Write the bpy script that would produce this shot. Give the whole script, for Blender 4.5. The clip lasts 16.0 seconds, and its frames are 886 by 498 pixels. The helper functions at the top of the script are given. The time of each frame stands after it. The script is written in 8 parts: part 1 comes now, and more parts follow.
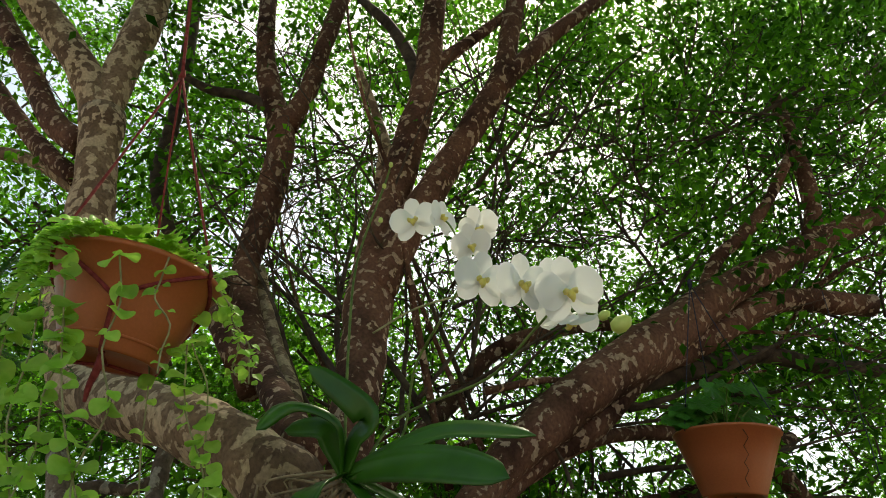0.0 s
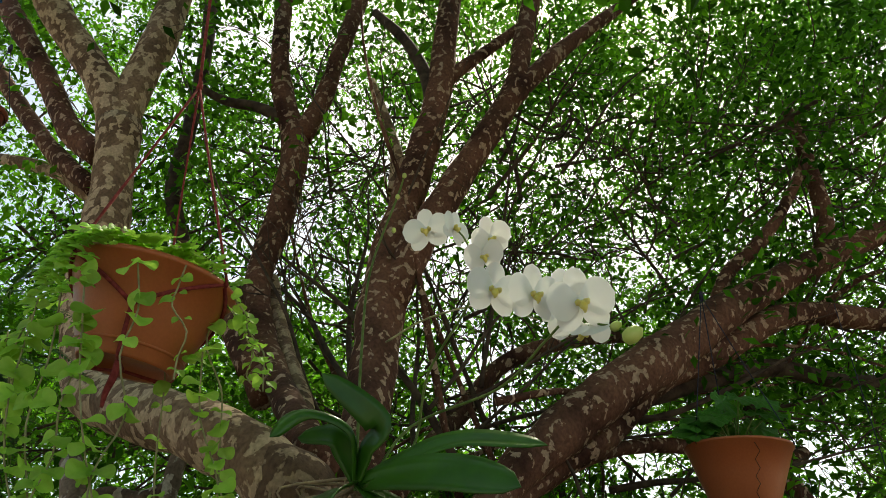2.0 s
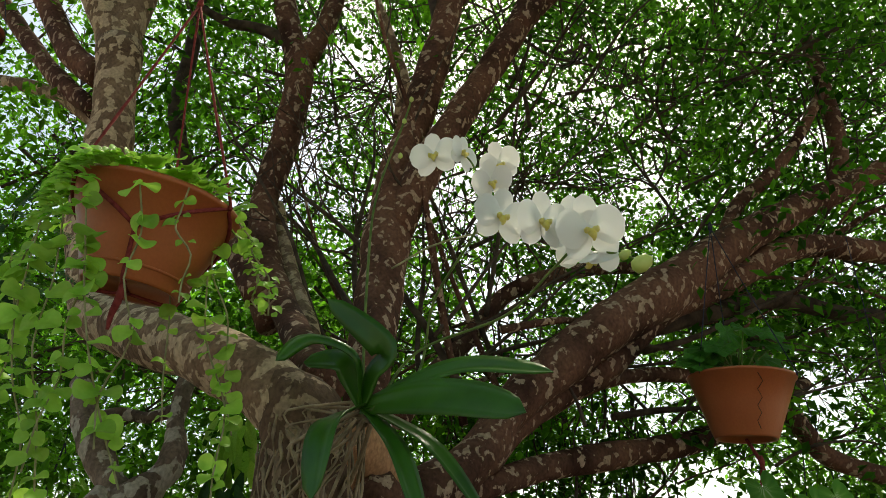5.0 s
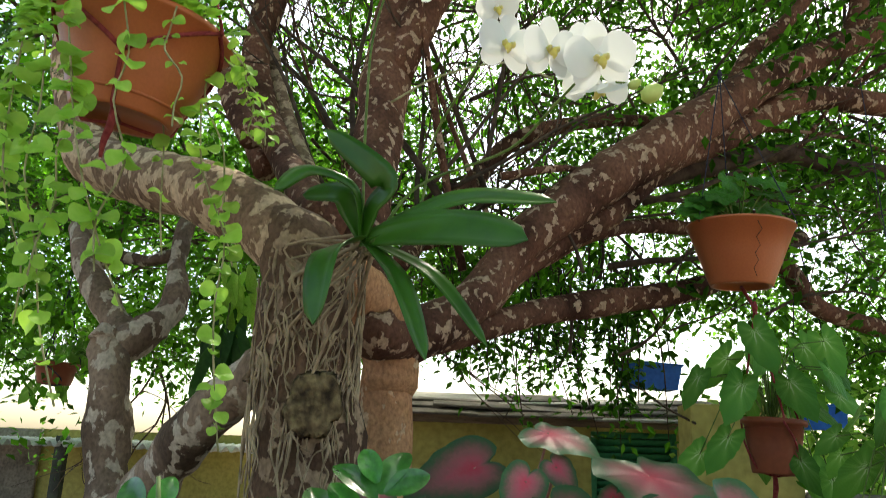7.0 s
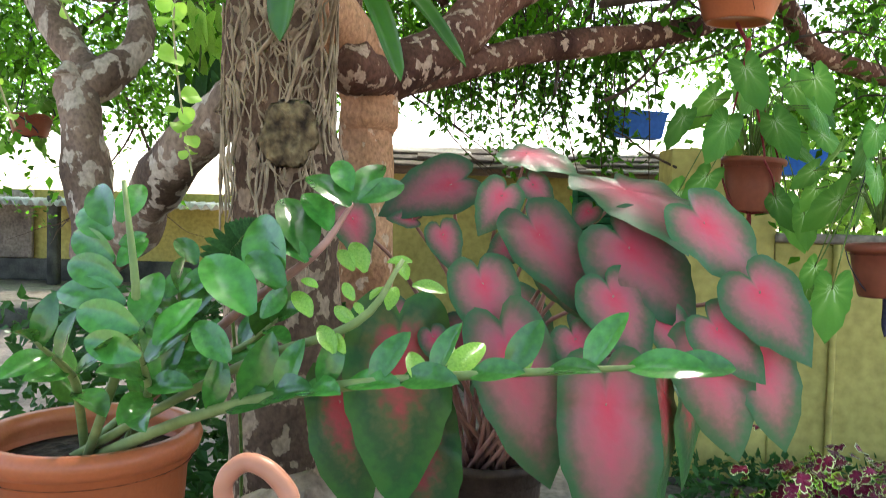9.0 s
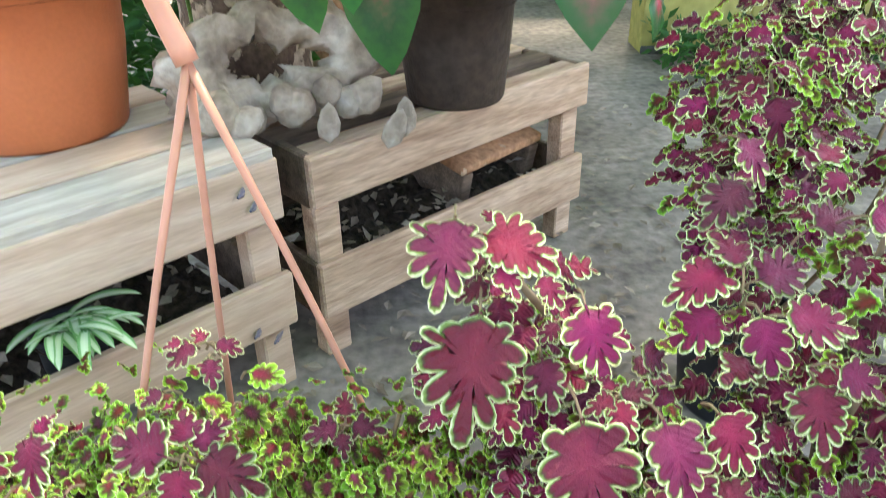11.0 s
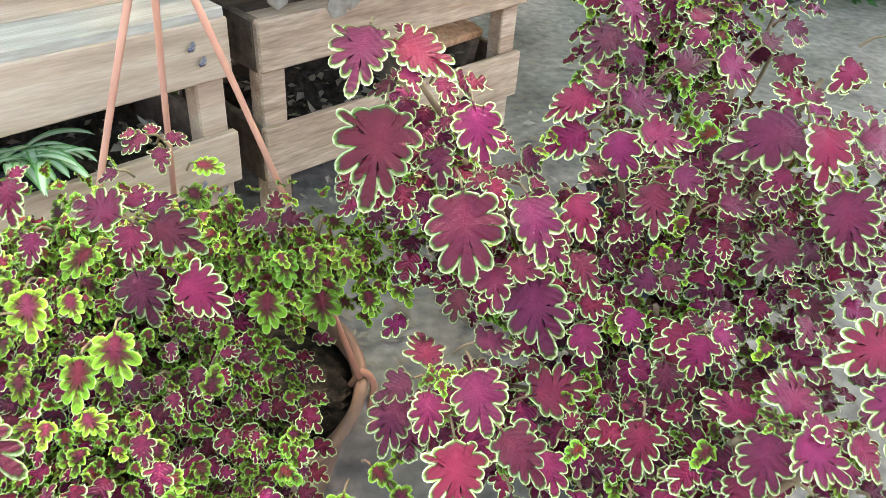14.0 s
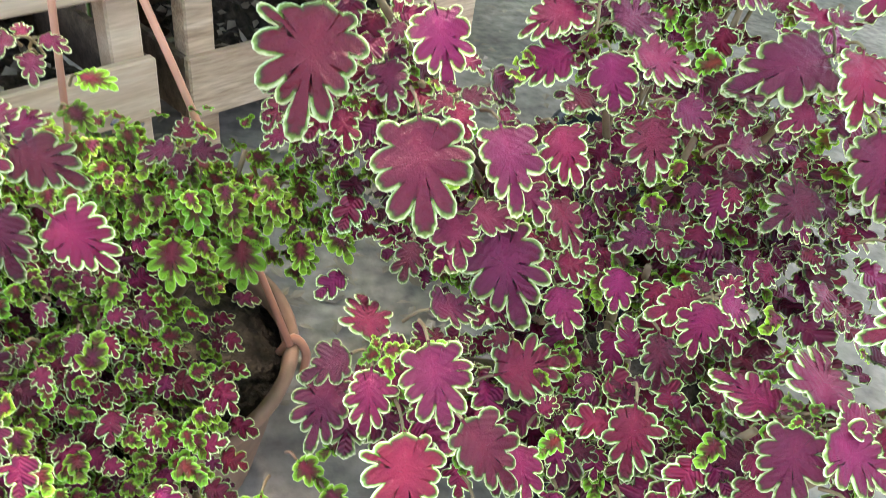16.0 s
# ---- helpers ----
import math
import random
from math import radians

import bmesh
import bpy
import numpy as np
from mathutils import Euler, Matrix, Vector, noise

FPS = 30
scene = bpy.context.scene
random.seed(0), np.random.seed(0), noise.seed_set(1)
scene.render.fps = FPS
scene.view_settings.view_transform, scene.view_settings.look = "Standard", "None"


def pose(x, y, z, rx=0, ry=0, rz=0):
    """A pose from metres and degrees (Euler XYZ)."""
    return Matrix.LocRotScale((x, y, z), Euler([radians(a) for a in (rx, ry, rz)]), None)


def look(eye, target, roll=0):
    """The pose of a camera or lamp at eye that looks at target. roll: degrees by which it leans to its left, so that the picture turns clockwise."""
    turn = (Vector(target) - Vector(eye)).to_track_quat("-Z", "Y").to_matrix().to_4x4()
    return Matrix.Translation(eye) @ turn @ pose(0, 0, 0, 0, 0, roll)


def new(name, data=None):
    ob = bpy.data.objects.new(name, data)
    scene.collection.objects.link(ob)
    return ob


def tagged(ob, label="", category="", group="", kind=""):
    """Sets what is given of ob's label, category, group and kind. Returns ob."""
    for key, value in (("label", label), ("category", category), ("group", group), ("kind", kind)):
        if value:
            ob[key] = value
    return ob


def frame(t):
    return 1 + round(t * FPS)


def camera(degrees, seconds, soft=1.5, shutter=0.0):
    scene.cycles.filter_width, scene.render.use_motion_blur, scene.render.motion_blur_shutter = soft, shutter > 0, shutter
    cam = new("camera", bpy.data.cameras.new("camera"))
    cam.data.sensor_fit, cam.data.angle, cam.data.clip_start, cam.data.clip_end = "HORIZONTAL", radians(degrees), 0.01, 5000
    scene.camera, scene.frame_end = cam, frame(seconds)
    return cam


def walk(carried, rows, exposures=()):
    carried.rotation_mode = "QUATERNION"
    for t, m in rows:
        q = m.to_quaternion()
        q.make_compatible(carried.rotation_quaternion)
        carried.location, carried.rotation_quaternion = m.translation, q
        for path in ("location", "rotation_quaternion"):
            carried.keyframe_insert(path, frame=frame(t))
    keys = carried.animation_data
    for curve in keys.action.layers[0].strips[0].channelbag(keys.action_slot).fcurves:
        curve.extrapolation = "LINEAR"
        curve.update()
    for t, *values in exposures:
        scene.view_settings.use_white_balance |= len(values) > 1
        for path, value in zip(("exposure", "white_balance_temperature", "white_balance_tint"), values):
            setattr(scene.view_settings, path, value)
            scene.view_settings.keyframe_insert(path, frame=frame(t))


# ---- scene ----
cam = camera(60.5, 16.0, soft=0.75, shutter=0.25)
PATH = [
    (0.0, (0.000, 0.000, 1.105), (0.0000, 0.8704, 1.5978), 0.00),
    (0.5, (-0.001, -0.022, 1.094), (-0.0233, 0.8383, 1.6029), 0.34),
    (1.0, (-0.000, -0.022, 1.096), (-0.0108, 0.8423, 1.5994), 0.64),
    (1.5, (-0.000, -0.016, 1.096), (-0.0126, 0.8503, 1.5960), 1.20),
    (2.0, (-0.005, -0.012, 1.095), (-0.0188, 0.8507, 1.6007), 0.86),
    (2.5, (-0.004, -0.019, 1.104), (-0.0235, 0.8291, 1.6335), 1.05),
    (3.0, (-0.006, -0.018, 1.103), (-0.0274, 0.8348, 1.6255), 1.41),
    (3.5, (-0.007, -0.011, 1.103), (-0.0248, 0.8637, 1.5875), 1.76),
    (6.0, (-0.013, 0.035, 1.085), (-0.0335, 0.9610, 1.4615), 1.54),
    (6.5, (-0.016, 0.048, 1.071), (-0.0305, 0.9932, 1.3968), 1.77),
    (7.0, (-0.015, 0.068, 1.047), (-0.0272, 1.0336, 1.3078), 2.00),
    (7.5, (-0.005, 0.103, 1.015), (-0.0063, 1.0881, 1.1889), 1.94),
    (8.0, (0.002, 0.115, 0.993), (-0.0013, 1.1079, 1.1098), 2.47),
    (10.3, (0.007, 0.135, 0.918), (0.0309, 1.0681, 0.5595), 0.00),
    (10.5, (0.016, 0.142, 0.887), (0.0278, 1.0533, 0.4759), -0.07),
    (11.0, (0.032, 0.178, 0.799), (0.0666, 1.0420, 0.2961), -1.03),
    (11.5, (0.039, 0.180, 0.741), (0.0831, 0.9897, 0.1557), 0.50),
    (12.0, (0.045, 0.129, 0.701), (0.1144, 0.9178, 0.0903), 3.40),
    (12.5, (0.054, 0.066, 0.737), (0.1509, 0.8636, 0.1426), 4.83),
    (13.0, (0.062, -0.023, 0.781), (0.1554, 0.7774, 0.1892), 5.22),
    (13.5, (0.049, -0.041, 0.786), (0.1592, 0.7787, 0.2247), 6.38),
    (14.0, (0.059, 0.028, 0.771), (0.1537, 0.8401, 0.1959), 4.48),
    (14.5, (0.057, 0.062, 0.756), (0.1531, 0.8727, 0.1785), 5.36),
    (15.0, (0.049, 0.085, 0.737), (0.1255, 0.8814, 0.1365), 6.15),
    (15.5, (0.068, 0.098, 0.731), (0.2034, 0.9037, 0.1538), 4.82),
    (16.0, (0.067, 0.119, 0.694), (0.2368, 0.8919, 0.0822), 9.19),
]
walk(cam, [(t, look(e, q, r)) for t, e, q, r in PATH],
     exposures=[(0.0, 1.60, 7900, -1), (3.7, 1.45, 7900, -1), (6.0, 1.84, 7700, 0), (7.0, 2.38, 7300, 4), (8.2, 2.95, 6900, 13), (10.3, 3.95, 6850, 13), (12.0, 4.2, 7050, 13), (14.0, 4.15, 7050, 14), (16.0, 4.12, 7000, 11)])

# ---- light ----
SUN_AZ, SUN_EL = 20.0, 58.0
world = bpy.data.worlds.new("sky")
scene.world = world
world.use_nodes = True
wn, wl = world.node_tree.nodes, world.node_tree.links
sky = wn.new("ShaderNodeTexSky")
sky.sky_type, sky.sun_disc = "NISHITA", False
sky.sun_elevation, sky.sun_rotation = radians(SUN_EL), radians(SUN_AZ)
sky.air_density, sky.dust_density, sky.ozone_density = 1.0, 3.0, 1.0
wl.new(sky.outputs[0], wn["Background"].inputs[0])
wn["Background"].inputs[1].default_value = 0.09
lamp = bpy.data.lights.new("sun", "SUN")
lamp.energy, lamp.angle, lamp.color = 3.6, radians(6.0), (1.0, 0.95, 0.86)
sun = new("sun", lamp)
az, el = radians(SUN_AZ), radians(SUN_EL)
sun_dir = Vector((math.sin(az) * math.cos(el), math.cos(az) * math.cos(el), math.sin(el)))
sun.matrix_world = look(sun_dir * 20, (0, 0, 0))


# ---- materials ----
def nodes_of(name):
    m = bpy.data.materials.new(name)
    m.use_nodes = True
    return m, m.node_tree.nodes, m.node_tree.links, m.node_tree.nodes["Principled BSDF"]


def ramp_node(n, stops):
    r = n.new("ShaderNodeValToRGB")
    while len(r.color_ramp.elements) > 1:
        r.color_ramp.elements.remove(r.color_ramp.elements[-1])
    for i, (p, c) in enumerate(stops):
        e = r.color_ramp.elements[0] if i == 0 else r.color_ramp.elements.new(p)
        e.position, e.color = p, (*c, 1)
    return r


def noisy(name, stops, scale=8.0, rough=0.7, bump=0.2, detail=6.0, fine=60.0, stretch=(1, 1, 1), spec=0.2, metal=0.0, distort=0.0, dist=0.01, dirt=0.25):
    """Two scales of noise in colour and relief."""
    m, n, l, b = nodes_of(name)
    co = n.new("ShaderNodeTexCoord")
    mp = n.new("ShaderNodeMapping")
    mp.inputs["Scale"].default_value = stretch
    l.new(co.outputs["Object"], mp.inputs[0])
    a, f = n.new("ShaderNodeTexNoise"), n.new("ShaderNodeTexNoise")
    for t, s in ((a, scale), (f, fine)):
        t.inputs["Scale"].default_value, t.inputs["Detail"].default_value = s, detail
        t.inputs["Distortion"].default_value = distort
        l.new(mp.outputs[0], t.inputs["Vector"])
    r = ramp_node(n, stops)
    l.new(a.outputs[0], r.inputs[0])
    d = ramp_node(n, [(0.3, (1 - dirt,) * 3), (0.65, (1, 1, 1))])
    l.new(f.outputs[0], d.inputs[0])
    mx = n.new("ShaderNodeMixRGB")
    mx.blend_type, mx.inputs[0].default_value = "MULTIPLY", 1.0
    l.new(r.outputs[0], mx.inputs[1])
    l.new(d.outputs[0], mx.inputs[2])
    l.new(mx.outputs[0], b.inputs["Base Color"])
    bp = n.new("ShaderNodeBump")
    bp.inputs["Strength"].default_value, bp.inputs["Distance"].default_value = bump, dist
    ad = n.new("ShaderNodeMath")
    ad.operation = "ADD"
    l.new(a.outputs[0], ad.inputs[0])
    l.new(f.outputs[0], ad.inputs[1])
    l.new(ad.outputs[0], bp.inputs["Height"])
    l.new(bp.outputs[0], b.inputs["Normal"])
    b.inputs["Roughness"].default_value, b.inputs["Metallic"].default_value = rough, metal
    b.inputs["Specular IOR Level"].default_value = spec
    return m


def leafy(name, stops, rough=0.45, through_light=0.35, coord="noise", scale=30.0, vary=0.25, spec=0.15, glow=(0.45, 0.7, 0.08), ribs=0, fray=0.2, rib=0.07, hue=0.0, quilt_of=4, relief=0.35):
    """Thin leaf: colour along the leaf's own U (middle to edge) or by noise, varied from leaf to leaf, lit through."""
    m, n, l, b = nodes_of(name)
    noise_t = n.new("ShaderNodeTexNoise")
    noise_t.inputs["Scale"].default_value, noise_t.inputs["Detail"].default_value = scale, 4
    co = n.new("ShaderNodeTexCoord")
    l.new(co.outputs["Object"], noise_t.inputs["Vector"])
    r = ramp_node(n, stops)
    if coord == "uv":
        sp = n.new("ShaderNodeSeparateXYZ")
        l.new(co.outputs["UV"], sp.inputs[0])
        k = n.new("ShaderNodeMath")
        k.operation = "MULTIPLY_ADD"
        l.new(noise_t.outputs[0], k.inputs[0])
        k.inputs[1].default_value = fray
        sub = n.new("ShaderNodeMath")
        sub.operation = "SUBTRACT"
        l.new(sp.outputs[0], sub.inputs[0])
        sub.inputs[1].default_value = fray / 2
        l.new(sub.outputs[0], k.inputs[2])
        src = k.outputs[0]
        if ribs:
            wv = n.new("ShaderNodeMath")
            wv.operation = "MULTIPLY"
            l.new(sp.outputs[1], wv.inputs[0])
            wv.inputs[1].default_value = ribs * 2 * math.pi
            cs = n.new("ShaderNodeMath")
            cs.operation = "COSINE"
            l.new(wv.outputs[0], cs.inputs[0])
            rb = n.new("ShaderNodeMath")
            rb.operation = "MULTIPLY_ADD"
            l.new(cs.outputs[0], rb.inputs[0])
            rb.inputs[1].default_value = -rib
            l.new(src, rb.inputs[2])
            src = rb.outputs[0]
            wq = n.new("ShaderNodeMath")
            wq.operation = "MULTIPLY"
            l.new(sp.outputs[1], wq.inputs[0])
            wq.inputs[1].default_value = ribs * quilt_of * 2 * math.pi
            cq = n.new("ShaderNodeMath")
            cq.operation = "COSINE"
            l.new(wq.outputs[0], cq.inputs[0])
            quilt = n.new("ShaderNodeMath")
            quilt.operation = "MULTIPLY"
            l.new(cq.outputs[0], quilt.inputs[0])
            l.new(sp.outputs[0], quilt.inputs[1])
        l.new(src, r.inputs[0])
    else:
        l.new(noise_t.outputs[0], r.inputs[0])
    oi, ge = n.new("ShaderNodeObjectInfo"), n.new("ShaderNodeNewGeometry")
    ad = n.new("ShaderNodeMath")
    ad.operation = "ADD"
    l.new(oi.outputs["Random"], ad.inputs[0])
    l.new(ge.outputs["Random Per Island"], ad.inputs[1])
    fr = n.new("ShaderNodeMath")
    fr.operation = "FRACT"
    l.new(ad.outputs[0], fr.inputs[0])
    hv = n.new("ShaderNodeHueSaturation")
    mr = n.new("ShaderNodeMapRange")
    mr.inputs["To Min"].default_value, mr.inputs["To Max"].default_value = 1 - vary, 1 + vary
    l.new(fr.outputs[0], mr.inputs[0])
    l.new(mr.outputs[0], hv.inputs["Value"])
    if hue:
        m7 = n.new("ShaderNodeMath")
        m7.operation = "MULTIPLY"
        l.new(fr.outputs[0], m7.inputs[0])
        m7.inputs[1].default_value = 7.31
        f7 = n.new("ShaderNodeMath")
        f7.operation = "FRACT"
        l.new(m7.outputs[0], f7.inputs[0])
        mh = n.new("ShaderNodeMapRange")
        mh.inputs["To Min"].default_value, mh.inputs["To Max"].default_value = 0.5 - hue, 0.5 + hue
        l.new(f7.outputs[0], mh.inputs[0])
        l.new(mh.outputs[0], hv.inputs["Hue"])
    l.new(r.outputs[0], hv.inputs["Color"])
    l.new(hv.outputs[0], b.inputs["Base Color"])
    bp = n.new("ShaderNodeBump")
    bp.inputs["Strength"].default_value, bp.inputs["Distance"].default_value = 0.25, 0.003
    if coord == "uv" and ribs:
        hq = n.new("ShaderNodeMath")
        hq.operation = "MULTIPLY_ADD"
        l.new(quilt.outputs[0], hq.inputs[0])
        hq.inputs[1].default_value = relief
        l.new(noise_t.outputs[0], hq.inputs[2])
        l.new(hq.outputs[0], bp.inputs["Height"])
        bp.inputs["Strength"].default_value = 0.5
    else:
        l.new(noise_t.outputs[0], bp.inputs["Height"])
    l.new(bp.outputs[0], b.inputs["Normal"])
    b.inputs["Roughness"].default_value, b.inputs["Specular IOR Level"].default_value = rough, spec
    tr = n.new("ShaderNodeBsdfTranslucent")
    tm = n.new("ShaderNodeMixRGB")
    tm.blend_type, tm.inputs[0].default_value = "MIX", 0.5
    l.new(hv.outputs[0], tm.inputs[1])
    hg = n.new("ShaderNodeHueSaturation")
    hg.inputs["Color"].default_value = (*[c * 0.6 for c in glow], 1)
    l.new(mr.outputs[0], hg.inputs["Value"])
    l.new(hg.outputs[0], tm.inputs[2])
    l.new(tm.outputs[0], tr.inputs[0])
    ms = n.new("ShaderNodeMixShader")
    ms.inputs[0].default_value = through_light
    l.new(b.outputs[0], ms.inputs[1])
    l.new(tr.outputs[0], ms.inputs[2])
    l.new(ms.outputs[0], n["Material Output"].inputs[0])
    return m


def bark_material(name, dark, mid, pale, scale=9.0, cover=0.52):
    """Flaking bark: smooth pale patches with sharp edges on a darker, rougher ground."""
    m, n, l, b = nodes_of(name)
    co = n.new("ShaderNodeTexCoord")
    mp = n.new("ShaderNodeMapping")
    mp.inputs["Scale"].default_value = (1, 1, 0.8)
    l.new(co.outputs["Object"], mp.inputs[0])
    patch, tone, grain = (n.new("ShaderNodeTexNoise") for _ in range(3))
    for t, s, d in ((patch, scale, 6), (tone, 5.0, 4), (grain, 90, 5)):
        t.inputs["Scale"].default_value, t.inputs["Detail"].default_value = s, d
        l.new(mp.outputs[0], t.inputs["Vector"])
    patch.inputs["Distortion"].default_value = 0.25
    ground = ramp_node(n, [(0.35, dark), (0.6, mid)])
    l.new(tone.outputs[0], ground.inputs[0])
    mask = ramp_node(n, [(cover, (0, 0, 0)), (cover + 0.025, (1, 1, 1))])
    l.new(patch.outputs[0], mask.inputs[0])
    mx = n.new("ShaderNodeMixRGB")
    l.new(mask.outputs[0], mx.inputs[0])
    l.new(ground.outputs[0], mx.inputs[1])
    mx.inputs[2].default_value = (*pale, 1)
    g = ramp_node(n, [(0.3, (0.6, 0.6, 0.6)), (0.65, (1.05, 1.05, 1.05))])
    l.new(grain.outputs[0], g.inputs[0])
    mu = n.new("ShaderNodeMixRGB")
    mu.blend_type, mu.inputs[0].default_value = "MULTIPLY", 1.0
    l.new(mx.outputs[0], mu.inputs[1])
    l.new(g.outputs[0], mu.inputs[2])
    l.new(mu.outputs[0], b.inputs["Base Color"])
    hs = n.new("ShaderNodeMath")
    hs.operation = "MULTIPLY_ADD"
    l.new(mask.outputs[0], hs.inputs[0])
    hs.inputs[1].default_value = -0.5
    l.new(grain.outputs[0], hs.inputs[2])
    bp = n.new("ShaderNodeBump")
    bp.inputs["Strength"].default_value, bp.inputs["Distance"].default_value = 0.6, 0.006
    l.new(hs.outputs[0], bp.inputs["Height"])
    l.new(bp.outputs[0], b.inputs["Normal"])
    b.inputs["Roughness"].default_value = 0.8
    b.inputs["Specular IOR Level"].default_value = 0.08
    return m


BARK = bark_material("flaking_bark", (0.050, 0.022, 0.016), (0.165, 0.078, 0.053), (0.40, 0.275, 0.20), 34.0, 0.57)
BARK_GREY = bark_material("grey_bark", (0.13, 0.078, 0.052), (0.26, 0.168, 0.112), (0.52, 0.38, 0.26), 26.0, 0.50)
BARK_TRUNK = bark_material("rooted_trunk_bark", (0.060, 0.034, 0.024), (0.145, 0.090, 0.060), (0.33, 0.235, 0.16), 24.0, 0.535)
BARK_STUB = bark_material("weathered_grey_bark", (0.085, 0.058, 0.042), (0.25, 0.18, 0.135), (0.43, 0.37, 0.30), 17.0, 0.53)
BARK_ORANGE = bark_material("peeled_bark", (0.30, 0.14, 0.07), (0.50, 0.27, 0.15), (0.56, 0.38, 0.25), 22.0, 0.60)
TWIG = noisy("twig_bark", [(0.3, (0.035, 0.022, 0.017)), (0.7, (0.11, 0.075, 0.055))], 20, 0.85)
MOSS = noisy("moss", [(0.32, (0.03, 0.020, 0.013)), (0.5, (0.12, 0.085, 0.045)), (0.72, (0.25, 0.19, 0.10))], 32, 0.95, 1.0)
AERIAL_ROOT = noisy("aerial_root", [(0.3, (0.14, 0.10, 0.062)), (0.7, (0.42, 0.325, 0.215))], 25, 0.8, 0.3)
# broad noise puts the crown's sunlit and shaded clumps into the leaf colour
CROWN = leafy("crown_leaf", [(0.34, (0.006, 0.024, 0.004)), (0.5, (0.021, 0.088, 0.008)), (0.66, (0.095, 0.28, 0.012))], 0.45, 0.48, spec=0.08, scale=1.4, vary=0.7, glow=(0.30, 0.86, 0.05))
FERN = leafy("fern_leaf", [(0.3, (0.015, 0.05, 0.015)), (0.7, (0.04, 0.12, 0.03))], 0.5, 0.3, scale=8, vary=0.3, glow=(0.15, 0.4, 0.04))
ORCHID_LEAF = leafy("orchid_leaf", [(0.3, (0.018, 0.075, 0.008)), (0.7, (0.05, 0.16, 0.014))], 0.30, 0.22, scale=9, vary=0.15, spec=0.38, glow=(0.16, 0.45, 0.03))
PETAL = leafy("orchid_petal", [(0.2, (0.80, 0.80, 0.80)), (0.8, (0.86, 0.86, 0.85))], 0.5, 0.36, scale=12, vary=0.03, glow=(1.5, 1.5, 1.45))
LIP = leafy("orchid_lip", [(0.3, (0.75, 0.62, 0.10)), (0.7, (0.85, 0.80, 0.45))], 0.45, 0.2, scale=60, vary=0.05, glow=(1.0, 0.9, 0.2))
BUD = leafy("orchid_bud", [(0.3, (0.42, 0.55, 0.10)), (0.7, (0.62, 0.70, 0.25))], 0.4, 0.15, scale=30, vary=0.1)
SPIKE = noisy("flower_stalk", [(0.3, (0.06, 0.12, 0.02)), (0.7, (0.16, 0.22, 0.06))], 30, 0.5, 0.1)
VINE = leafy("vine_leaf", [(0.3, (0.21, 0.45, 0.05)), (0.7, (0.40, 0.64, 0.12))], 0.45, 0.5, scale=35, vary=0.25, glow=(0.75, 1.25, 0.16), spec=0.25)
VINE_STEM = noisy("vine_stem", [(0.3, (0.20, 0.20, 0.09)), (0.7, (0.36, 0.33, 0.18))], 30, 0.6, 0.1)
TERRACOTTA = noisy("terracotta_plastic", [(0.3, (0.33, 0.085, 0.03)), (0.7, (0.43, 0.125, 0.047))], 3.0, 0.38, 0.05, fine=160, dirt=0.1, spec=0.35)
ROSE_POT = noisy("dark_red_plastic", [(0.3, (0.17, 0.045, 0.025)), (0.7, (0.26, 0.075, 0.04))], 4.0, 0.45, 0.05, dirt=0.15)
BLUE_TUB = noisy("blue_plastic", [(0.3, (0.012, 0.10, 0.40)), (0.7, (0.025, 0.14, 0.52))], 4.0, 0.5, 0.05, dirt=0.2)
BLACK_POT = noisy("black_plastic", [(0.3, (0.012, 0.012, 0.014)), (0.7, (0.03, 0.03, 0.034))], 4.0, 0.5, 0.05, dirt=0.2)
BROWN_POT = noisy("faded_brown_plastic", [(0.3, (0.19, 0.10, 0.065)), (0.7, (0.29, 0.165, 0.11))], 5.0, 0.55, 0.05, dirt=0.2)
BAG = noisy("nursery_bag", [(0.3, (0.03, 0.02, 0.015)), (0.7, (0.085, 0.058, 0.042))], 9.0, 0.6, 0.3, dirt=0.4)
HANGER = noisy("coral_plastic", [(0.3, (0.38, 0.16, 0.10)), (0.7, (0.48, 0.22, 0.145))], 8.0, 0.4, 0.03, dirt=0.1)
RED_ROPE = noisy("red_cord", [(0.3, (0.16, 0.02, 0.02)), (0.7, (0.28, 0.05, 0.05))], 90, 0.9, 0.5)
DARK_CORD = noisy("dark_cord", [(0.3, (0.02, 0.02, 0.035)), (0.7, (0.05, 0.05, 0.08))], 90, 0.9, 0.4)
INK = noisy("faded_blue_ink", [(0.35, (0.13, 0.13, 0.20)), (0.65, (0.30, 0.24, 0.21))], 160, 0.8, 0.1)
SOIL = noisy("potting_soil", [(0.35, (0.02, 0.014, 0.01)), (0.7, (0.07, 0.05, 0.035))], 60, 0.95, 0.9)
ZZ = leafy("glossy_leaf", [(0.3, (0.018, 0.10, 0.018)), (0.7, (0.045, 0.19, 0.03))], 0.16, 0.12, scale=7, vary=0.35, spec=0.5)
ZZ_NEW = leafy("young_leaf", [(0.3, (0.14, 0.33, 0.04)), (0.7, (0.26, 0.48, 0.07))], 0.25, 0.3, scale=18, vary=0.15, spec=0.6)
ZZ_STEM = noisy("fleshy_stem", [(0.3, (0.10, 0.17, 0.05)), (0.7, (0.22, 0.27, 0.10))], 14, 0.5, 0.1)
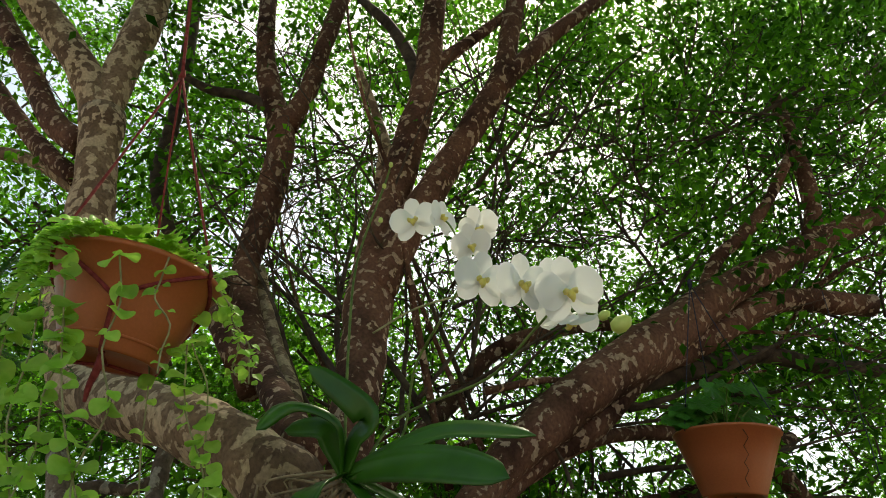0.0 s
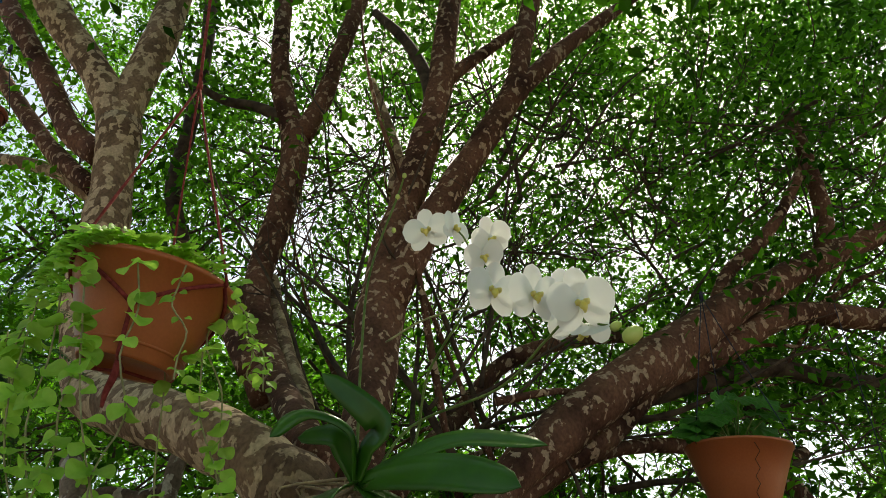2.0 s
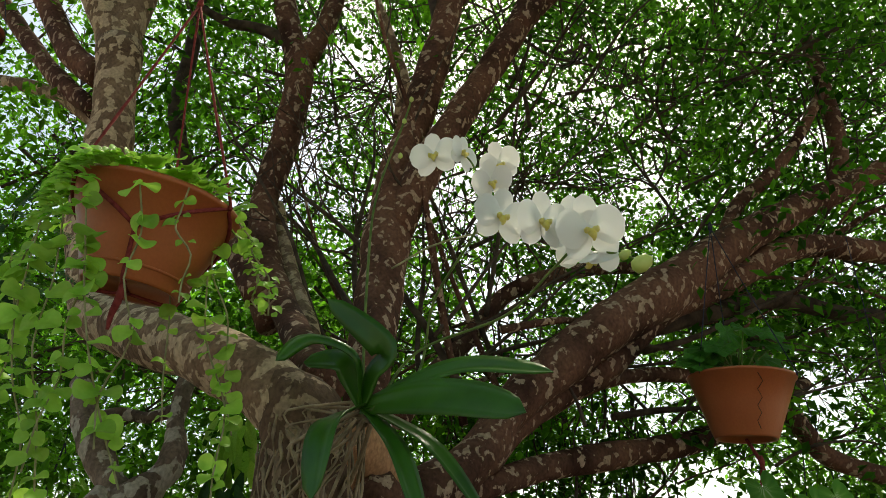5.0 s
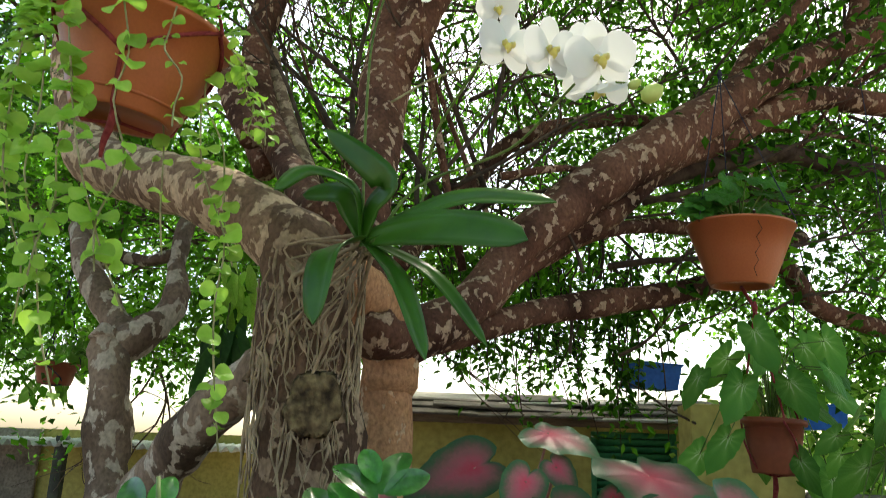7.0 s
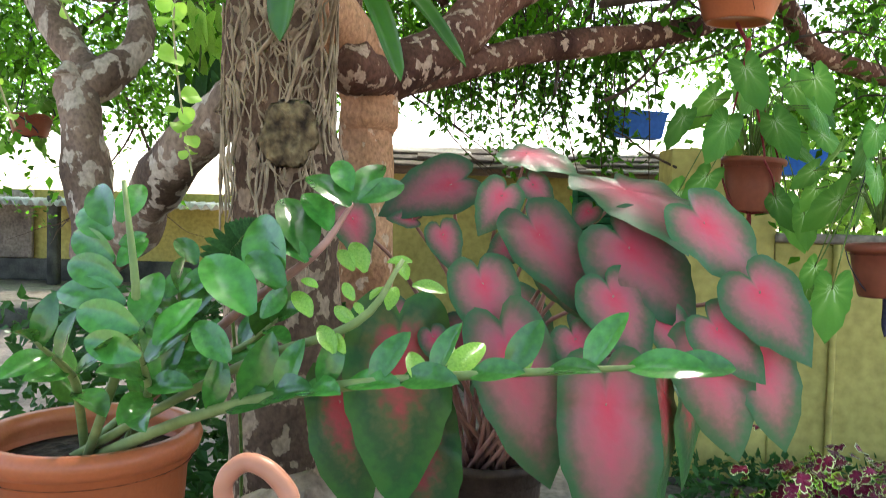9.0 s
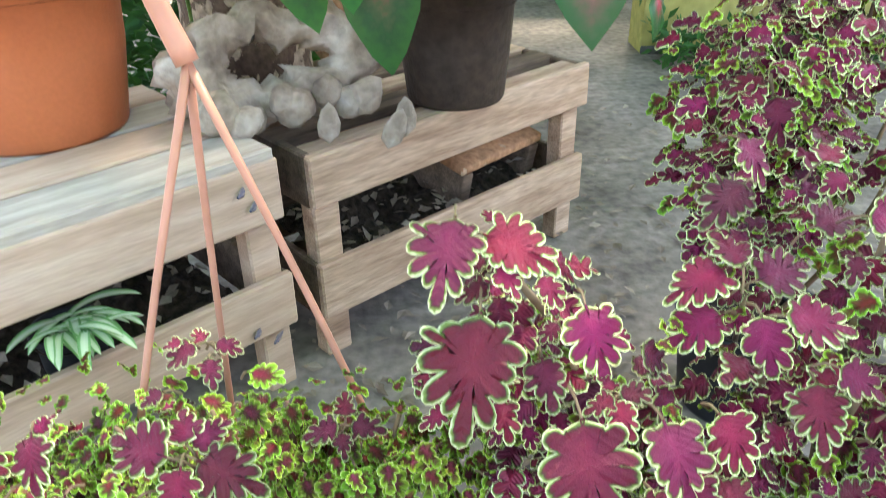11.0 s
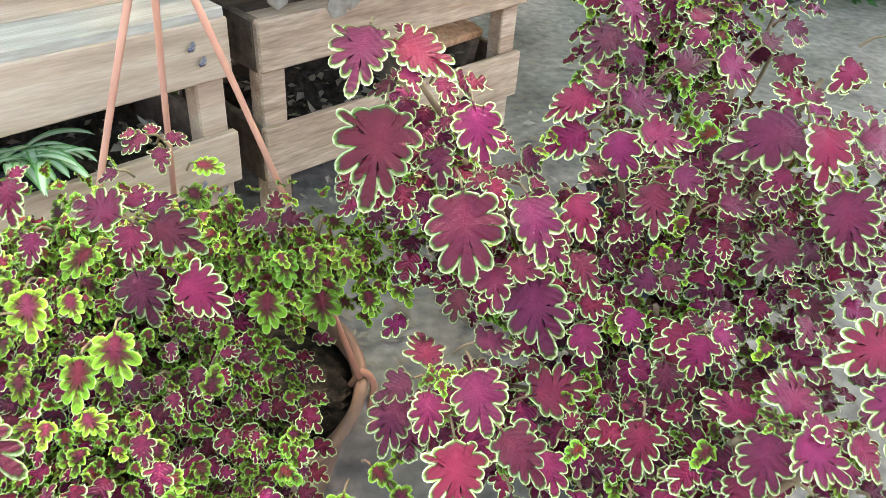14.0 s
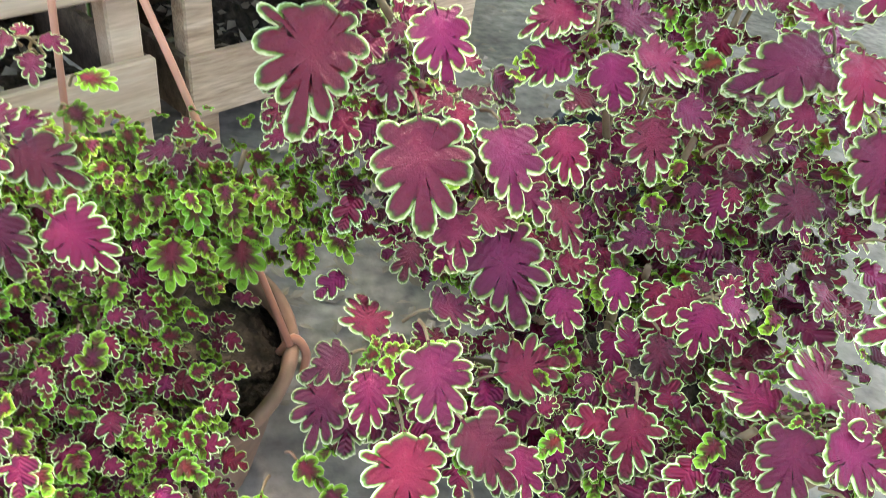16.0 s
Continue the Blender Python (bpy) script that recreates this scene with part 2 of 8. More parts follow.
CALADIUM = leafy("caladium_leaf", [(0.0, (0.56, 0.05, 0.09)), (0.3, (0.44, 0.095, 0.125)), (0.56, (0.30, 0.115, 0.115)), (0.74, (0.15, 0.10, 0.075)), (0.88, (0.055, 0.11, 0.055)), (0.97, (0.03, 0.11, 0.045))], 0.36, 0.22, "uv", 14, 0.4, glow=(0.55, 0.18, 0.12), ribs=0, fray=0.3)
CALADIUM_GREEN = leafy("green_caladium_leaf", [(0.0, (0.42, 0.035, 0.05)), (0.2, (0.34, 0.05, 0.06)), (0.38, (0.20, 0.065, 0.05)), (0.54, (0.07, 0.10, 0.04)), (0.72, (0.018, 0.080, 0.03)), (0.97, (0.030, 0.125, 0.03))], 0.36, 0.20, "uv", 14, 0.35, glow=(0.38, 0.15, 0.06), ribs=0, fray=0.55)
PETIOLE = noisy("pink_stalk", [(0.3, (0.22, 0.10, 0.08)), (0.7, (0.40, 0.22, 0.17))], 20, 0.5, 0.1)
SYNGONIUM = leafy("arrowhead_leaf", [(0.0, (0.50, 0.60, 0.34)), (0.2, (0.17, 0.36, 0.08)), (0.6, (0.09, 0.27, 0.045)), (0.95, (0.06, 0.22, 0.035))], 0.4, 0.42, "uv", 20, 0.35, ribs=9, fray=0.1, rib=0.2)
COLEUS = leafy("coleus_leaf", [(0.0, (0.20, 0.020, 0.050)), (0.10, (0.175, 0.006, 0.038)), (0.45, (0.145, 0.004, 0.032)), (0.80, (0.120, 0.004, 0.025)), (0.85, (0.055, 0.02, 0.012)), (0.88, (0.10, 0.14, 0.025)), (0.93, (0.24, 0.32, 0.075)), (0.975, (0.70, 0.71, 0.40))], 0.44, 0.08, "uv", 55, 0.55, spec=0.28, glow=(0.40, 0.05, 0.08), ribs=11, fray=0.05, rib=0.02, hue=0.013, quilt_of=1, relief=0.35)
COLEUS_LIME = leafy("lime_coleus_leaf", [(0.0, (0.20, 0.018, 0.04)), (0.42, (0.12, 0.009, 0.026)), (0.53, (0.09, 0.045, 0.018)), (0.60, (0.16, 0.32, 0.022)), (0.88, (0.28, 0.50, 0.036)), (0.97, (0.58, 0.66, 0.28))], 0.45, 0.22, "uv", 55, 0.55, glow=(0.34, 0.56, 0.03), ribs=9, fray=0.14, rib=0.02, hue=0.02, quilt_of=1, relief=0.35)
COLEUS_STEM = noisy("coleus_stem", [(0.3, (0.13, 0.06, 0.05)), (0.7, (0.26, 0.20, 0.10))], 20, 0.6, 0.1)
WOOD = noisy("weathered_pine", [(0.28, (0.41, 0.27, 0.18)), (0.5, (0.53, 0.365, 0.255)), (0.72, (0.61, 0.445, 0.325))], 3.0, 0.8, 0.15, fine=26, stretch=(1, 12, 12), dirt=0.22, dist=0.004)
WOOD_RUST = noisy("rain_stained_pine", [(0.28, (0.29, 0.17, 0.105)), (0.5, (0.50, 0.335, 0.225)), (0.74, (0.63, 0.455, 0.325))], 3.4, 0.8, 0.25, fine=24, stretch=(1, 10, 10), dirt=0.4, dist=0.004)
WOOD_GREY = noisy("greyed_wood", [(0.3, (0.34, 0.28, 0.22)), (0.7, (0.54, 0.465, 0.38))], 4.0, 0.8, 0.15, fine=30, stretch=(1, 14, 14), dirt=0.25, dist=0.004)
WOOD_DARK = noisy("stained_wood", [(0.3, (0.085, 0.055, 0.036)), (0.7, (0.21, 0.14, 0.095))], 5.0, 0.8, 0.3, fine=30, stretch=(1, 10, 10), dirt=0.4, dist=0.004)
CONCRETE = noisy("old_concrete", [(0.28, (0.125, 0.102, 0.084)), (0.45, (0.235, 0.196, 0.164)), (0.6, (0.30, 0.252, 0.212)), (0.75, (0.41, 0.348, 0.294))], 3.4, 0.85, 0.5, fine=38, dirt=0.45)
YELLOW = noisy("yellow_lime_paint", [(0.3, (0.30, 0.26, 0.075)), (0.7, (0.46, 0.39, 0.125))], 1.6, 0.85, 0.12, fine=25, dirt=0.3)
PLINTH = noisy("dark_damp_plinth", [(0.35, (0.03, 0.03, 0.028)), (0.7, (0.10, 0.10, 0.085))], 5, 0.9, 0.3)
GREEN_PAINT = noisy("green_shutter_paint", [(0.3, (0.02, 0.13, 0.06)), (0.7, (0.035, 0.19, 0.085))], 6, 0.55, 0.1)
SHEET = noisy("corrugated_sheet", [(0.3, (0.32, 0.33, 0.33)), (0.7, (0.55, 0.56, 0.55))], 3, 0.6, 0.1)
SHEET_OLD = noisy("bleached_board", [(0.3, (0.20, 0.19, 0.18)), (0.7, (0.42, 0.40, 0.38))], 6, 0.8, 0.3)
TILE = noisy("old_roof_sheet", [(0.3, (0.06, 0.05, 0.045)), (0.7, (0.19, 0.16, 0.14))], 8, 0.9, 0.4)
DRY_LEAF = noisy("dry_leaf", [(0.3, (0.14, 0.10, 0.07)), (0.7, (0.38, 0.31, 0.24))], 8, 0.85, 0.3)
SACK = noisy("bleached_husk", [(0.3, (0.15, 0.105, 0.075)), (0.47, (0.33, 0.26, 0.195)), (0.72, (0.53, 0.46, 0.385))], 14, 0.95, 0.5, fine=70, dirt=0.3, dist=0.01)
SCALLOP = leafy("scalloped_leaf", [(0.3, (0.03, 0.12, 0.02)), (0.7, (0.08, 0.24, 0.04))], 0.4, 0.35, scale=20, vary=0.3, glow=(0.3, 0.7, 0.05))
SPIDER = leafy("striped_leaf", [(0.0, (0.66, 0.74, 0.52)), (0.5, (0.58, 0.68, 0.44)), (0.65, (0.20, 0.40, 0.16)), (0.95, (0.18, 0.38, 0.14))], 0.45, 0.3, "uv", 30, 0.15, fray=0.1)


# ---- makers ----
def part(name, bm, material, parent=None, label="", smooth=True):
    me = bpy.data.meshes.new(name)
    if smooth:
        for f in bm.faces:
            f.smooth = True
    bm.to_mesh(me)
    bm.free()
    me.materials.append(material)
    ob = new(name, me)
    if parent is not None:
        ob.parent = parent
    if label:
        ob["label"] = label
    return ob


def placed(name, me, parent, m):
    """An object of its own on a shared mesh."""
    ob = new(name, me)
    ob.parent = parent
    ob.matrix_basis = m
    return ob


def thing(name, label, category, at=(0, 0, 0), group="", kind=""):
    e = new(name)
    e.location = at
    return tagged(e, label, category, group, kind)


def spline(points, step=4):
    """Smooth run through a few points (of any width)."""
    p = [np.array(q, float) for q in points]
    p = [2 * p[0] - p[1]] + p + [2 * p[-1] - p[-2]]
    out = []
    for i in range(1, len(p) - 2):
        for k in range(step):
            u = k / step
            out.append(0.5 * (2 * p[i] + (p[i + 1] - p[i - 1]) * u + (2 * p[i - 1] - 5 * p[i] + 4 * p[i + 1] - p[i + 2]) * u * u + (3 * p[i] - p[i - 1] - 3 * p[i + 1] + p[i + 2]) * u ** 3))
    out.append(p[-2])
    return out


def tube_into(bm, points, segs=10, rough=0.0, step=4, seed=0.0, cap=True, flat=1.0):
    """A round run along points of (x, y, z, radius)."""
    run = spline(points, step)
    ring, side = [], Vector((0.3, 0.2, 1)).normalized()
    for i, q in enumerate(run):
        a, b = run[max(i - 1, 0)], run[min(i + 1, len(run) - 1)]
        d = Vector(b[:3] - a[:3]).normalized()
        if abs(d.dot(side)) > 0.97:
            side = Vector((1, 0.1, 0.2)).normalized()
        u = d.cross(side).normalized()
        w = d.cross(u).normalized()
        side = -w if -w.dot(side) > 0 else w
        c, vs = Vector(q[:3]), []
        for k in range(segs):
            t = 2 * math.pi * k / segs
            n_ = u * math.cos(t) + side * math.sin(t) * flat
            r = max(float(q[3]), 0.0004)
            if rough:
                r *= 1 + rough * noise.noise((c + n_ * r) * 7 + Vector((seed, seed, 0))) + 0.4 * rough * noise.noise((c + n_ * r) * 26)
            vs.append(bm.verts.new(c + n_ * r))
        ring.append(vs)
    for a, b in zip(ring, ring[1:]):
        for k in range(segs):
            bm.faces.new((a[k], a[(k + 1) % segs], b[(k + 1) % segs], b[k]))
    if cap:
        bm.faces.new(ring[0][::-1])
        bm.faces.new(ring[-1])
    return bm


def tube(points, **kw):
    return tube_into(bmesh.new(), points, **kw)


def box_into(bm, size, m, bevel=0.003):
    r = bmesh.ops.create_cube(bm, size=1.0, matrix=m @ Matrix.Diagonal((*size, 1)))
    if bevel:
        es = list({e for v in r["verts"] for e in v.link_edges})
        bmesh.ops.bevel(bm, geom=es, offset=bevel, segments=1, affect="EDGES")
    return bm


def box(size, m=Matrix(), bevel=0.003):
    return box_into(bmesh.new(), size, m, bevel)


def lathe(profile, segs=40, wobble=0.0):
    """A turned shape from (radius, height) pairs."""
    bm, rings = bmesh.new(), []
    for r, z in profile:
        rings.append([bm.verts.new((r * math.cos(2 * math.pi * k / segs) * (1 + wobble * math.sin(2 * math.pi * k / segs * 2)), r * math.sin(2 * math.pi * k / segs), z)) for k in range(segs)])
    for a, b in zip(rings, rings[1:]):
        for k in range(segs):
            bm.faces.new((a[k], a[(k + 1) % segs], b[(k + 1) % segs], b[k]))
    bm.faces.new(rings[0][::-1])
    bm.faces.new(rings[-1])
    return bm


def polar_leaf(name, outline, rings, segs, material, cup=0.0, droop=0.0, ruffle=0.0, waves=7, seed=0):
    """A leaf spread round its stalk's end, tip along +y: outline(angle) gives the reach. U runs from the stalk to the edge."""
    rnd = random.Random(seed)
    ph = rnd.random() * 6.28
    vs, fs, uv = [(0, 0, 0)], [], [(0, 0.5)]
    for fr in rings:
        for k in range(segs):
            t = 2 * math.pi * k / segs - math.pi
            r = outline(t) * fr
            x, y = r * math.sin(t), r * math.cos(t)
            z = cup * abs(x) - droop * y * abs(y) + ruffle * fr * fr * math.sin(waves * t + ph)
            vs.append((x, y, z))
            uv.append((fr, k / segs))
    for k in range(segs):
        fs.append((0, 1 + (k + 1) % segs, 1 + k))
    for j in range(len(rings) - 1):
        for k in range(segs):
            a, b = 1 + j * segs + k, 1 + j * segs + (k + 1) % segs
            fs.append((a, b, b + segs, a + segs))
    me = bpy.data.meshes.new(name)
    me.from_pydata(vs, [], fs)
    lay = me.uv_layers.new(name="leaf")
    for lp in me.loops:
        lay.data[lp.index].uv = uv[lp.vertex_index]
    me.polygons.foreach_set("use_smooth", [True] * len(me.polygons))
    me.materials.append(material)
    me.update()
    return me


def strap_leaf(name, length, width, material, arch=0.3, fold=0.15, tip=0.8, nu=14, nv=4, twist=0.0, base=0.35, start=0.0, sharp=0.5):
    """A long leaf that leaves the origin along +y and bends down by `arch` over its length; U from midrib to edge."""
    vs, fs, uv = [], [], []
    pos, ang = Vector((0, 0, 0)), start
    for i in range(nu + 1):
        s = i / nu
        w = width * 0.5 * (base + (1 - base) * math.sin(min(s / tip, 1) * math.pi / 2)) * (1.0 if s < tip else max(1 - ((s - tip) / (1 - tip)) ** 2, 0.0) ** sharp)
        for j in range(nv + 1):
            v = 2 * j / nv - 1
            off = Vector((v * w, 0, abs(v) * w * fold * 2))
            off = Matrix.Rotation(twist * s, 3, "Y") @ off
            off = Matrix.Rotation(ang, 3, "X") @ off
            vs.append(pos + off)
            uv.append((abs(v), s))
        pos = pos + Vector((0, math.cos(ang), math.sin(ang))) * length / nu
        ang -= arch / nu
    for i in range(nu):
        for j in range(nv):
            a = i * (nv + 1) + j
            fs.append((a, a + 1, a + nv + 2, a + nv + 1))
    me = bpy.data.meshes.new(name)
    me.from_pydata(vs, [], fs)
    lay = me.uv_layers.new(name="leaf")
    for lp in me.loops:
        lay.data[lp.index].uv = uv[lp.vertex_index]
    me.polygons.foreach_set("use_smooth", [True] * len(me.polygons))
    me.materials.append(material)
    me.update()
    return me


def aim(at, tip, normal=(0, 0, 1), size=1.0):
    """A pose with local +y towards `tip` (a direction) and +z as near `normal` as may be."""
    y = Vector(tip).normalized()
    z = Vector(normal)
    z = (z - y * z.dot(y))
    z = z.normalized() if z.length > 1e-4 else y.orthogonal().normalized()
    x = y.cross(z)
    return Matrix.Translation(at) @ Matrix((x, y, z)).transposed().to_4x4() @ Matrix.Scale(size, 4)


def scatter_mesh(name, shapes, mats, material, parent=None, label=""):
    """Many copies of small flat shapes, joined. shapes: (vertices, faces) variants; mats: (variant, matrix)."""
    vs, fs, base = [], [], 0
    arr = [np.array(s[0], float) for s in shapes]
    for k, m in mats:
        a = np.array(m)
        vs.append(arr[k] @ a[:3, :3].T + a[:3, 3])
        fs.extend([tuple(i + base for i in f) for f in shapes[k][1]])
        base += len(arr[k])
    me = bpy.data.meshes.new(name)
    me.from_pydata(np.concatenate(vs).tolist(), [], fs)
    me.materials.append(material)
    ob = new(name, me)
    if parent is not None:
        ob.parent = parent
    if label:
        ob["label"] = label
    ob["kind"] = "stuff"
    return ob


def joined_leaves(name, meshes, mats, material, parent=None, label=""):
    """Copies of leaf meshes with their UV, joined into one part."""
    vs, fs, uvs, base = [], [], [], 0
    data = []
    for me in meshes:
        lay = me.uv_layers[0].data
        data.append((np.array([v.co[:] for v in me.vertices]), [tuple(p.vertices) for p in me.polygons], [tuple(lay[i].uv) for p in me.polygons for i in p.loop_indices]))
    for k, m in mats:
        v, f, u = data[k]
        a = np.array(m)
        vs.append(v @ a[:3, :3].T + a[:3, 3])
        fs.extend([tuple(i + base for i in q) for q in f])
        uvs.extend(u)
        base += len(v)
    me = bpy.data.meshes.new(name)
    me.from_pydata(np.concatenate(vs).tolist(), [], fs)
    lay = me.uv_layers.new(name="leaf")
    lay.data.foreach_set("uv", np.array(uvs, dtype=np.float32).ravel())
    me.polygons.foreach_set("use_smooth", [True] * len(me.polygons))
    me.materials.append(material)
    ob = new(name, me)
    ob.parent = parent
    if label:
        ob["label"] = label
    ob["kind"] = "stuff"
    return ob


LEAFLET = ([(0, 0, 0), (-0.26, 0.4, 0.05), (0, 0.45, -0.02), (0.26, 0.4, 0.05), (0, 1, -0.06)], [(0, 2, 1), (0, 3, 2), (1, 2, 4), (2, 3, 4)])


# ---- setting ----
def plane_grid(name, x0, x1, y0, y1, nx, ny, material, relief=0.0):
    bm = bmesh.new()
    v = [[bm.verts.new((x0 + (x1 - x0) * i / nx, y0 + (y1 - y0) * j / ny, relief * noise.noise(Vector((i * 0.7, j * 0.7, 0))))) for i in range(nx + 1)] for j in range(ny + 1)]
    for j in range(ny):
        for i in range(nx):
            bm.faces.new((v[j][i], v[j][i + 1], v[j + 1][i + 1], v[j + 1][i]))
    return tagged(part(name, bm, material), kind="structure")


ground = plane_grid("ground", -600, 600, -600, 600, 2, 2, CONCRETE)
tagged(ground, "worn grey concrete yard with dirt stains", "ground")

# raised pavement before the far shed
bm = box((7.0, 2.9, 0.17), pose(-6.0, 7.72, 0.085), 0.015)
pavement = tagged(part("pavement", bm, CONCRETE), "raised grey concrete pavement with dark edge", "pavement", kind="structure")
part("kerb", box((7.0, 0.05, 0.16), pose(-6.0, 6.245, 0.08), 0.01), PLINTH, pavement, "dark kerb face")

# far shed on the left
shed_y = 8.6
wall_far = tagged(part("wall_far", box((8.4, 0.15, 1.0), pose(-3.6, shed_y + 0.08, 0.17 + 0.5), 0), YELLOW, smooth=False), "low yellow painted shed wall, damp at its foot", "wall", kind="structure")
part("plinth", box((8.4, 0.05, 0.24), pose(-3.6, shed_y - 0.03, 0.29), 0.01), PLINTH, wall_far, "dark damp plinth")
part("post", box((0.11, 0.10, 0.93), pose(-3.95, shed_y - 0.5, 0.17 + 0.465), 0.01), PLINTH, wall_far, "dark post")
part("pilaster", box((1.9, 0.06, 0.75), pose(-5.35, shed_y - 0.05, 0.79), 0.01), CONCRETE, wall_far, "grey whitewashed panel")


def corrugated(width, depth, pitch, high, thick):
    bm = bmesh.new()
    n_ = int(width / pitch * 8)
    rows = []
    for top in (0, 1):
        for y in (0, depth):
            rows.append([bm.verts.new((width * i / n_, y, high * math.cos(2 * math.pi * i / 8) + thick * top)) for i in range(n_ + 1)])
    a, b, c, d = rows
    for i in range(n_):
        bm.faces.new((a[i], b[i], b[i + 1], a[i + 1]))
        bm.faces.new((c[i], c[i + 1], d[i + 1], d[i]))
        bm.faces.new((a[i], a[i + 1], c[i + 1], c[i]))
        bm.faces.new((b[i + 1], b[i], d[i], d[i + 1]))
    return bm


roof_far = tagged(part("roof_far", corrugated(6.2, 2.4, 0.105, 0.028, 0.012), SHEET), "grey corrugated sheet roof over the far shed", "roof", kind="structure")
roof_far.matrix_world = pose(-7.9, shed_y - 0.65, 1.015 , 3)
for i, (w, col) in enumerate(((0.5, BLUE_TUB), (0.7, SHEET), (0.55, ROSE_POT), (0.6, GREEN_PAINT))):
    scrap = tagged(part("roof_board", box((w, 0.35, 0.035), Matrix(), 0.008), col), "loose painted board lying on the sheet roof", "board", group="boards on the roof")
    scrap.matrix_world = pose(-6.2 + 0.85 * i, shed_y + 0.2, 1.015 + 0.105, 3, 0, random.uniform(-8, 8))

# right shed: back wall with a louvred shutter, and the block and low wall at the side
back_y = 4.6
sx0, sx1, sz0, sz1 = 0.82, 1.315, 0.62, 1.205
wall_back = thing("wall_back", "yellow painted shed wall round a green shutter", "wall", kind="structure")
for nm, x0, x1, z0, z1 in (("wall_panel", -0.6, sx0, 0, 1.24), ("wall_panel", sx1, 1.50, 0, 1.24), ("wall_panel", sx0, sx1, 0, sz0), ("wall_panel", sx0, sx1, sz1, 1.24)):
    part(nm, box((x1 - x0, 0.14, z1 - z0), pose((x0 + x1) / 2, back_y + 0.07, (z0 + z1) / 2), 0), YELLOW, wall_back, smooth=False)
# unseen panel added so that no sky shines between the slats
part("backing", box((sx1 - sx0, 0.02, sz1 - sz0), pose((sx0 + sx1) / 2, back_y + 0.125, (sz0 + sz1) / 2), 0), PLINTH, wall_back, "added dark panel that stops light between the louvres", smooth=False)
window_1 = thing("window_1", "closed green louvred wooden shutter", "shutter", kind="structure")
for x in (sx0 + 0.016, sx1 - 0.016):
    part("frame", box((0.032, 0.05, sz1 - sz0), pose(x, back_y + 0.02, (sz0 + sz1) / 2), 0.004), GREEN_PAINT, window_1)
for z in (sz0 + 0.016, sz1 - 0.016):
    part("rail", box((sx1 - sx0 - 0.064, 0.05, 0.032), pose((sx0 + sx1) / 2, back_y + 0.02, z), 0.004), GREEN_PAINT, window_1)
slat_me = None
for i in range(13):
    m = pose((sx0 + sx1) / 2, back_y + 0.022, sz0 + 0.055 + i * 0.0395, 38)
    if slat_me is None:
        o = part("slat", box((sx1 - sx0 - 0.064, 0.009, 0.042), Matrix(), 0.002), GREEN_PAINT, window_1)
        o.matrix_basis, slat_me = m, o.data
    else:
        placed("slat", slat_me, window_1, m)

wall_side = tagged(part("wall_side", box((0.40, 0.16, 1.26), pose(1.08, 3.01, 0.63, 0, 0, 0), 0.004), YELLOW, smooth=False), "yellow painted corner block of the shed", "wall", kind="structure")
wall_low = tagged(part("wall_low", box((3.2, 0.14, 0.92), pose(1.6, 0.07, 0.46), 0.004), YELLOW, smooth=False), "low yellow-green garden wall, dirty along its foot", "wall", kind="structure")
wall_low.matrix_world = pose(1.276, 2.922, 0, 0, 0, -10)
part("pipe", tube([(0.21, -0.012, 0.0, 0.012), (0.21, -0.012, 0.45, 0.012), (0.21, -0.012, 0.92, 0.012)], segs=8), YELLOW, wall_low, "painted conduit")
part("skirting", box((3.2, 0.012, 0.03), pose(1.6, -0.007, 0.015), 0.005), PLINTH, wall_low, "grimy skirting")
part("coping", box((3.2, 0.18, 0.035), pose(1.6, 0.07, 0.939), 0.008), CONCRETE, wall_low, "rough cement coping")
part("skirting", box((0.40, 0.012, 0.03), pose(1.08, 2.923, 0.015), 0.005), PLINTH, wall_side, "grimy skirting")

roof_near = thing("roof_near", "low shed roof of dark weathered sheets and boards", "roof", kind="structure")
rr = random.Random(5)
for row in range(4):
    x = -0.66
    while x < 1.5:
        ln = rr.uniform(0.5, 1.0)
        m = pose(x + ln / 2, back_y - 0.25 + row * 0.17 + rr.uniform(-0.03, 0.03), 1.282 + row * 0.037 + rr.uniform(-0.006, 0.008), rr.uniform(7, 12), rr.uniform(-1.5, 1.5), rr.uniform(-2, 2))
        bm = box((ln, 0.26, 0.014), m, 0.004)
        for v in bm.verts:
            v.co.z += 0.010 * noise.noise(v.co * 5)
        part("roof_sheet", bm, TILE if rr.random() < 0.7 else SHEET_OLD, roof_near, smooth=False)
        x += ln * 0.93
part("roof_deck", box((2.3, 0.9, 0.02), pose(0.42, back_y + 0.16, 1.335, 11), 0), WOOD_DARK, roof_near, "dark roof boards")
part("fascia", box((2.3, 0.02, 0.06), pose(0.42, back_y - 0.29, 1.245), 0.004), WOOD_DARK, roof_near, "dark wooden fascia")

# ---- the tree ----
tree = thing("tree", "old spreading tree with flaking mottled brown bark", "tree", (-0.315, 1.759, 0.000))
TO = Vector(tree.location)


def limb(name, pts, material=BARK, segs=14, rough=0.16, label="", step=5):
    ob = part(name, tube([(p[0] - TO.x, p[1] - TO.y, p[2] - TO.z, p[3]) for p in pts], segs=segs, rough=rough, step=step, seed=len(pts) * 3.1 + pts[0][0]), material, tree, label)
    return ob


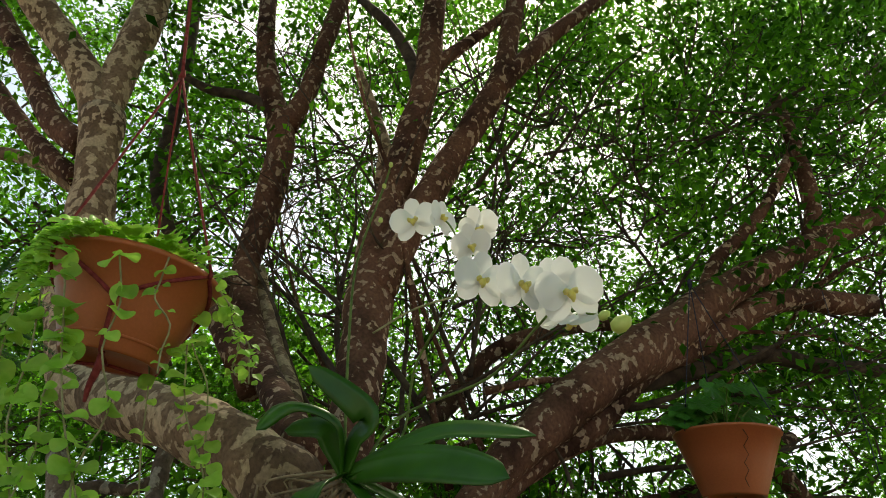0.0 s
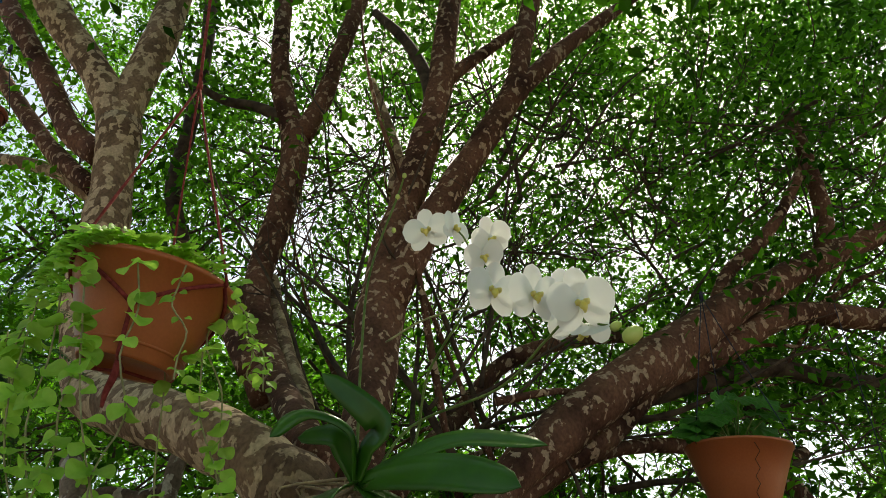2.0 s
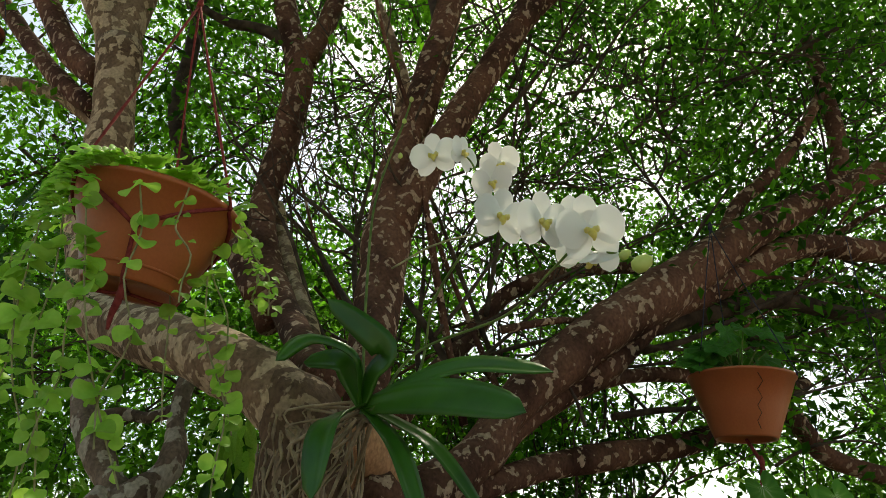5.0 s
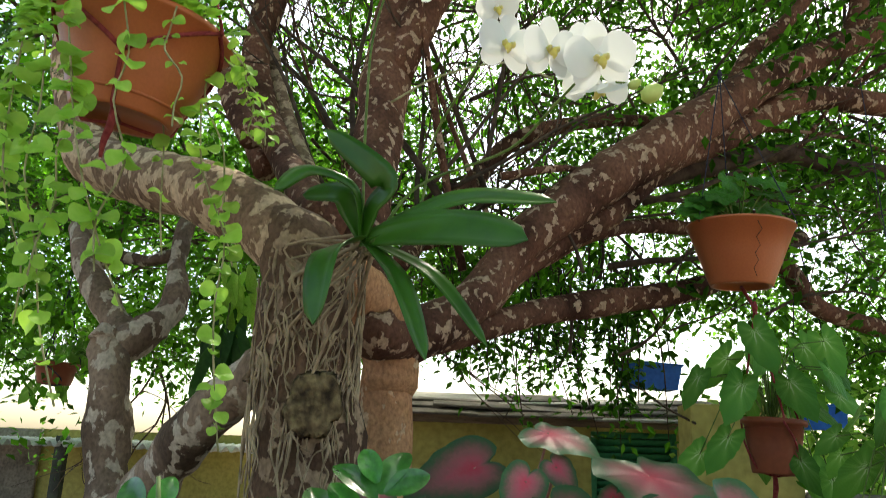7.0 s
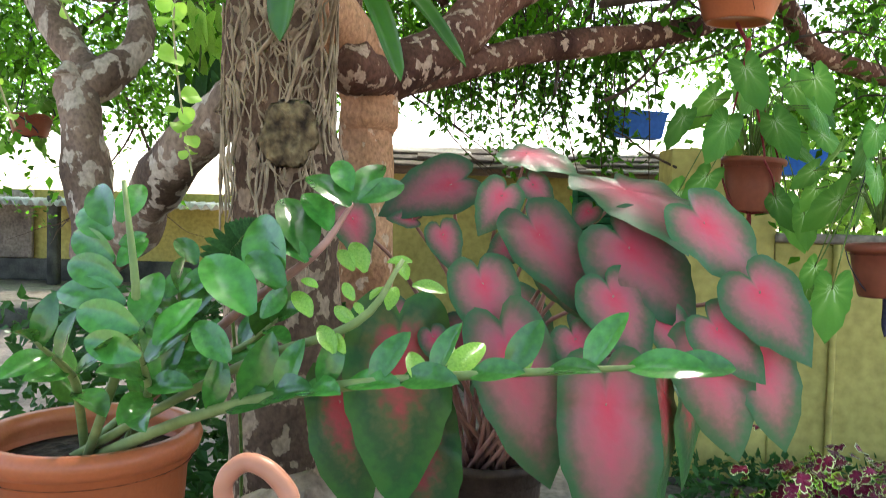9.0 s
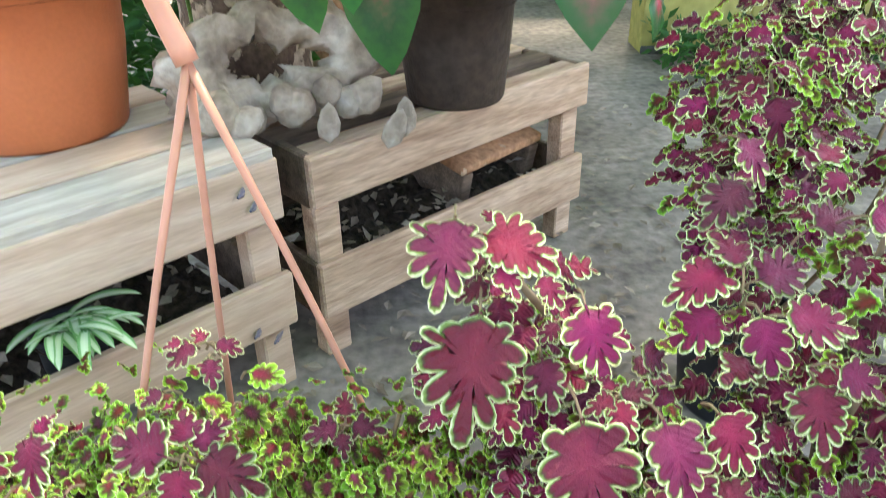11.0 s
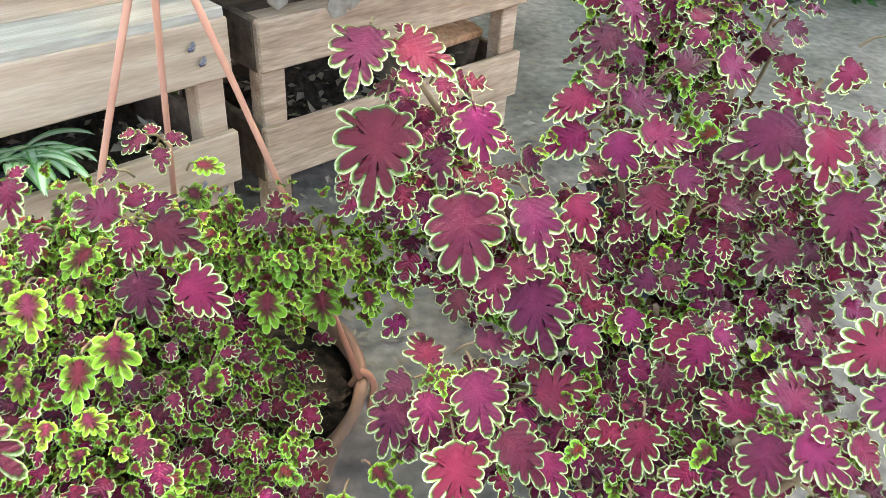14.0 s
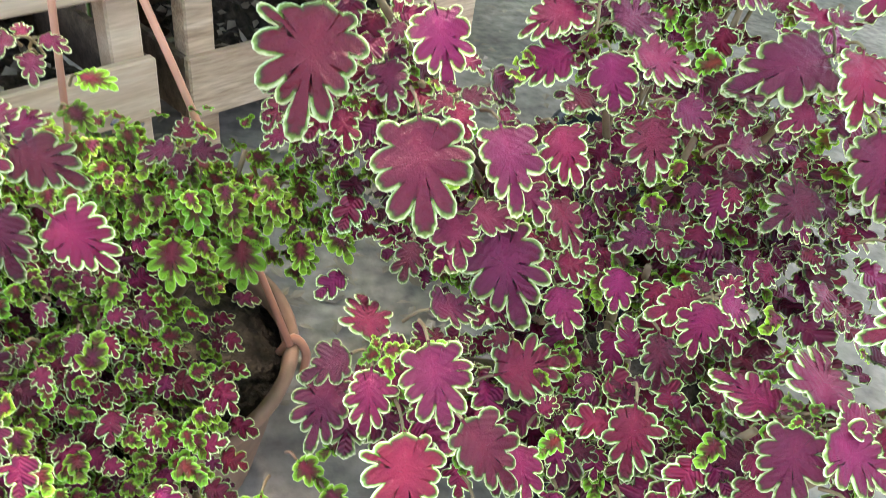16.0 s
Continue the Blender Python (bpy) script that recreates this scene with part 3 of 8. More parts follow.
limb("trunk", [(-0.309, 1.794, -0.030, 0.142), (-0.317, 1.794, 1.002, 0.118), (-0.327, 1.759, 1.235, 0.112), (-0.345, 1.759, 1.388, 0.096), (-0.373, 1.759, 1.487, 0.094), (-0.443, 1.783, 1.553, 0.080)], BARK_TRUNK, segs=24, rough=0.2, label="thick trunk under aerial roots", step=7)
limb("trunk", [(-0.163, 2.162, -0.030, 0.090), (-0.185, 2.186, 1.246, 0.071), (-0.172, 2.163, 1.212, 0.074), (-0.177, 2.163, 1.311, 0.084), (-0.205, 2.116, 1.381, 0.085), (-0.245, 1.997, 1.441, 0.070), (-0.287, 1.854, 1.480, 0.055)], BARK_ORANGE, 18, 0.15, "peeled orange-brown stem", 6)
limb("burl", [(-0.238, 1.973, 1.371, 0.029), (-0.199, 1.997, 1.340, 0.064), (-0.149, 2.068, 1.337, 0.052), (-0.107, 2.116, 1.361, 0.031)], BARK, 14, 0.4, "dark knotted burl", 6)
limb("limb", [(-0.351, 1.759, 1.454, 0.084), (-0.492, 1.806, 1.580, 0.083), (-0.678, 1.925, 1.684, 0.082), (-0.913, 2.116, 1.788, 0.084), (-1.160, 2.330, 1.922, 0.088), (-1.259, 2.405, 2.093, 0.092), (-1.346, 2.476, 2.366, 0.095), (-1.381, 2.524, 2.637, 0.094), (-1.435, 2.571, 2.939, 0.084), (-1.496, 2.619, 3.261, 0.094)], BARK_GREY, 20, 0.15, "pale mottled limb", 6)
limb("limb", [(-1.494, 2.619, 3.230, 0.082), (-1.654, 2.619, 3.542, 0.075), (-1.869, 2.619, 3.828, 0.078), (-2.129, 2.560, 4.190, 0.075), (-2.470, 2.500, 4.675, 0.073)], BARK_GREY)
limb("limb", [(-1.489, 2.619, 3.230, 0.077), (-1.499, 2.667, 3.586, 0.076), (-1.481, 2.738, 3.952, 0.084), (-1.497, 2.798, 4.432, 0.079), (-1.518, 2.857, 5.185, 0.077)], BARK_GREY)
limb("limb", [(-1.535, 2.619, 3.085, 0.056), (-1.751, 2.690, 3.287, 0.058), (-2.020, 2.786, 3.697, 0.055), (-2.342, 2.857, 4.157, 0.059), (-2.750, 2.976, 4.740, 0.059)], BARK)
limb("branch", [(-1.588, 2.738, 2.997, 0.042), (-1.887, 2.857, 3.272, 0.044), (-2.212, 2.976, 3.646, 0.043), (-2.589, 3.095, 4.108, 0.043)], BARK)
limb("branch", [(-1.613, 2.857, 3.003, 0.031), (-1.971, 2.976, 3.277, 0.033), (-2.326, 3.095, 3.434, 0.031)], BARK_GREY)
limb("branch", [(-1.254, 3.095, 2.860, 0.032), (-1.425, 3.155, 3.251, 0.042), (-1.448, 3.214, 3.732, 0.040), (-1.481, 3.274, 4.326, 0.040), (-1.567, 3.333, 5.069, 0.040)], TWIG)
limb("limb", [(-0.327, 1.845, 1.584, 0.055), (-0.498, 2.202, 1.838, 0.049), (-0.689, 2.560, 2.179, 0.053), (-0.805, 2.738, 2.525, 0.055), (-0.794, 2.857, 2.912, 0.063), (-0.773, 2.905, 3.324, 0.067), (-0.834, 2.929, 3.569, 0.059), (-0.935, 2.976, 3.973, 0.051), (-0.991, 3.036, 4.528, 0.048), (-1.053, 3.095, 5.248, 0.046)], BARK, label="slender mottled stem")
limb("branch", [(-0.757, 2.917, 3.436, 0.055), (-0.684, 2.952, 3.700, 0.047), (-0.626, 3.000, 4.098, 0.046), (-0.556, 3.048, 4.541, 0.045), (-0.464, 3.095, 5.089, 0.042)], BARK)
limb("branch", [(-0.838, 2.929, 3.551, 0.034), (-1.008, 2.952, 3.663, 0.028), (-1.180, 2.976, 3.721, 0.025), (-1.340, 2.976, 3.816, 0.015)], TWIG)
limb("branch", [(-0.649, 2.262, 1.977, 0.039), (-0.760, 2.381, 2.166, 0.041), (-0.904, 2.619, 2.439, 0.039), (-1.242, 2.976, 2.851, 0.033)], BARK)
limb("limb", [(-0.245, 1.997, 1.441, 0.061), (-0.256, 2.119, 1.752, 0.068), (-0.257, 2.262, 1.977, 0.077), (-0.258, 2.381, 2.230, 0.082), (-0.238, 2.476, 2.533, 0.077), (-0.192, 2.548, 2.838, 0.069), (-0.128, 2.619, 3.198, 0.066), (-0.071, 2.690, 3.573, 0.063), (-0.051, 2.762, 4.016, 0.060), (-0.019, 2.833, 4.565, 0.059), (-0.014, 2.917, 5.378, 0.059)], BARK, 18, label="upright reddish-brown stem")
limb("limb", [(-0.228, 2.381, 2.274, 0.061), (-0.132, 2.452, 2.581, 0.066), (0.002, 2.548, 2.908, 0.060), (0.145, 2.643, 3.249, 0.060), (0.285, 2.738, 3.617, 0.054), (0.352, 2.833, 4.051, 0.050), (0.466, 2.917, 4.667, 0.048)], BARK, 16)
limb("branch", [(0.229, 2.690, 3.453, 0.049), (0.390, 2.786, 3.733, 0.050), (0.591, 2.881, 4.039, 0.041), (0.862, 2.976, 4.372, 0.034), (1.193, 3.095, 4.786, 0.030)], BARK)
limb("branch", [(-0.037, 2.702, 3.619, 0.032), (0.044, 2.738, 3.743, 0.033), (0.188, 2.798, 3.935, 0.028), (0.375, 2.857, 4.178, 0.024)], BARK)
limb("branch", [(-0.100, 2.667, 3.415, 0.033), (-0.161, 2.738, 3.725, 0.033), (-0.271, 2.810, 4.006, 0.029), (-0.435, 2.881, 4.267, 0.024)], TWIG)
limb("branch", [(-0.283, 2.857, 3.080, 0.028), (-0.277, 2.881, 3.290, 0.032), (-0.329, 2.905, 3.514, 0.022), (-0.428, 2.929, 3.830, 0.013)], BARK_GREY)
limb("limb", [(-0.176, 2.140, 1.324, 0.074), (-0.064, 2.211, 1.402, 0.068), (0.057, 2.283, 1.494, 0.067), (0.153, 2.354, 1.636, 0.065), (0.315, 2.449, 1.809, 0.078), (0.520, 2.521, 1.987, 0.089), (0.747, 2.616, 2.160, 0.090), (1.016, 2.735, 2.376, 0.080), (1.336, 2.854, 2.607, 0.066), (1.644, 2.973, 2.802, 0.058), (2.092, 3.104, 3.050, 0.054)], BARK, 20, 0.2, "long mottled side limb", 6)
limb("limb", [(0.076, 2.330, 1.478, 0.048), (0.177, 2.425, 1.599, 0.040), (0.363, 2.521, 1.754, 0.036), (0.532, 2.592, 1.872, 0.043), (0.765, 2.687, 2.106, 0.046), (1.069, 2.806, 2.292, 0.055), (1.428, 2.925, 2.507, 0.053), (1.893, 3.044, 2.542, 0.048)], BARK, 14, 0.22)
limb("limb", [(-0.103, 2.235, 1.347, 0.045), (0.078, 2.354, 1.421, 0.045), (0.324, 2.521, 1.516, 0.044), (0.605, 2.687, 1.593, 0.046), (0.909, 2.854, 1.679, 0.042), (1.169, 2.985, 1.808, 0.036), (1.437, 3.104, 1.967, 0.030)], BARK, 14, 0.16, "low level limb")
limb("branch", [(1.181, 2.985, 1.971, 0.034), (1.339, 3.044, 1.805, 0.039), (1.479, 3.104, 1.670, 0.039), (1.798, 3.163, 1.587, 0.035)], BARK)
limb("branch", [(0.733, 2.806, 2.083, 0.035), (1.017, 2.925, 2.204, 0.039), (1.347, 3.044, 2.312, 0.040), (1.609, 3.104, 2.285, 0.036), (1.992, 3.223, 2.304, 0.032)], TWIG)
limb("branch", [(0.255, 2.568, 1.674, 0.027), (0.522, 2.747, 1.851, 0.027), (0.802, 2.925, 1.941, 0.029), (1.133, 3.044, 1.940, 0.025)], BARK)
limb("branch", [(1.057, 2.806, 2.449, 0.029), (1.174, 2.866, 2.672, 0.030), (1.352, 2.925, 2.845, 0.029), (1.531, 2.985, 3.068, 0.025), (1.744, 3.044, 3.410, 0.023)], BARK)
limb("branch", [(1.618, 2.973, 2.774, 0.041), (1.723, 2.997, 2.970, 0.044), (1.757, 3.044, 3.291, 0.041), (1.793, 3.163, 3.824, 0.036)], BARK)
limb("branch", [(-0.182, 2.390, 1.616, 0.030), (-0.099, 2.687, 1.839, 0.035), (0.045, 2.925, 2.081, 0.038), (0.233, 3.044, 2.332, 0.036), (0.566, 3.163, 2.488, 0.032), (0.873, 3.283, 2.553, 0.026)], BARK)
limb("branch", [(-0.394, 2.092, 1.649, 0.031), (-0.502, 2.390, 1.928, 0.033), (-0.669, 2.687, 2.287, 0.032), (-0.799, 2.925, 2.656, 0.028)], BARK_GREY)
limb("branch", [(-0.647, 2.449, 1.946, 0.043), (-0.818, 2.687, 2.282, 0.043), (-0.936, 2.925, 2.599, 0.035)], BARK)
# the low fork that rises again as a sawn-off stub
limb("limb", [(-0.393, 1.806, 1.239, 0.071), (-0.490, 1.854, 1.176, 0.066), (-0.619, 1.925, 1.071, 0.062), (-0.757, 2.080, 0.959, 0.065), (-0.912, 2.234, 0.852, 0.065), (-0.973, 2.281, 1.014, 0.059), (-0.983, 2.259, 1.192, 0.061), (-1.015, 2.283, 1.315, 0.061), (-1.027, 2.294, 1.358, 0.050)], BARK_STUB, 22, 0.34, "grey stub limb, sawn off at its top", 6)
limb("branch", [(-1.005, 2.294, 1.289, 0.046), (-0.940, 2.330, 1.353, 0.052), (-0.896, 2.390, 1.426, 0.047), (-0.896, 2.449, 1.542, 0.040), (-0.922, 2.509, 1.679, 0.034), (-0.928, 2.628, 1.920, 0.030)], BARK_STUB, 16, 0.45)
limb("branch", [(-1.193, 2.473, 1.603, 0.024), (-1.117, 2.521, 1.646, 0.026), (-1.027, 2.521, 1.636, 0.023), (-0.931, 2.509, 1.663, 0.019)], BARK_STUB, 12, 0.3)
limb("branch", [(-0.970, 2.330, 1.349, 0.051), (-1.080, 2.390, 1.459, 0.046), (-1.179, 2.449, 1.579, 0.042), (-1.300, 2.568, 1.763, 0.039)], BARK_STUB, 16, 0.4)
limb("cut_end", [(-1.021, 2.259, 1.336, 0.041), (-1.023, 2.271, 1.380, 0.017)], BARK_STUB, 12, 0.2, "sawn end")

# fine branching among the leaves
rt = random.Random(11)
bm = bmesh.new()


def twig(bm, start, way, length, r, depth):
    pts, p, d = [], Vector(start), Vector(way).normalized()
    for i in range(5):
        pts.append((*p, r * (1 - 0.17 * i)))
        d = (d + Vector((rt.uniform(-1, 1), rt.uniform(-1, 1), rt.uniform(-0.9, 1.0))) * 0.38).normalized()
        p = p + d * length / 4
    if any(q[0] + TO.x > 0.45 and q[1] + TO.y < 2.75 and q[2] < 2.25 for q in pts):
        return
    tube_into(bm, pts, segs=5, step=2, cap=False)
    if depth > 0:
        for _ in range(3):
            k = rt.randint(1, 4)
            twig(bm, pts[k][:3], d + Vector((rt.uniform(-1, 1), rt.uniform(-1, 1), rt.uniform(-0.6, 0.9))), length * rt.uniform(0.5, 0.8), r * 0.55, depth - 1)


for i in range(300):
    y = rt.uniform(2.9, 5.2)
    x = y * rt.uniform(-0.72, 0.8)
    z = 1.15 + y * rt.uniform(0.12, 0.9)
    if y < 3.4 and x < 0.15:
        y += 0.8
    if z < 1.95 and x > -0.3:
        continue
    twig(bm, Vector((x, y, z)) - TO, (rt.uniform(-0.3, 1), rt.uniform(-0.3, 0.6), rt.uniform(-0.3, 0.8)), rt.uniform(0.5, 1.1), rt.uniform(0.006, 0.014), 2)

def sway(start, way, length, r, n_=7, wild=0.16):
    """A thin branch that wavers on its way and tapers."""
    p, d, pts = Vector(start), Vector(way).normalized(), []
    for i in range(n_):
        pts.append((*p, r * (1 - 0.75 * i / (n_ - 1))))
        d = (d + Vector((rt.uniform(-1, 1), rt.uniform(-0.6, 0.6), rt.uniform(-1, 1))) * wild).normalized()
        p = p + d * length / (n_ - 1)
        if p.x > 0.45:
            p.y = max(p.y, 2.8)
    return pts


for i in range(17):
    a = radians(rt.uniform(-38, 72))
    at = Vector((rt.uniform(-0.35, 0.15), rt.uniform(2.35, 3.0), rt.uniform(1.62, 2.1)))
    pts = sway(at, (math.sin(a), rt.uniform(0.0, 0.5), math.cos(a)), rt.uniform(1.2, 2.4), rt.uniform(0.007, 0.016))
    limb("branch", pts, TWIG if i % 3 else BARK, 7, 0.2, "", 3)
    for k in (2, 3, 4):
        twig(bm, Vector(pts[k][:3]) - TO, (math.sin(a) + rt.uniform(-1, 1), rt.uniform(-0.3, 0.5), math.cos(a) + rt.uniform(-0.6, 0.6)), rt.uniform(0.35, 0.7), pts[k][3] * 0.5, 1)
for i in range(15):
    u = rt.random()
    at = Vector((0.25, 2.42, 1.70)).lerp(Vector((1.7, 3.0, 2.75)), u) + Vector((rt.uniform(-0.1, 0.1), rt.uniform(0.12, 0.3), rt.uniform(-0.25, 0.08)))
    a = radians(rt.uniform(-14, 62))
    pts = sway(at, (math.cos(a), rt.uniform(0.05, 0.35), math.sin(a)), rt.uniform(0.7, 1.5), rt.uniform(0.007, 0.017))
    limb("branch", pts, TWIG if i % 3 else BARK, 7, 0.2, "", 3)
    for k in (2, 4):
        twig(bm, Vector(pts[k][:3]) - TO, (math.cos(a), rt.uniform(-0.3, 0.3), rt.uniform(-0.8, 0.8)), rt.uniform(0.25, 0.5), pts[k][3] * 0.5, 1)
o = part("twig_mass", bm, TWIG, tree, "dark fine twigs")
o["kind"] = "stuff"
bm2 = bmesh.new()

for i in range(46):
    y = rt.uniform(2.35, 3.0)
    x = y * rt.uniform(0.12, 0.62)
    z = 1.0 + y * rt.uniform(0.05, 0.30)
    twig(bm2, Vector((x, y, z)) - TO, (rt.uniform(-0.2, 1), rt.uniform(-0.3, 0.4), rt.uniform(-0.15, 0.5)), rt.uniform(0.35, 0.8), rt.uniform(0.004, 0.009), 1)
part("twig_mass", bm2, TWIG, tree, "bare dark twigs")["kind"] = "stuff"

# crown: small pointed leaves in sprays, thinning to let the sky through
GAPS = ((-0.462, 1.025, 0.035), (-0.528, 0.944, 0.03), (-0.531, 0.772, 0.03), (-0.604, 0.694, 0.03), (-0.611, 0.551, 0.03), (-0.744, 0.905, 0.03), (0.541, 0.855, 0.022), (0.138, 0.749, 0.04), (0.194, 0.699, 0.035), (0.110, 0.837, 0.02), (-0.210, 0.931, 0.035), (-0.320, 1.025, 0.04), (-0.152, 0.778, 0.03), (0.476, 0.288, 0.05), (0.258, 0.281, 0.03), (0.165, 0.327, 0.03), (0.376, 0.451, 0.03), (-0.085, 0.727, 0.03), (0.583, 0.468, 0.03), (0.069, 0.727, 0.025))
rl = random.Random(21)
mats = []
BREAKS = ((0.13, 1.40, 1.87, 0.20), (-0.50, 1.80, 1.58, 0.16), (-0.70, 1.35, 1.85, 0.26), (-0.32, 1.40, 1.56, 0.14), (-0.72, 1.32, 1.50, 0.22))


def sunlit(p):
    """Whether a leaf at p would stand in one of the breaks by which the sun comes through the crown."""
    for x, y, z, r in BREAKS:
        d = p - Vector((x, y, z))
        if (d - sun_dir * d.dot(sun_dir)).length < r:
            return True
    return False


sprays = 0
while sprays < 9800:
    y = 2.7 + 5.0 * rl.random() ** 0.85
    side = rl.uniform(-0.95, 1.0)
    x = y * side
    h = rl.uniform(-0.02, 1.45) if rl.random() < 0.8 else rl.uniform(0.0, 0.5)
    z = 1.05 + y * h
    c = Vector((x, y, z))
    dens = 0.5 * noise.noise(c * 1.0) + 0.5 * noise.noise(c * 2.3) + 0.3 * noise.noise(Vector((side * 3.0, h * 3.0, 7))) + 0.55 * noise.noise(Vector((side * 9.5, h * 9.5, 3))) + 0.2 * noise.noise(Vector((side * 21, h * 21, 5)))
    dens -= sum(0.7 * math.exp(-((side - a) ** 2 + (h - b) ** 2) / r ** 2) for a, b, r in GAPS)
    if dens < -0.17 + (0.14 if side > 0.2 and h < 0.5 else 0.0) + (0.08 if side < 0.1 else -0.20 + 0.22 * (h < 0.32)) + (0.26 if h < 0.16 and side < 0.40 else 0.0) - 0.12 * max(0.0, h - 0.7) + (0.13 if side < -0.2 and h > 0.75 else 0.0) + (0.20 if side > 0.35 and h > 0.65 else 0.0) - (0.08 if abs(side) < 0.22 and 0.3 < h < 0.75 else 0.0):
        continue
    if y < 3.6 and abs(side) < 0.33 and h > 0.2 and rl.random() < 0.85:
        continue
    if z < 1.64 and y > 3.6 and -0.3 < side < 0.40:
        continue
    if side < -0.25 and h < 0.09 and rl.random() < 0.8:
        continue
    if -0.25 < side < 0.40 and (h < 0.10 or (h < 0.18 and rl.random() < 0.55)):
        continue
    sprays += 1
    way = Vector((rl.uniform(-1, 1), rl.uniform(-1, 1), rl.uniform(-0.7, 0.6))).normalized()
    nleaf = rl.randint(22, 42)
    span = rl.uniform(0.16, 0.36)
    for k in range(nleaf):
        p = c + way * span * rl.uniform(-1, 1) + Vector((rl.gauss(0, 1), rl.gauss(0, 1), rl.gauss(0, 1))) * 0.065
        tip = way * 0.5 + Vector((rl.uniform(-1, 1), rl.uniform(-1, 1), rl.uniform(-1, 0.5)))
        nrm = Vector((rl.uniform(-0.8, 0.8), rl.uniform(-0.8, 0.8), 1))
        mats.append((0, aim(p - TO, tip, nrm, rl.uniform(0.038, 0.070))))
# leafy sprays hanging over the shed's roof
lo_, hi_ = Vector((-0.167, 3.329, 1.222)), Vector((0.819, 3.329, 1.866))
bm3 = bmesh.new()
for i in range(80):
    a = Vector((lo_.x + (hi_.x - lo_.x) * rl.random(), lo_.y + rl.uniform(-0.3, 0.7), hi_.z + 0.12 * rl.random()))
    drop = (hi_.z - lo_.z) * rl.uniform(0.5, 1.28) * (0.62 + 0.38 * (a.x - lo_.x) / (hi_.x - lo_.x))
    q = a + Vector((rl.uniform(-0.14, 0.14), rl.uniform(-0.1, 0.1), -drop))
    mid = a.lerp(q, 0.5) + Vector((rl.uniform(-0.07, 0.07), 0, 0.02))
    tube_into(bm3, [(*(a - TO), 0.0045), (*(mid - TO), 0.0035), (*(q - TO), 0.002)], segs=5, step=3, cap=False)
    for k in range(int(26 * drop / 0.3) + 8):
        u = rl.random() ** 0.75
        c = (a.lerp(mid, u * 2) if u < 0.5 else mid.lerp(q, u * 2 - 1)) + Vector((rl.gauss(0, 1), rl.gauss(0, 1), rl.gauss(0, 1))) * 0.042
        mats.append((0, aim(c - TO, (rl.uniform(-1, 1), rl.uniform(-1, 1), rl.uniform(-1.0, 0.3)), (rl.uniform(-0.8, 0.8), rl.uniform(-0.8, 0.8), 1), rl.uniform(0.035, 0.058))))
part("twig_mass", bm3, TWIG, tree, "thin hanging twigs")["kind"] = "stuff"
# unseen leaves added overhead and behind, to cut the skylight from above
for i in range(2300):
    c = Vector((rl.uniform(-4.2, 4.2), rl.uniform(-4.5, 2.6), rl.uniform(3.0, 4.5)))
    if noise.noise(c * 0.8) < -0.16 or c.z < 1.2 + 1.35 * max(c.y, 0.0) + 0.5:
        continue
    if c.y < 0.2 and noise.noise(c * 0.6 + Vector((3, 0, 0))) < 0.12:
        continue
    way = Vector((rl.uniform(-1, 1), rl.uniform(-1, 1), rl.uniform(-0.4, 0.4))).normalized()
    for k in range(24):
        p = c + way * 0.3 * rl.uniform(-1, 1) + Vector((rl.gauss(0, 1), rl.gauss(0, 1), rl.gauss(0, 1))) * 0.11
        mats.append((0, aim(p - TO, (rl.uniform(-1, 1), rl.uniform(-1, 1), rl.uniform(-0.6, 0.3)), (rl.uniform(-0.6, 0.6), rl.uniform(-0.6, 0.6), 1), rl.uniform(0.08, 0.12))))
# unseen leaves added above the crown, blocking the sun from the near plants
for i in range(900):
    y = rl.uniform(1.8, 4.6)
    c = Vector((rl.uniform(-2.4, 3.2), y, 1.05 + y * rl.uniform(1.32, 1.75)))
    if noise.noise(c * 0.9) < -0.2:
        continue
    for k in range(22):
        p = c + Vector((rl.gauss(0, 1), rl.gauss(0, 1), rl.gauss(0, 1))) * 0.16
        mats.append((0, aim(p - TO, (rl.uniform(-1, 1), rl.uniform(-1, 1), rl.uniform(-0.6, 0.3)), (rl.uniform(-0.6, 0.6), rl.uniform(-0.6, 0.6), 1), rl.uniform(0.08, 0.11))))
# leaves added high over the far shed only to keep its yard in shade
for i in range(620):
    c = Vector((rl.uniform(-6.0, -1.4), rl.uniform(7.9, 11.0), rl.uniform(3.6, 4.9)))
    for k in range(22):
        p = c + Vector((rl.gauss(0, 1), rl.gauss(0, 1), rl.gauss(0, 1))) * 0.2
        mats.append((0, aim(p - TO, (rl.uniform(-1, 1), rl.uniform(-1, 1), rl.uniform(-0.6, 0.3)), (rl.uniform(-0.6, 0.6), rl.uniform(-0.6, 0.6), 1), rl.uniform(0.09, 0.13))))
mats = [q for q in mats if not sunlit(q[1].translation + TO)]
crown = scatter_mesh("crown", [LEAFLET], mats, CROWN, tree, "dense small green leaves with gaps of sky")


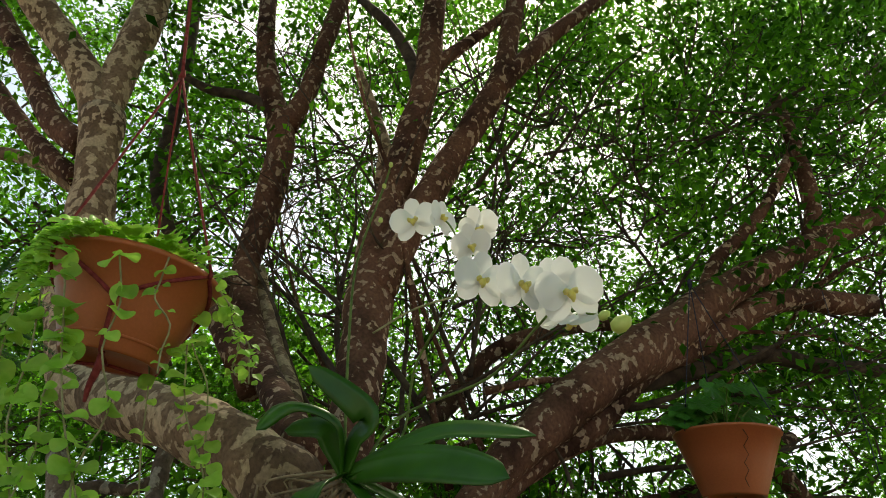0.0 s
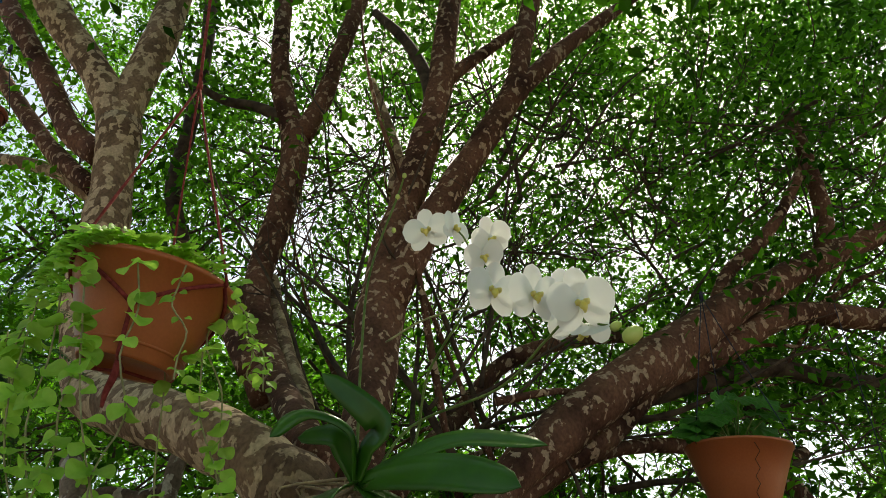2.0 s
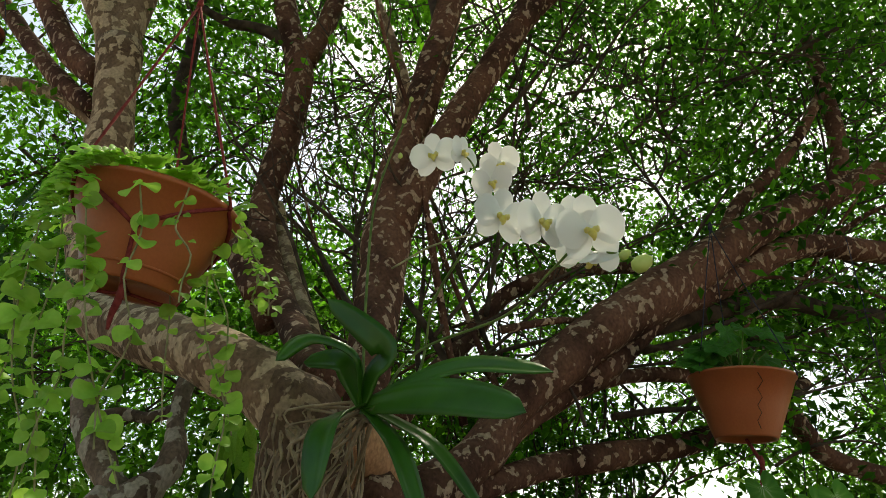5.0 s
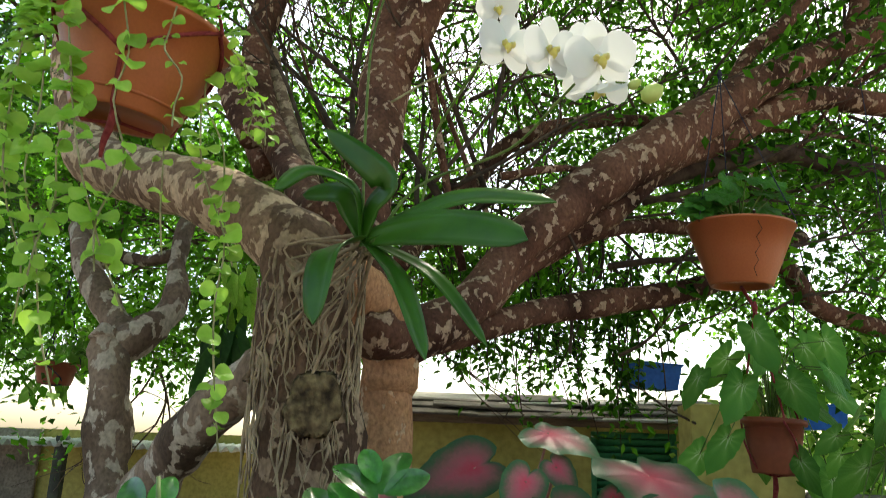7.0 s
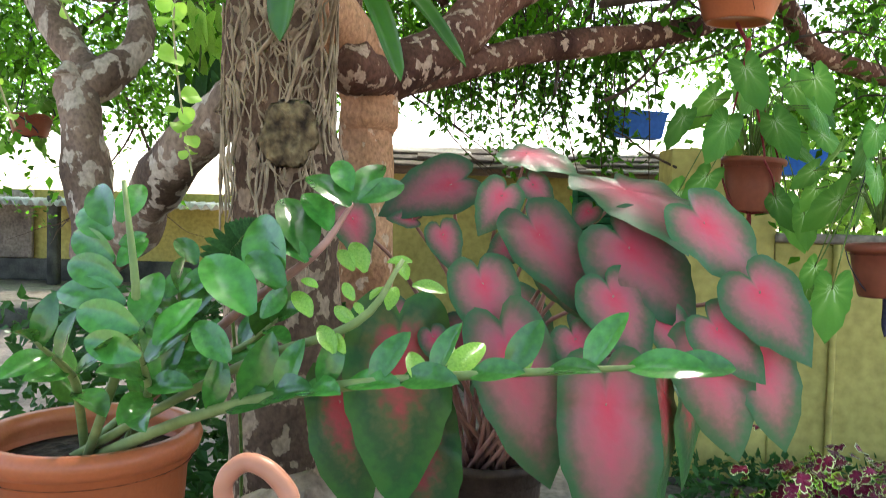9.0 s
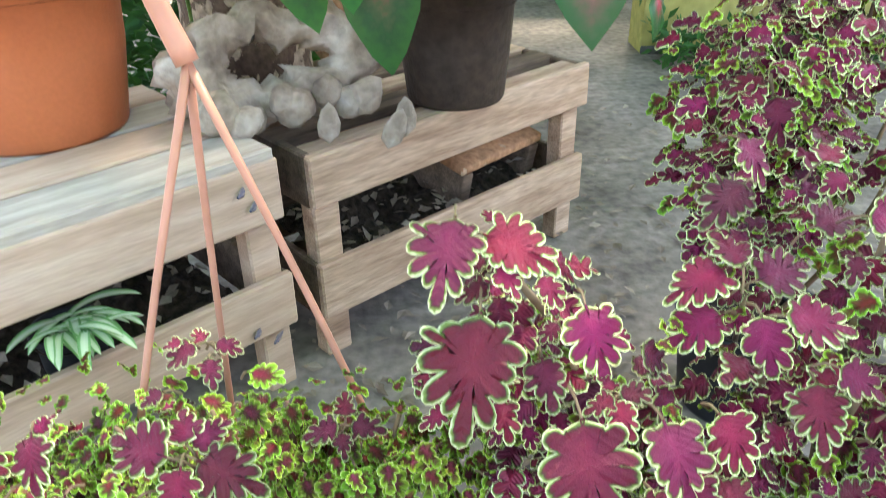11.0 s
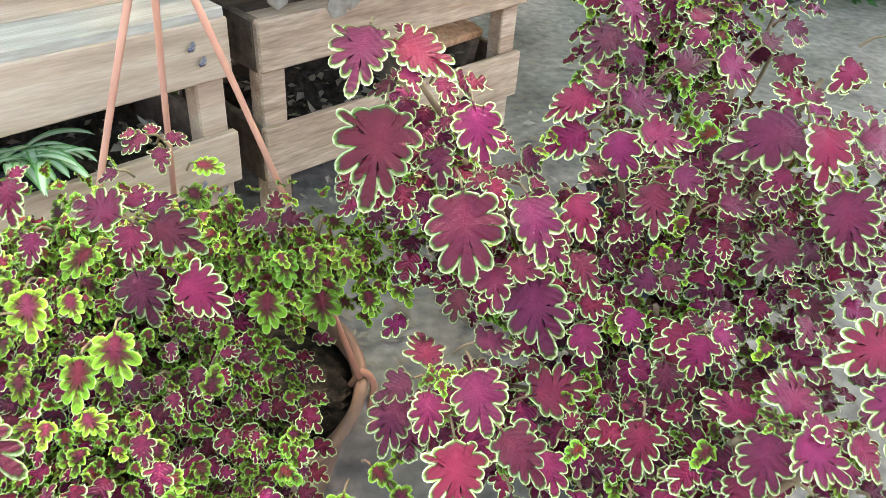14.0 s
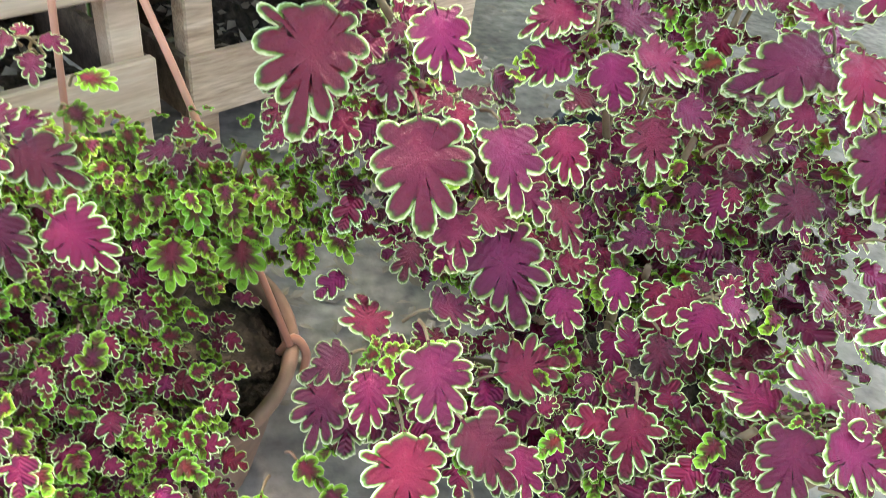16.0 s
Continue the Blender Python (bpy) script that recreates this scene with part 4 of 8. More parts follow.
# ---- pots and hangers ----
def pot(name, label, category, radius, base, height, material, m, lip=0.012, soil=True, rope_mat=None, knot=None, group="", tail=0.0, under=True, cord=0.0032, net=None):
    """A tapered pot with a rolled lip, hollow, standing on its local origin."""
    e = thing(name, label, category, group=group)
    e.matrix_world = m
    w = 0.004
    prof = [(0.001, 0.018), (base * 0.84, 0.018), (base * 0.9, 0.003), (base, 0.0), (base + 0.003, 0.006), (base + (radius - base) * 0.5, height * 0.5), (radius - lip * 0.7, height - lip * 1.6),
            (radius, height - lip * 1.5), (radius + lip * 0.25, height - lip * 0.7), (radius, height), (radius - lip * 0.8, height - 0.001), (radius - lip * 0.9 - w, height - 0.02), (base + (radius - base) * 0.78, height * 0.8)]
    part("pot_body", lathe(prof, 44), material, e)
    if soil:
        part("soil", lathe([(0.001, height * 0.8), (base + (radius - base) * 0.80, height * 0.81), (base * 0.6, height * 0.86), (0.001, height * 0.87)], 28), SOIL, e, "dark potting soil")
    if rope_mat is not None:
        k = m.inverted() @ Vector(knot)
        for a in (0.35, 2.5, 4.6) if net is None else (net + 1.05, net + 3.14, net + 5.24):
            p = Vector((radius * math.cos(a), radius * math.sin(a), height))
            part("cord", tube([(*(p * 0.99 + Vector((0, 0, 0.0))), cord), (*(p * 0.98 + Vector((0, 0, 0.02))), cord), (*p.lerp(k, 0.5), cord), (*k, cord)], segs=6, rough=0.25), rope_mat, e)
            if net is not None:
                def on(az, z):
                    r = base + (radius - base) * z / height + cord * 0.8
                    return (r * math.cos(az), r * math.sin(az), z, cord * 1.5)
                for way in (-1, 1):
                    part("cord", tube([on(a + way * 1.05 * s, height * (0.97 - 0.50 * s)) for s in (0, 0.25, 0.5, 0.75, 1.0)], segs=6), rope_mat, e)
                part("cord", tube([on(a - 1.05, height * z) for z in (0.47, 0.3, 0.15, 0.02)] + [(base * 0.85 * math.cos(a - 1.05), base * 0.85 * math.sin(a - 1.05), -0.004, cord * 1.3), (0, 0, -0.006, cord)], segs=6), rope_mat, e)
            elif under:
                part("cord", tube([(p.x * 1.03, p.y * 1.03, height - 0.01, cord), ((base + 0.6 * (radius - base)) * 1.06 * math.cos(a + 0.5), (base + 0.6 * (radius - base)) * 1.06 * math.sin(a + 0.5), height * 0.55, cord), (base * 1.05 * math.cos(a + 1.0), base * 1.05 * math.sin(a + 1.0), 0.015, cord), (0, 0, -0.006, cord)], segs=6), rope_mat, e)
        part("knot", tube([(k.x, k.y, k.z - 0.02, 0.004), (k.x, k.y, k.z, 0.009), (k.x, k.y, k.z + 0.02, 0.004)], segs=8), rope_mat, e)
        if tail:
            tx, ty = (0, 0) if net is None else (base * 0.8 * math.cos(net), base * 0.8 * math.sin(net))
            part("tail", tube([(tx, ty, 0.0, 0.006), (tx + 0.002, ty, -tail * 0.35, 0.008), (tx - 0.002, ty + 0.002, -tail * 0.7, 0.006), (tx, ty, -tail, 0.003)], segs=7, rough=0.3), rope_mat, e, "dangling cord end")
    return e


def rope(name, a, b, r, material, label, sag=0.0):
    o = tagged(part(name, tube([(*a, r), ((a[0] + b[0]) / 2, (a[1] + b[1]) / 2, (a[2] + b[2]) / 2 - sag, r), (*b, r)], segs=7, rough=0.2), material), label, "rope")
    return o


# big hanging pot with a trailing plant
LP = Vector((-0.650, 1.439, 1.860))
LPS = 0.350 / 2
LPH = LPS * 1.14
left_m = Matrix.Translation(LP) @ pose(0, 0, 0, 3, 8, 0) @ pose(0, 0, -LPH, 0, 0, 20)
LK = Vector((-0.701, 1.548, 2.515))
left_pot = pot("hanging_pot", "large terracotta-coloured plastic hanging pot slung in dark red cord", "pot", LPS, LPS * 0.55, LPH, TERRACOTTA, left_m, rope_mat=RED_ROPE, knot=LK, tail=0.10, group="hanging pots", net=-1.66, lip=0.008)
part("moulded_band", lathe([(LPS * 0.60, LPH * 0.135), (LPS * 0.645, LPH * 0.14), (LPS * 0.65, LPH * 0.16), (LPS * 0.62, LPH * 0.17)], 44), TERRACOTTA, left_pot, "raised moulded band")
rope("hanging_rope", LK, (-0.770, 1.619, 3.031), 0.005, RED_ROPE, "dark red twisted cord holding the hanging pot")

# pot on the right with a scalloped green plant
RP = Vector((0.923, 2.475, 1.806))
RPS = 0.340 / 2
right_m = Matrix.Translation(RP - Vector((0, 0, RPS * 1.2))) @ pose(0, 0, 0, 3, -2, 60)
RK = Vector((0.899, 2.511, 2.378))
RK.x = RP.x - 0.01
right_pot = pot("hanging_pot", "terracotta-coloured plastic hanging pot on thin dark cords", "pot", RPS, RPS * 0.56, RPS * 1.18, TERRACOTTA, right_m, rope_mat=DARK_CORD, knot=RK, group="hanging pots", under=False, cord=0.002, lip=0.006)

crack = [(RPS * (0.64 + 0.36 * s) * math.cos(-2.62 + 0.05 * (-1) ** k) * 1.012, RPS * (0.64 + 0.36 * s) * math.sin(-2.62 + 0.05 * (-1) ** k) * 1.012, RPS * 1.18 * s, 0.0011) for k, s in enumerate((0.08, 0.2, 0.32, 0.42, 0.54, 0.66, 0.78, 0.9))]
part("crack", tube(crack, segs=5, step=1), SOIL, right_pot, "stitched crack")

# dark red pots with arrowhead plants, slung below
SP = Vector((0.969, 2.436, 1.128))
SPS = 0.186 / 2
syn_m = Matrix.Translation(SP - Vector((0, 0, SPS * 1.15))) @ pose(0, 0, 0, 0, 3, 0)
syn_pot = pot("hanging_pot", "small dark red plastic pot slung on cord", "pot", SPS, SPS * 0.66, SPS * 1.75, ROSE_POT, syn_m, rope_mat=RED_ROPE, knot=(0.936, 2.413, 1.522), tail=0.11, group="hanging pots")
rope("hanging_rope", (0.936, 2.413, 1.522), RP - Vector((0, 0, RPS * 1.2)), 0.006, RED_ROPE, "dark red cord between two hanging pots")
S2 = Vector((1.115, 1.960, 0.875))
s2_m = Matrix.Translation(S2) @ pose(0, 0, -0.06, 0, -3, 0)
syn_pot_b = pot("hanging_pot", "dark red plastic pot hanging by the side wall", "pot", 0.085, 0.058, 0.13, ROSE_POT, s2_m, rope_mat=DARK_CORD, knot=S2 + Vector((0, 0, 0.5)), tail=0.10, group="hanging pots", cord=0.0014)
rope("hanging_rope", S2 + Vector((0, 0, 0.5)), S2 + Vector((0.03, 0.1, 1.25)), 0.0014, DARK_CORD, "thin dark cord holding the hanging pot")

# small pot far off on the left
FP = Vector((-1.867, 3.675, 1.301))
far_pot = pot("hanging_pot", "small brown-red hanging pot with drooping plant", "pot", 0.10, 0.07, 0.10, ROSE_POT, Matrix.Translation(FP), rope_mat=DARK_CORD, knot=FP + Vector((0, 0, 0.45)), group="hanging pots")
rope("hanging_rope", FP + Vector((0, 0, 0.45)), FP + Vector((0, 0.05, 1.1)), 0.003, DARK_CORD, "thin dark cord holding the small pot")


# two things half out of sight at the far left
EP = Vector((-1.679, 2.061, 2.772))
pot("hanging_pot", "small dark red hanging pot at the edge of the tree", "pot", 0.075, 0.05, 0.10, ROSE_POT, Matrix.Translation(EP), rope_mat=DARK_CORD, knot=EP + Vector((0, 0, 0.4)), group="hanging pots", cord=0.0016)

# blue tubs
def tub(at, wide, m_rot, label):
    e = thing("blue_tub", label, "planter", group="blue tubs")
    e.matrix_world = Matrix.Translation(at) @ m_rot
    bm = bmesh.new()
    h, d = wide * 0.42, wide * 0.5
    lo = [(-wide * 0.44, -d * 0.4), (wide * 0.44, -d * 0.4), (wide * 0.44, d * 0.4), (-wide * 0.44, d * 0.4)]
    hi = [(-wide / 2, -d / 2), (wide / 2, -d / 2), (wide / 2, d / 2), (-wide / 2, d / 2)]
    rings = [[bm.verts.new((x, y, 0)) for x, y in lo], [bm.verts.new((x, y, h)) for x, y in hi], [bm.verts.new((x * 1.05, y * 1.08, h)) for x, y in hi], [bm.verts.new((x * 1.05, y * 1.08, h + 0.01)) for x, y in hi], [bm.verts.new((x * 0.96, y * 0.94, h + 0.01)) for x, y in hi], [bm.verts.new((x * 0.94, y * 0.92, h * 0.8)) for x, y in lo]]
    for a, b in zip(rings, rings[1:]):
        for k in range(4):
            bm.faces.new((a[k], a[(k + 1) % 4], b[(k + 1) % 4], b[k]))
    bm.faces.new(rings[0][::-1])
    bm.faces.new(rings[-1])
    part("tub_body", bm, BLUE_TUB, e, smooth=False)
    for x in (-0.4, 0.4):
        part("cord", tube([(wide * x, 0, h, 0.003), (wide * x * 0.6, 0, h + 0.35, 0.003), (0, 0, h + 0.75, 0.003)], segs=5), DARK_CORD, e)
    return e


tub((0.900, 3.567, 1.363), 0.254, pose(0, 0, 0, 0, 2, 8), "blue plastic tub hanging under the crown")
tub((-2.379, 2.597, 4.029), 0.16, pose(0, 0, 0, 0, 4, 15), "small blue plastic tub hanging at the edge of the tree")
tub((1.487, 3.210, 1.192), 0.208, pose(0, 0, 0, 0, -2, -20), "blue plastic tub hanging behind arrowhead leaves")


# ---- leaf shapes ----
def by_angle(t, table):
    """Reach at an angle, run smoothly through (degrees, reach) pairs from the tip round to the back."""
    a = math.degrees(abs(t))
    for (a0, r0), (a1, r1) in zip(table, table[1:]):
        if a <= a1:
            u = (a - a0) / (a1 - a0)
            u = u * u * (3 - 2 * u)
            return r0 + (r1 - r0) * u
    return table[-1][1]


HEART = ((0, 1.09), (6, 0.97), (16, 0.82), (34, 0.65), (62, 0.54), (95, 0.50), (130, 0.51), (155, 0.48), (170, 0.36), (180, 0.24))
ARROW = ((0, 1.0), (12, 0.80), (32, 0.53), (65, 0.37), (100, 0.32), (135, 0.41), (155, 0.50), (168, 0.34), (180, 0.08))


def heart(t, wide, table=HEART):
    r = by_angle(t, table)
    return r * (1 + (wide - 1) * abs(math.sin(t)) ** 1.5)


def frilled_leaf(name, lobes, tall, edge, edge_u, material, wide=0.36, per=10, droop=0.2, ruffle=0.04, seed=0):
    """Frilled leaf, stalk at the origin and tip at y = 1: round knobs parted by narrow clefts all round, a rim of even width, and a
    V that runs along its pinnate veins."""
    rnd = random.Random(seed)
    n_ = lobes * per
    ph, ph2 = rnd.random() * 6.28, rnd.random() * 6.28
    hs = [rnd.uniform(0.55, 1.35) for _ in range(lobes)]
    lean = [rnd.uniform(0.0, 0.45) for _ in range(lobes)]
    skew = [(rnd.uniform(0.05, 0.16), rnd.randint(2, 4), rnd.uniform(0, 6.28)) for _ in range(2)]
    hs[0] = rnd.uniform(1.25, 1.6)
    out, inner, ang = [], [], []
    for k in range(n_):
        f = 2 * math.pi * k / n_
        lob = lobes * f
        which = int((lob + math.pi) / (2 * math.pi)) % lobes
        h = hs[which]
        g = f + 1.12 / lobes * math.sin(lob)
        g += sum(q * math.sin(w * f + o) for q, w, o in skew) * abs(math.sin(f / 2)) * abs(math.sin(f))
        ex, ey = wide * math.sin(g) * (1 - 0.20 * math.cos(g)), 0.46 + 0.50 * math.cos(g)
        nx, ny = math.sin(g) / wide, math.cos(g) / 0.5
        d = math.hypot(nx, ny)
        a = tall * h * (0.5 + 0.5 * math.cos(lob)) ** 0.75 * (0.9 + 0.2 * math.cos(g))
        stalk = abs(math.pi - f % (2 * math.pi))
        a *= 1 - math.exp(-(stalk / 0.55) ** 4)
        back = -0.10 * math.exp(-(stalk / 0.22) ** 2)
        nx, ny = nx / d, ny / d + (lean[which] if which else 0.0)
        d = math.hypot(nx, ny)
        out.append(Vector((ex + nx / d * a, ey + ny / d * a + back, 0)))
        inner.append(Vector((ex, ey + back, 0)))
        ang.append(abs(math.pi - f % (2 * math.pi)))
    root = Vector((0, min(p.y for p in out if abs(p.x) < 0.06) + 0.03, 0))
    scale = 1.0 / (max(p.y for p in out) - root.y)
    out, inner = [(p - root) * scale for p in out], [(p - root) * scale for p in inner]
    cen = Vector((0, 0.38, 0))
    rim = []
    for k in range(n_):
        t = (out[(k + 1) % n_] - out[k - 1]).normalized()
        rim.append(out[k] + Vector((t.y, -t.x, 0)) * edge)

    def lift(p, u):
        return 0.12 * abs(p.x) - droop * p.y * abs(p.y) - 0.25 * droop * p.x * p.x + ruffle * u * u * math.sin(5 * math.atan2(p.x, p.y - 0.4) + ph) + 0.015 * math.sin(p.y * 14 + ph2)

    loops = ((0.45, [cen + (p - cen) * 0.5 for p in inner]), (edge_u - 0.05, [r.lerp(cen, 0.07) for r in rim]), (edge_u + 0.02, rim), (1.0, out))
    vs, uv, fs = [(cen.x, cen.y, lift(cen, 0))], [(0.16, cen.y)], []
    for u, ps in loops:
        for k, p in enumerate(ps):
            vs.append((p.x, p.y, lift(p, u) - (0.03 if u == 1.0 else 0.0)))
            uv.append((u if u > 0.5 else u * (1 - math.exp(-(ang[k] / 0.4) ** 2)), p.y - 0.75 * abs(p.x)))
    for k in range(n_):
        fs.append((0, 1 + (k + 1) % n_, 1 + k))
    for j in range(3):
        for k in range(n_):
            a, b = 1 + j * n_ + k, 1 + j * n_ + (k + 1) % n_
            fs.append((a, b, b + n_, a + n_))
    me = bpy.data.meshes.new(name)
    me.from_pydata(vs, [], fs)
    lay = me.uv_layers.new(name="leaf")
    for lp in me.loops:
        lay.data[lp.index].uv = uv[lp.vertex_index]
    me.polygons.foreach_set("use_smooth", [True] * len(me.polygons))
    me.materials.append(material)
    me.update()
    return me


CALADIUM_ME = [polar_leaf("leaf", lambda t, k=k: heart(t, 0.95 + 0.09 * k), (0.25, 0.5, 0.72, 0.86, 1.0), 36, CALADIUM, cup=0.10 - 0.10 * k, droop=0.20, ruffle=0.03, waves=5 + k, seed=k) for k in range(3)]
CALADIUM_LOW = [polar_leaf("leaf", lambda t, k=k: heart(t, 0.62 + 0.06 * k), (0.2, 0.4, 0.6, 0.8, 1.0), 44, CALADIUM_GREEN, cup=0.08 - 0.10 * k, droop=0.16, ruffle=0.03, waves=5 + k, seed=k) for k in range(3)]
CALADIUM_LONG = [polar_leaf("leaf", lambda t, k=k: heart(t, 0.66 + 0.07 * k), (0.25, 0.5, 0.72, 0.86, 1.0), 36, CALADIUM, cup=0.08 - 0.10 * k, droop=0.18, ruffle=0.03, waves=5 + k, seed=k + 5) for k in range(3)]
SYN_ME = [polar_leaf("leaf", lambda t, k=k: heart(t, 0.95 + 0.12 * k, ARROW), (0.3, 0.6, 0.85, 1.0), 36, SYNGONIUM, cup=-0.14, droop=0.15, ruffle=0.02, waves=4, seed=k) for k in range(2)]
COLEUS_ME = [frilled_leaf("leaf", 9 + 2 * (k % 2), 0.33, 0.027, 0.87, COLEUS, 0.34 + 0.02 * (k % 3), 10, 0.16 + 0.06 * k, 0.028, k) for k in range(6)]
BROAD_ME = [frilled_leaf("leaf", 11 + 2 * (k % 2), 0.31, 0.023, 0.88, COLEUS, 0.37 + 0.02 * (k % 2), 10, 0.16 + 0.05 * k, 0.025, k + 41) for k in range(5)]
LIME_ME = [frilled_leaf("leaf", 11, 0.33, 0.036, 0.66, COLEUS_LIME, 0.34, 10, 0.2, 0.04, k + 7) for k in range(4)]
SHORT_ME = [frilled_leaf("leaf", 9, 0.36, 0.034, 0.87, COLEUS, 0.33, 9, 0.22, 0.04, k + 23) for k in range(5)]
SMALL_ME = [frilled_leaf("leaf", 7, 0.40, 0.042, 0.86, COLEUS, 0.31, 6, 0.25, 0.08, k + 13) for k in range(3)]
SMALL_LIME = [frilled_leaf("leaf", 7, 0.40, 0.06, 0.62, COLEUS_LIME, 0.31, 6, 0.25, 0.08, k + 16) for k in range(3)]
ROUND_ME = polar_leaf("leaf", lambda t: 0.5 + 0.14 * math.cos(t) - 0.03 * math.cos(3 * t), (0.4, 0.75, 1.0), 28, VINE, cup=0.25, droop=0.35, ruffle=0.05, waves=3)
SCALLOP_ME = polar_leaf("leaf", lambda t: (0.45 + 0.25 * math.cos(t / 2) ** 2) * (1 - 0.12 * (0.5 - 0.5 * math.cos(11 * t))), (0.5, 1.0), 44, SCALLOP, cup=-0.1, droop=0.2, ruffle=0.06)
ZZ_ME = [strap_leaf("leaflet", 1.0, 0.46, m_, arch=0.5, fold=0.16, tip=0.42, nu=12, nv=4, base=0.22, sharp=0.8) for m_ in (ZZ, ZZ_NEW)]


# ---- trailing plant ----
vine = thing("trailing_plant", "bright green round-leaved creeper trailing from the hanging pot", "plant", LP)
rv = random.Random(31)
vm = []
lm = left_m


def strand(top, end, n_pairs, size, lean=0.0, bm=None):
    """One hanging stem with paired round leaves."""
    top, end = Vector(top), Vector(end)
    pts = []
    for i in range(6):
        s = i / 5
        p = top.lerp(end, s) + Vector((rv.uniform(-0.022, 0.022), rv.uniform(-0.02, 0.02), 0)) * (1 if 0 < i < 5 else 0)
        p.x += lean * math.sin(s * math.pi)
        pts.append(p)
    tube_into(bm, [(*(p - LP), 0.0019) for p in pts], segs=5, step=3, cap=False)
    run = spline([tuple(p) for p in pts], 6)
    for i in range(n_pairs):
        q = Vector(run[min(int((i + rv.uniform(0.1, 0.9)) / n_pairs * (len(run) - 1)), len(run) - 1)])
        a = rv.uniform(0, 6.28)
        s_ = size * rv.uniform(0.55, 1.3) * (1.0 - 0.3 * i / n_pairs)
        for sg in (0, math.pi + rv.uniform(-0.6, 0.6)):
            if rv.random() < 0.2:
                continue
            way = Vector((math.cos(a + sg), math.sin(a + sg) * 0.7, rv.uniform(-0.8, 0.3)))
            vm.append((0, aim(q - LP + way * rv.uniform(0.004, 0.016), way, Vector((rv.uniform(-0.6, 0.6), -0.6, rv.uniform(0.0, 1.1))), s_ * rv.uniform(0.8, 1.15))))


bmv = bmesh.new()
for top, end, n_, s_, ln in (
        ((-0.766, 1.297, 1.758), (-0.657, 1.330, 1.101), 17, 0.030, -0.02), ((-0.693, 1.261, 1.693), (-0.720, 1.294, 1.279), 13, 0.030, 0.02),
        ((-0.821, 1.320, 1.757), (-0.750, 1.333, 1.234), 13, 0.030, 0.0), ((-0.708, 1.249, 1.792), (-0.548, 1.283, 1.254), 12, 0.032, -0.03),
        ((-0.597, 1.225, 1.786), (-0.592, 1.259, 1.313), 9, 0.032, 0.01), ((-0.514, 1.249, 1.795), (-0.494, 1.249, 1.565), 6, 0.018, 0.0),
        ((-0.634, 1.463, 1.851), (-0.581, 1.497, 1.404), 7, 0.030, 0.0), ((-0.507, 1.404, 1.681), (-0.412, 1.437, 1.038), 20, 0.030, 0.015),
        ((-0.518, 1.463, 1.799), (-0.441, 1.497, 1.386), 9, 0.028, 0.0), ((-0.467, 1.404, 1.808), (-0.375, 1.404, 1.600), 16, 0.020, 0.01),
        ((-0.495, 1.463, 1.813), (-0.399, 1.476, 1.627), 14, 0.018, 0.0), ((-0.839, 1.344, 1.733), (-0.832, 1.378, 1.313), 13, 0.030, 0.0),
        ((-0.913, 1.404, 1.723), (-0.867, 1.437, 1.514), 8, 0.030, 0.0)):
    strand(top, end, int(n_ * 1.1), s_ * 1.42, ln, bmv)
part("stem", bmv, VINE_STEM, vine, "thin pale trailing stems")
for i in range(520):
    a = rv.uniform(0, 6.28)
    r = LPS * math.sqrt(rv.random()) * 1.08
    p = left_m @ Vector((r * math.cos(a), r * math.sin(a), LPH + 0.010 + 0.026 * rv.random()))
    if i % 3 == 0:
        u = rv.random()
        a = rv.uniform(2.6, 4.3)
        p = left_m @ Vector((LPS * (1.06 + 0.16 * u) * math.cos(a), LPS * (1.06 + 0.10 * u) * math.sin(a), LPH + 0.02 - 0.13 * u * u - 0.02 * rv.random()))
    vm.append((0, aim(p - LP, (math.cos(a), math.sin(a), rv.uniform(-0.3, 0.4)), (rv.uniform(-0.4, 0.4), -0.7, 0.8), rv.uniform(0.022, 0.038))))
vine_leaves = joined_leaves("foliage", [ROUND_ME], vm, VINE, vine, "small round light green leaves in pairs")

# plant in the right pot
scallop = thing("potted_plant", "dark green scalloped-leaved plant in the hanging pot", "plant", RP)
for i in range(26):
    a = rv.uniform(0, 6.28)
    out = rv.random()
    way = Vector((math.cos(a) * out * 1.3, math.sin(a) * out, rv.uniform(0.35, 1.0)))
    if i < 8:
        way = Vector((-1.0, -0.3, rv.uniform(0.0, 0.8)))
    base = Vector((0.02 * math.cos(a), 0.02 * math.sin(a), -0.01))
    tipp = base + way.normalized() * RPS * rv.uniform(0.55, 1.15)
    part("stalk", tube([(*base, 0.003), (*(base.lerp(tipp, 0.5) + Vector((0, 0, 0.01))), 0.0025), (*tipp, 0.002)], segs=5, step=2), SPIKE, scallop)
    placed("leaf", SCALLOP_ME, scallop, aim(tipp, (way.x + rv.uniform(-0.4, 0.4), way.y, -0.15), (rv.uniform(-0.4, 0.4), -0.6, 0.8), rv.uniform(0.07, 0.115)))


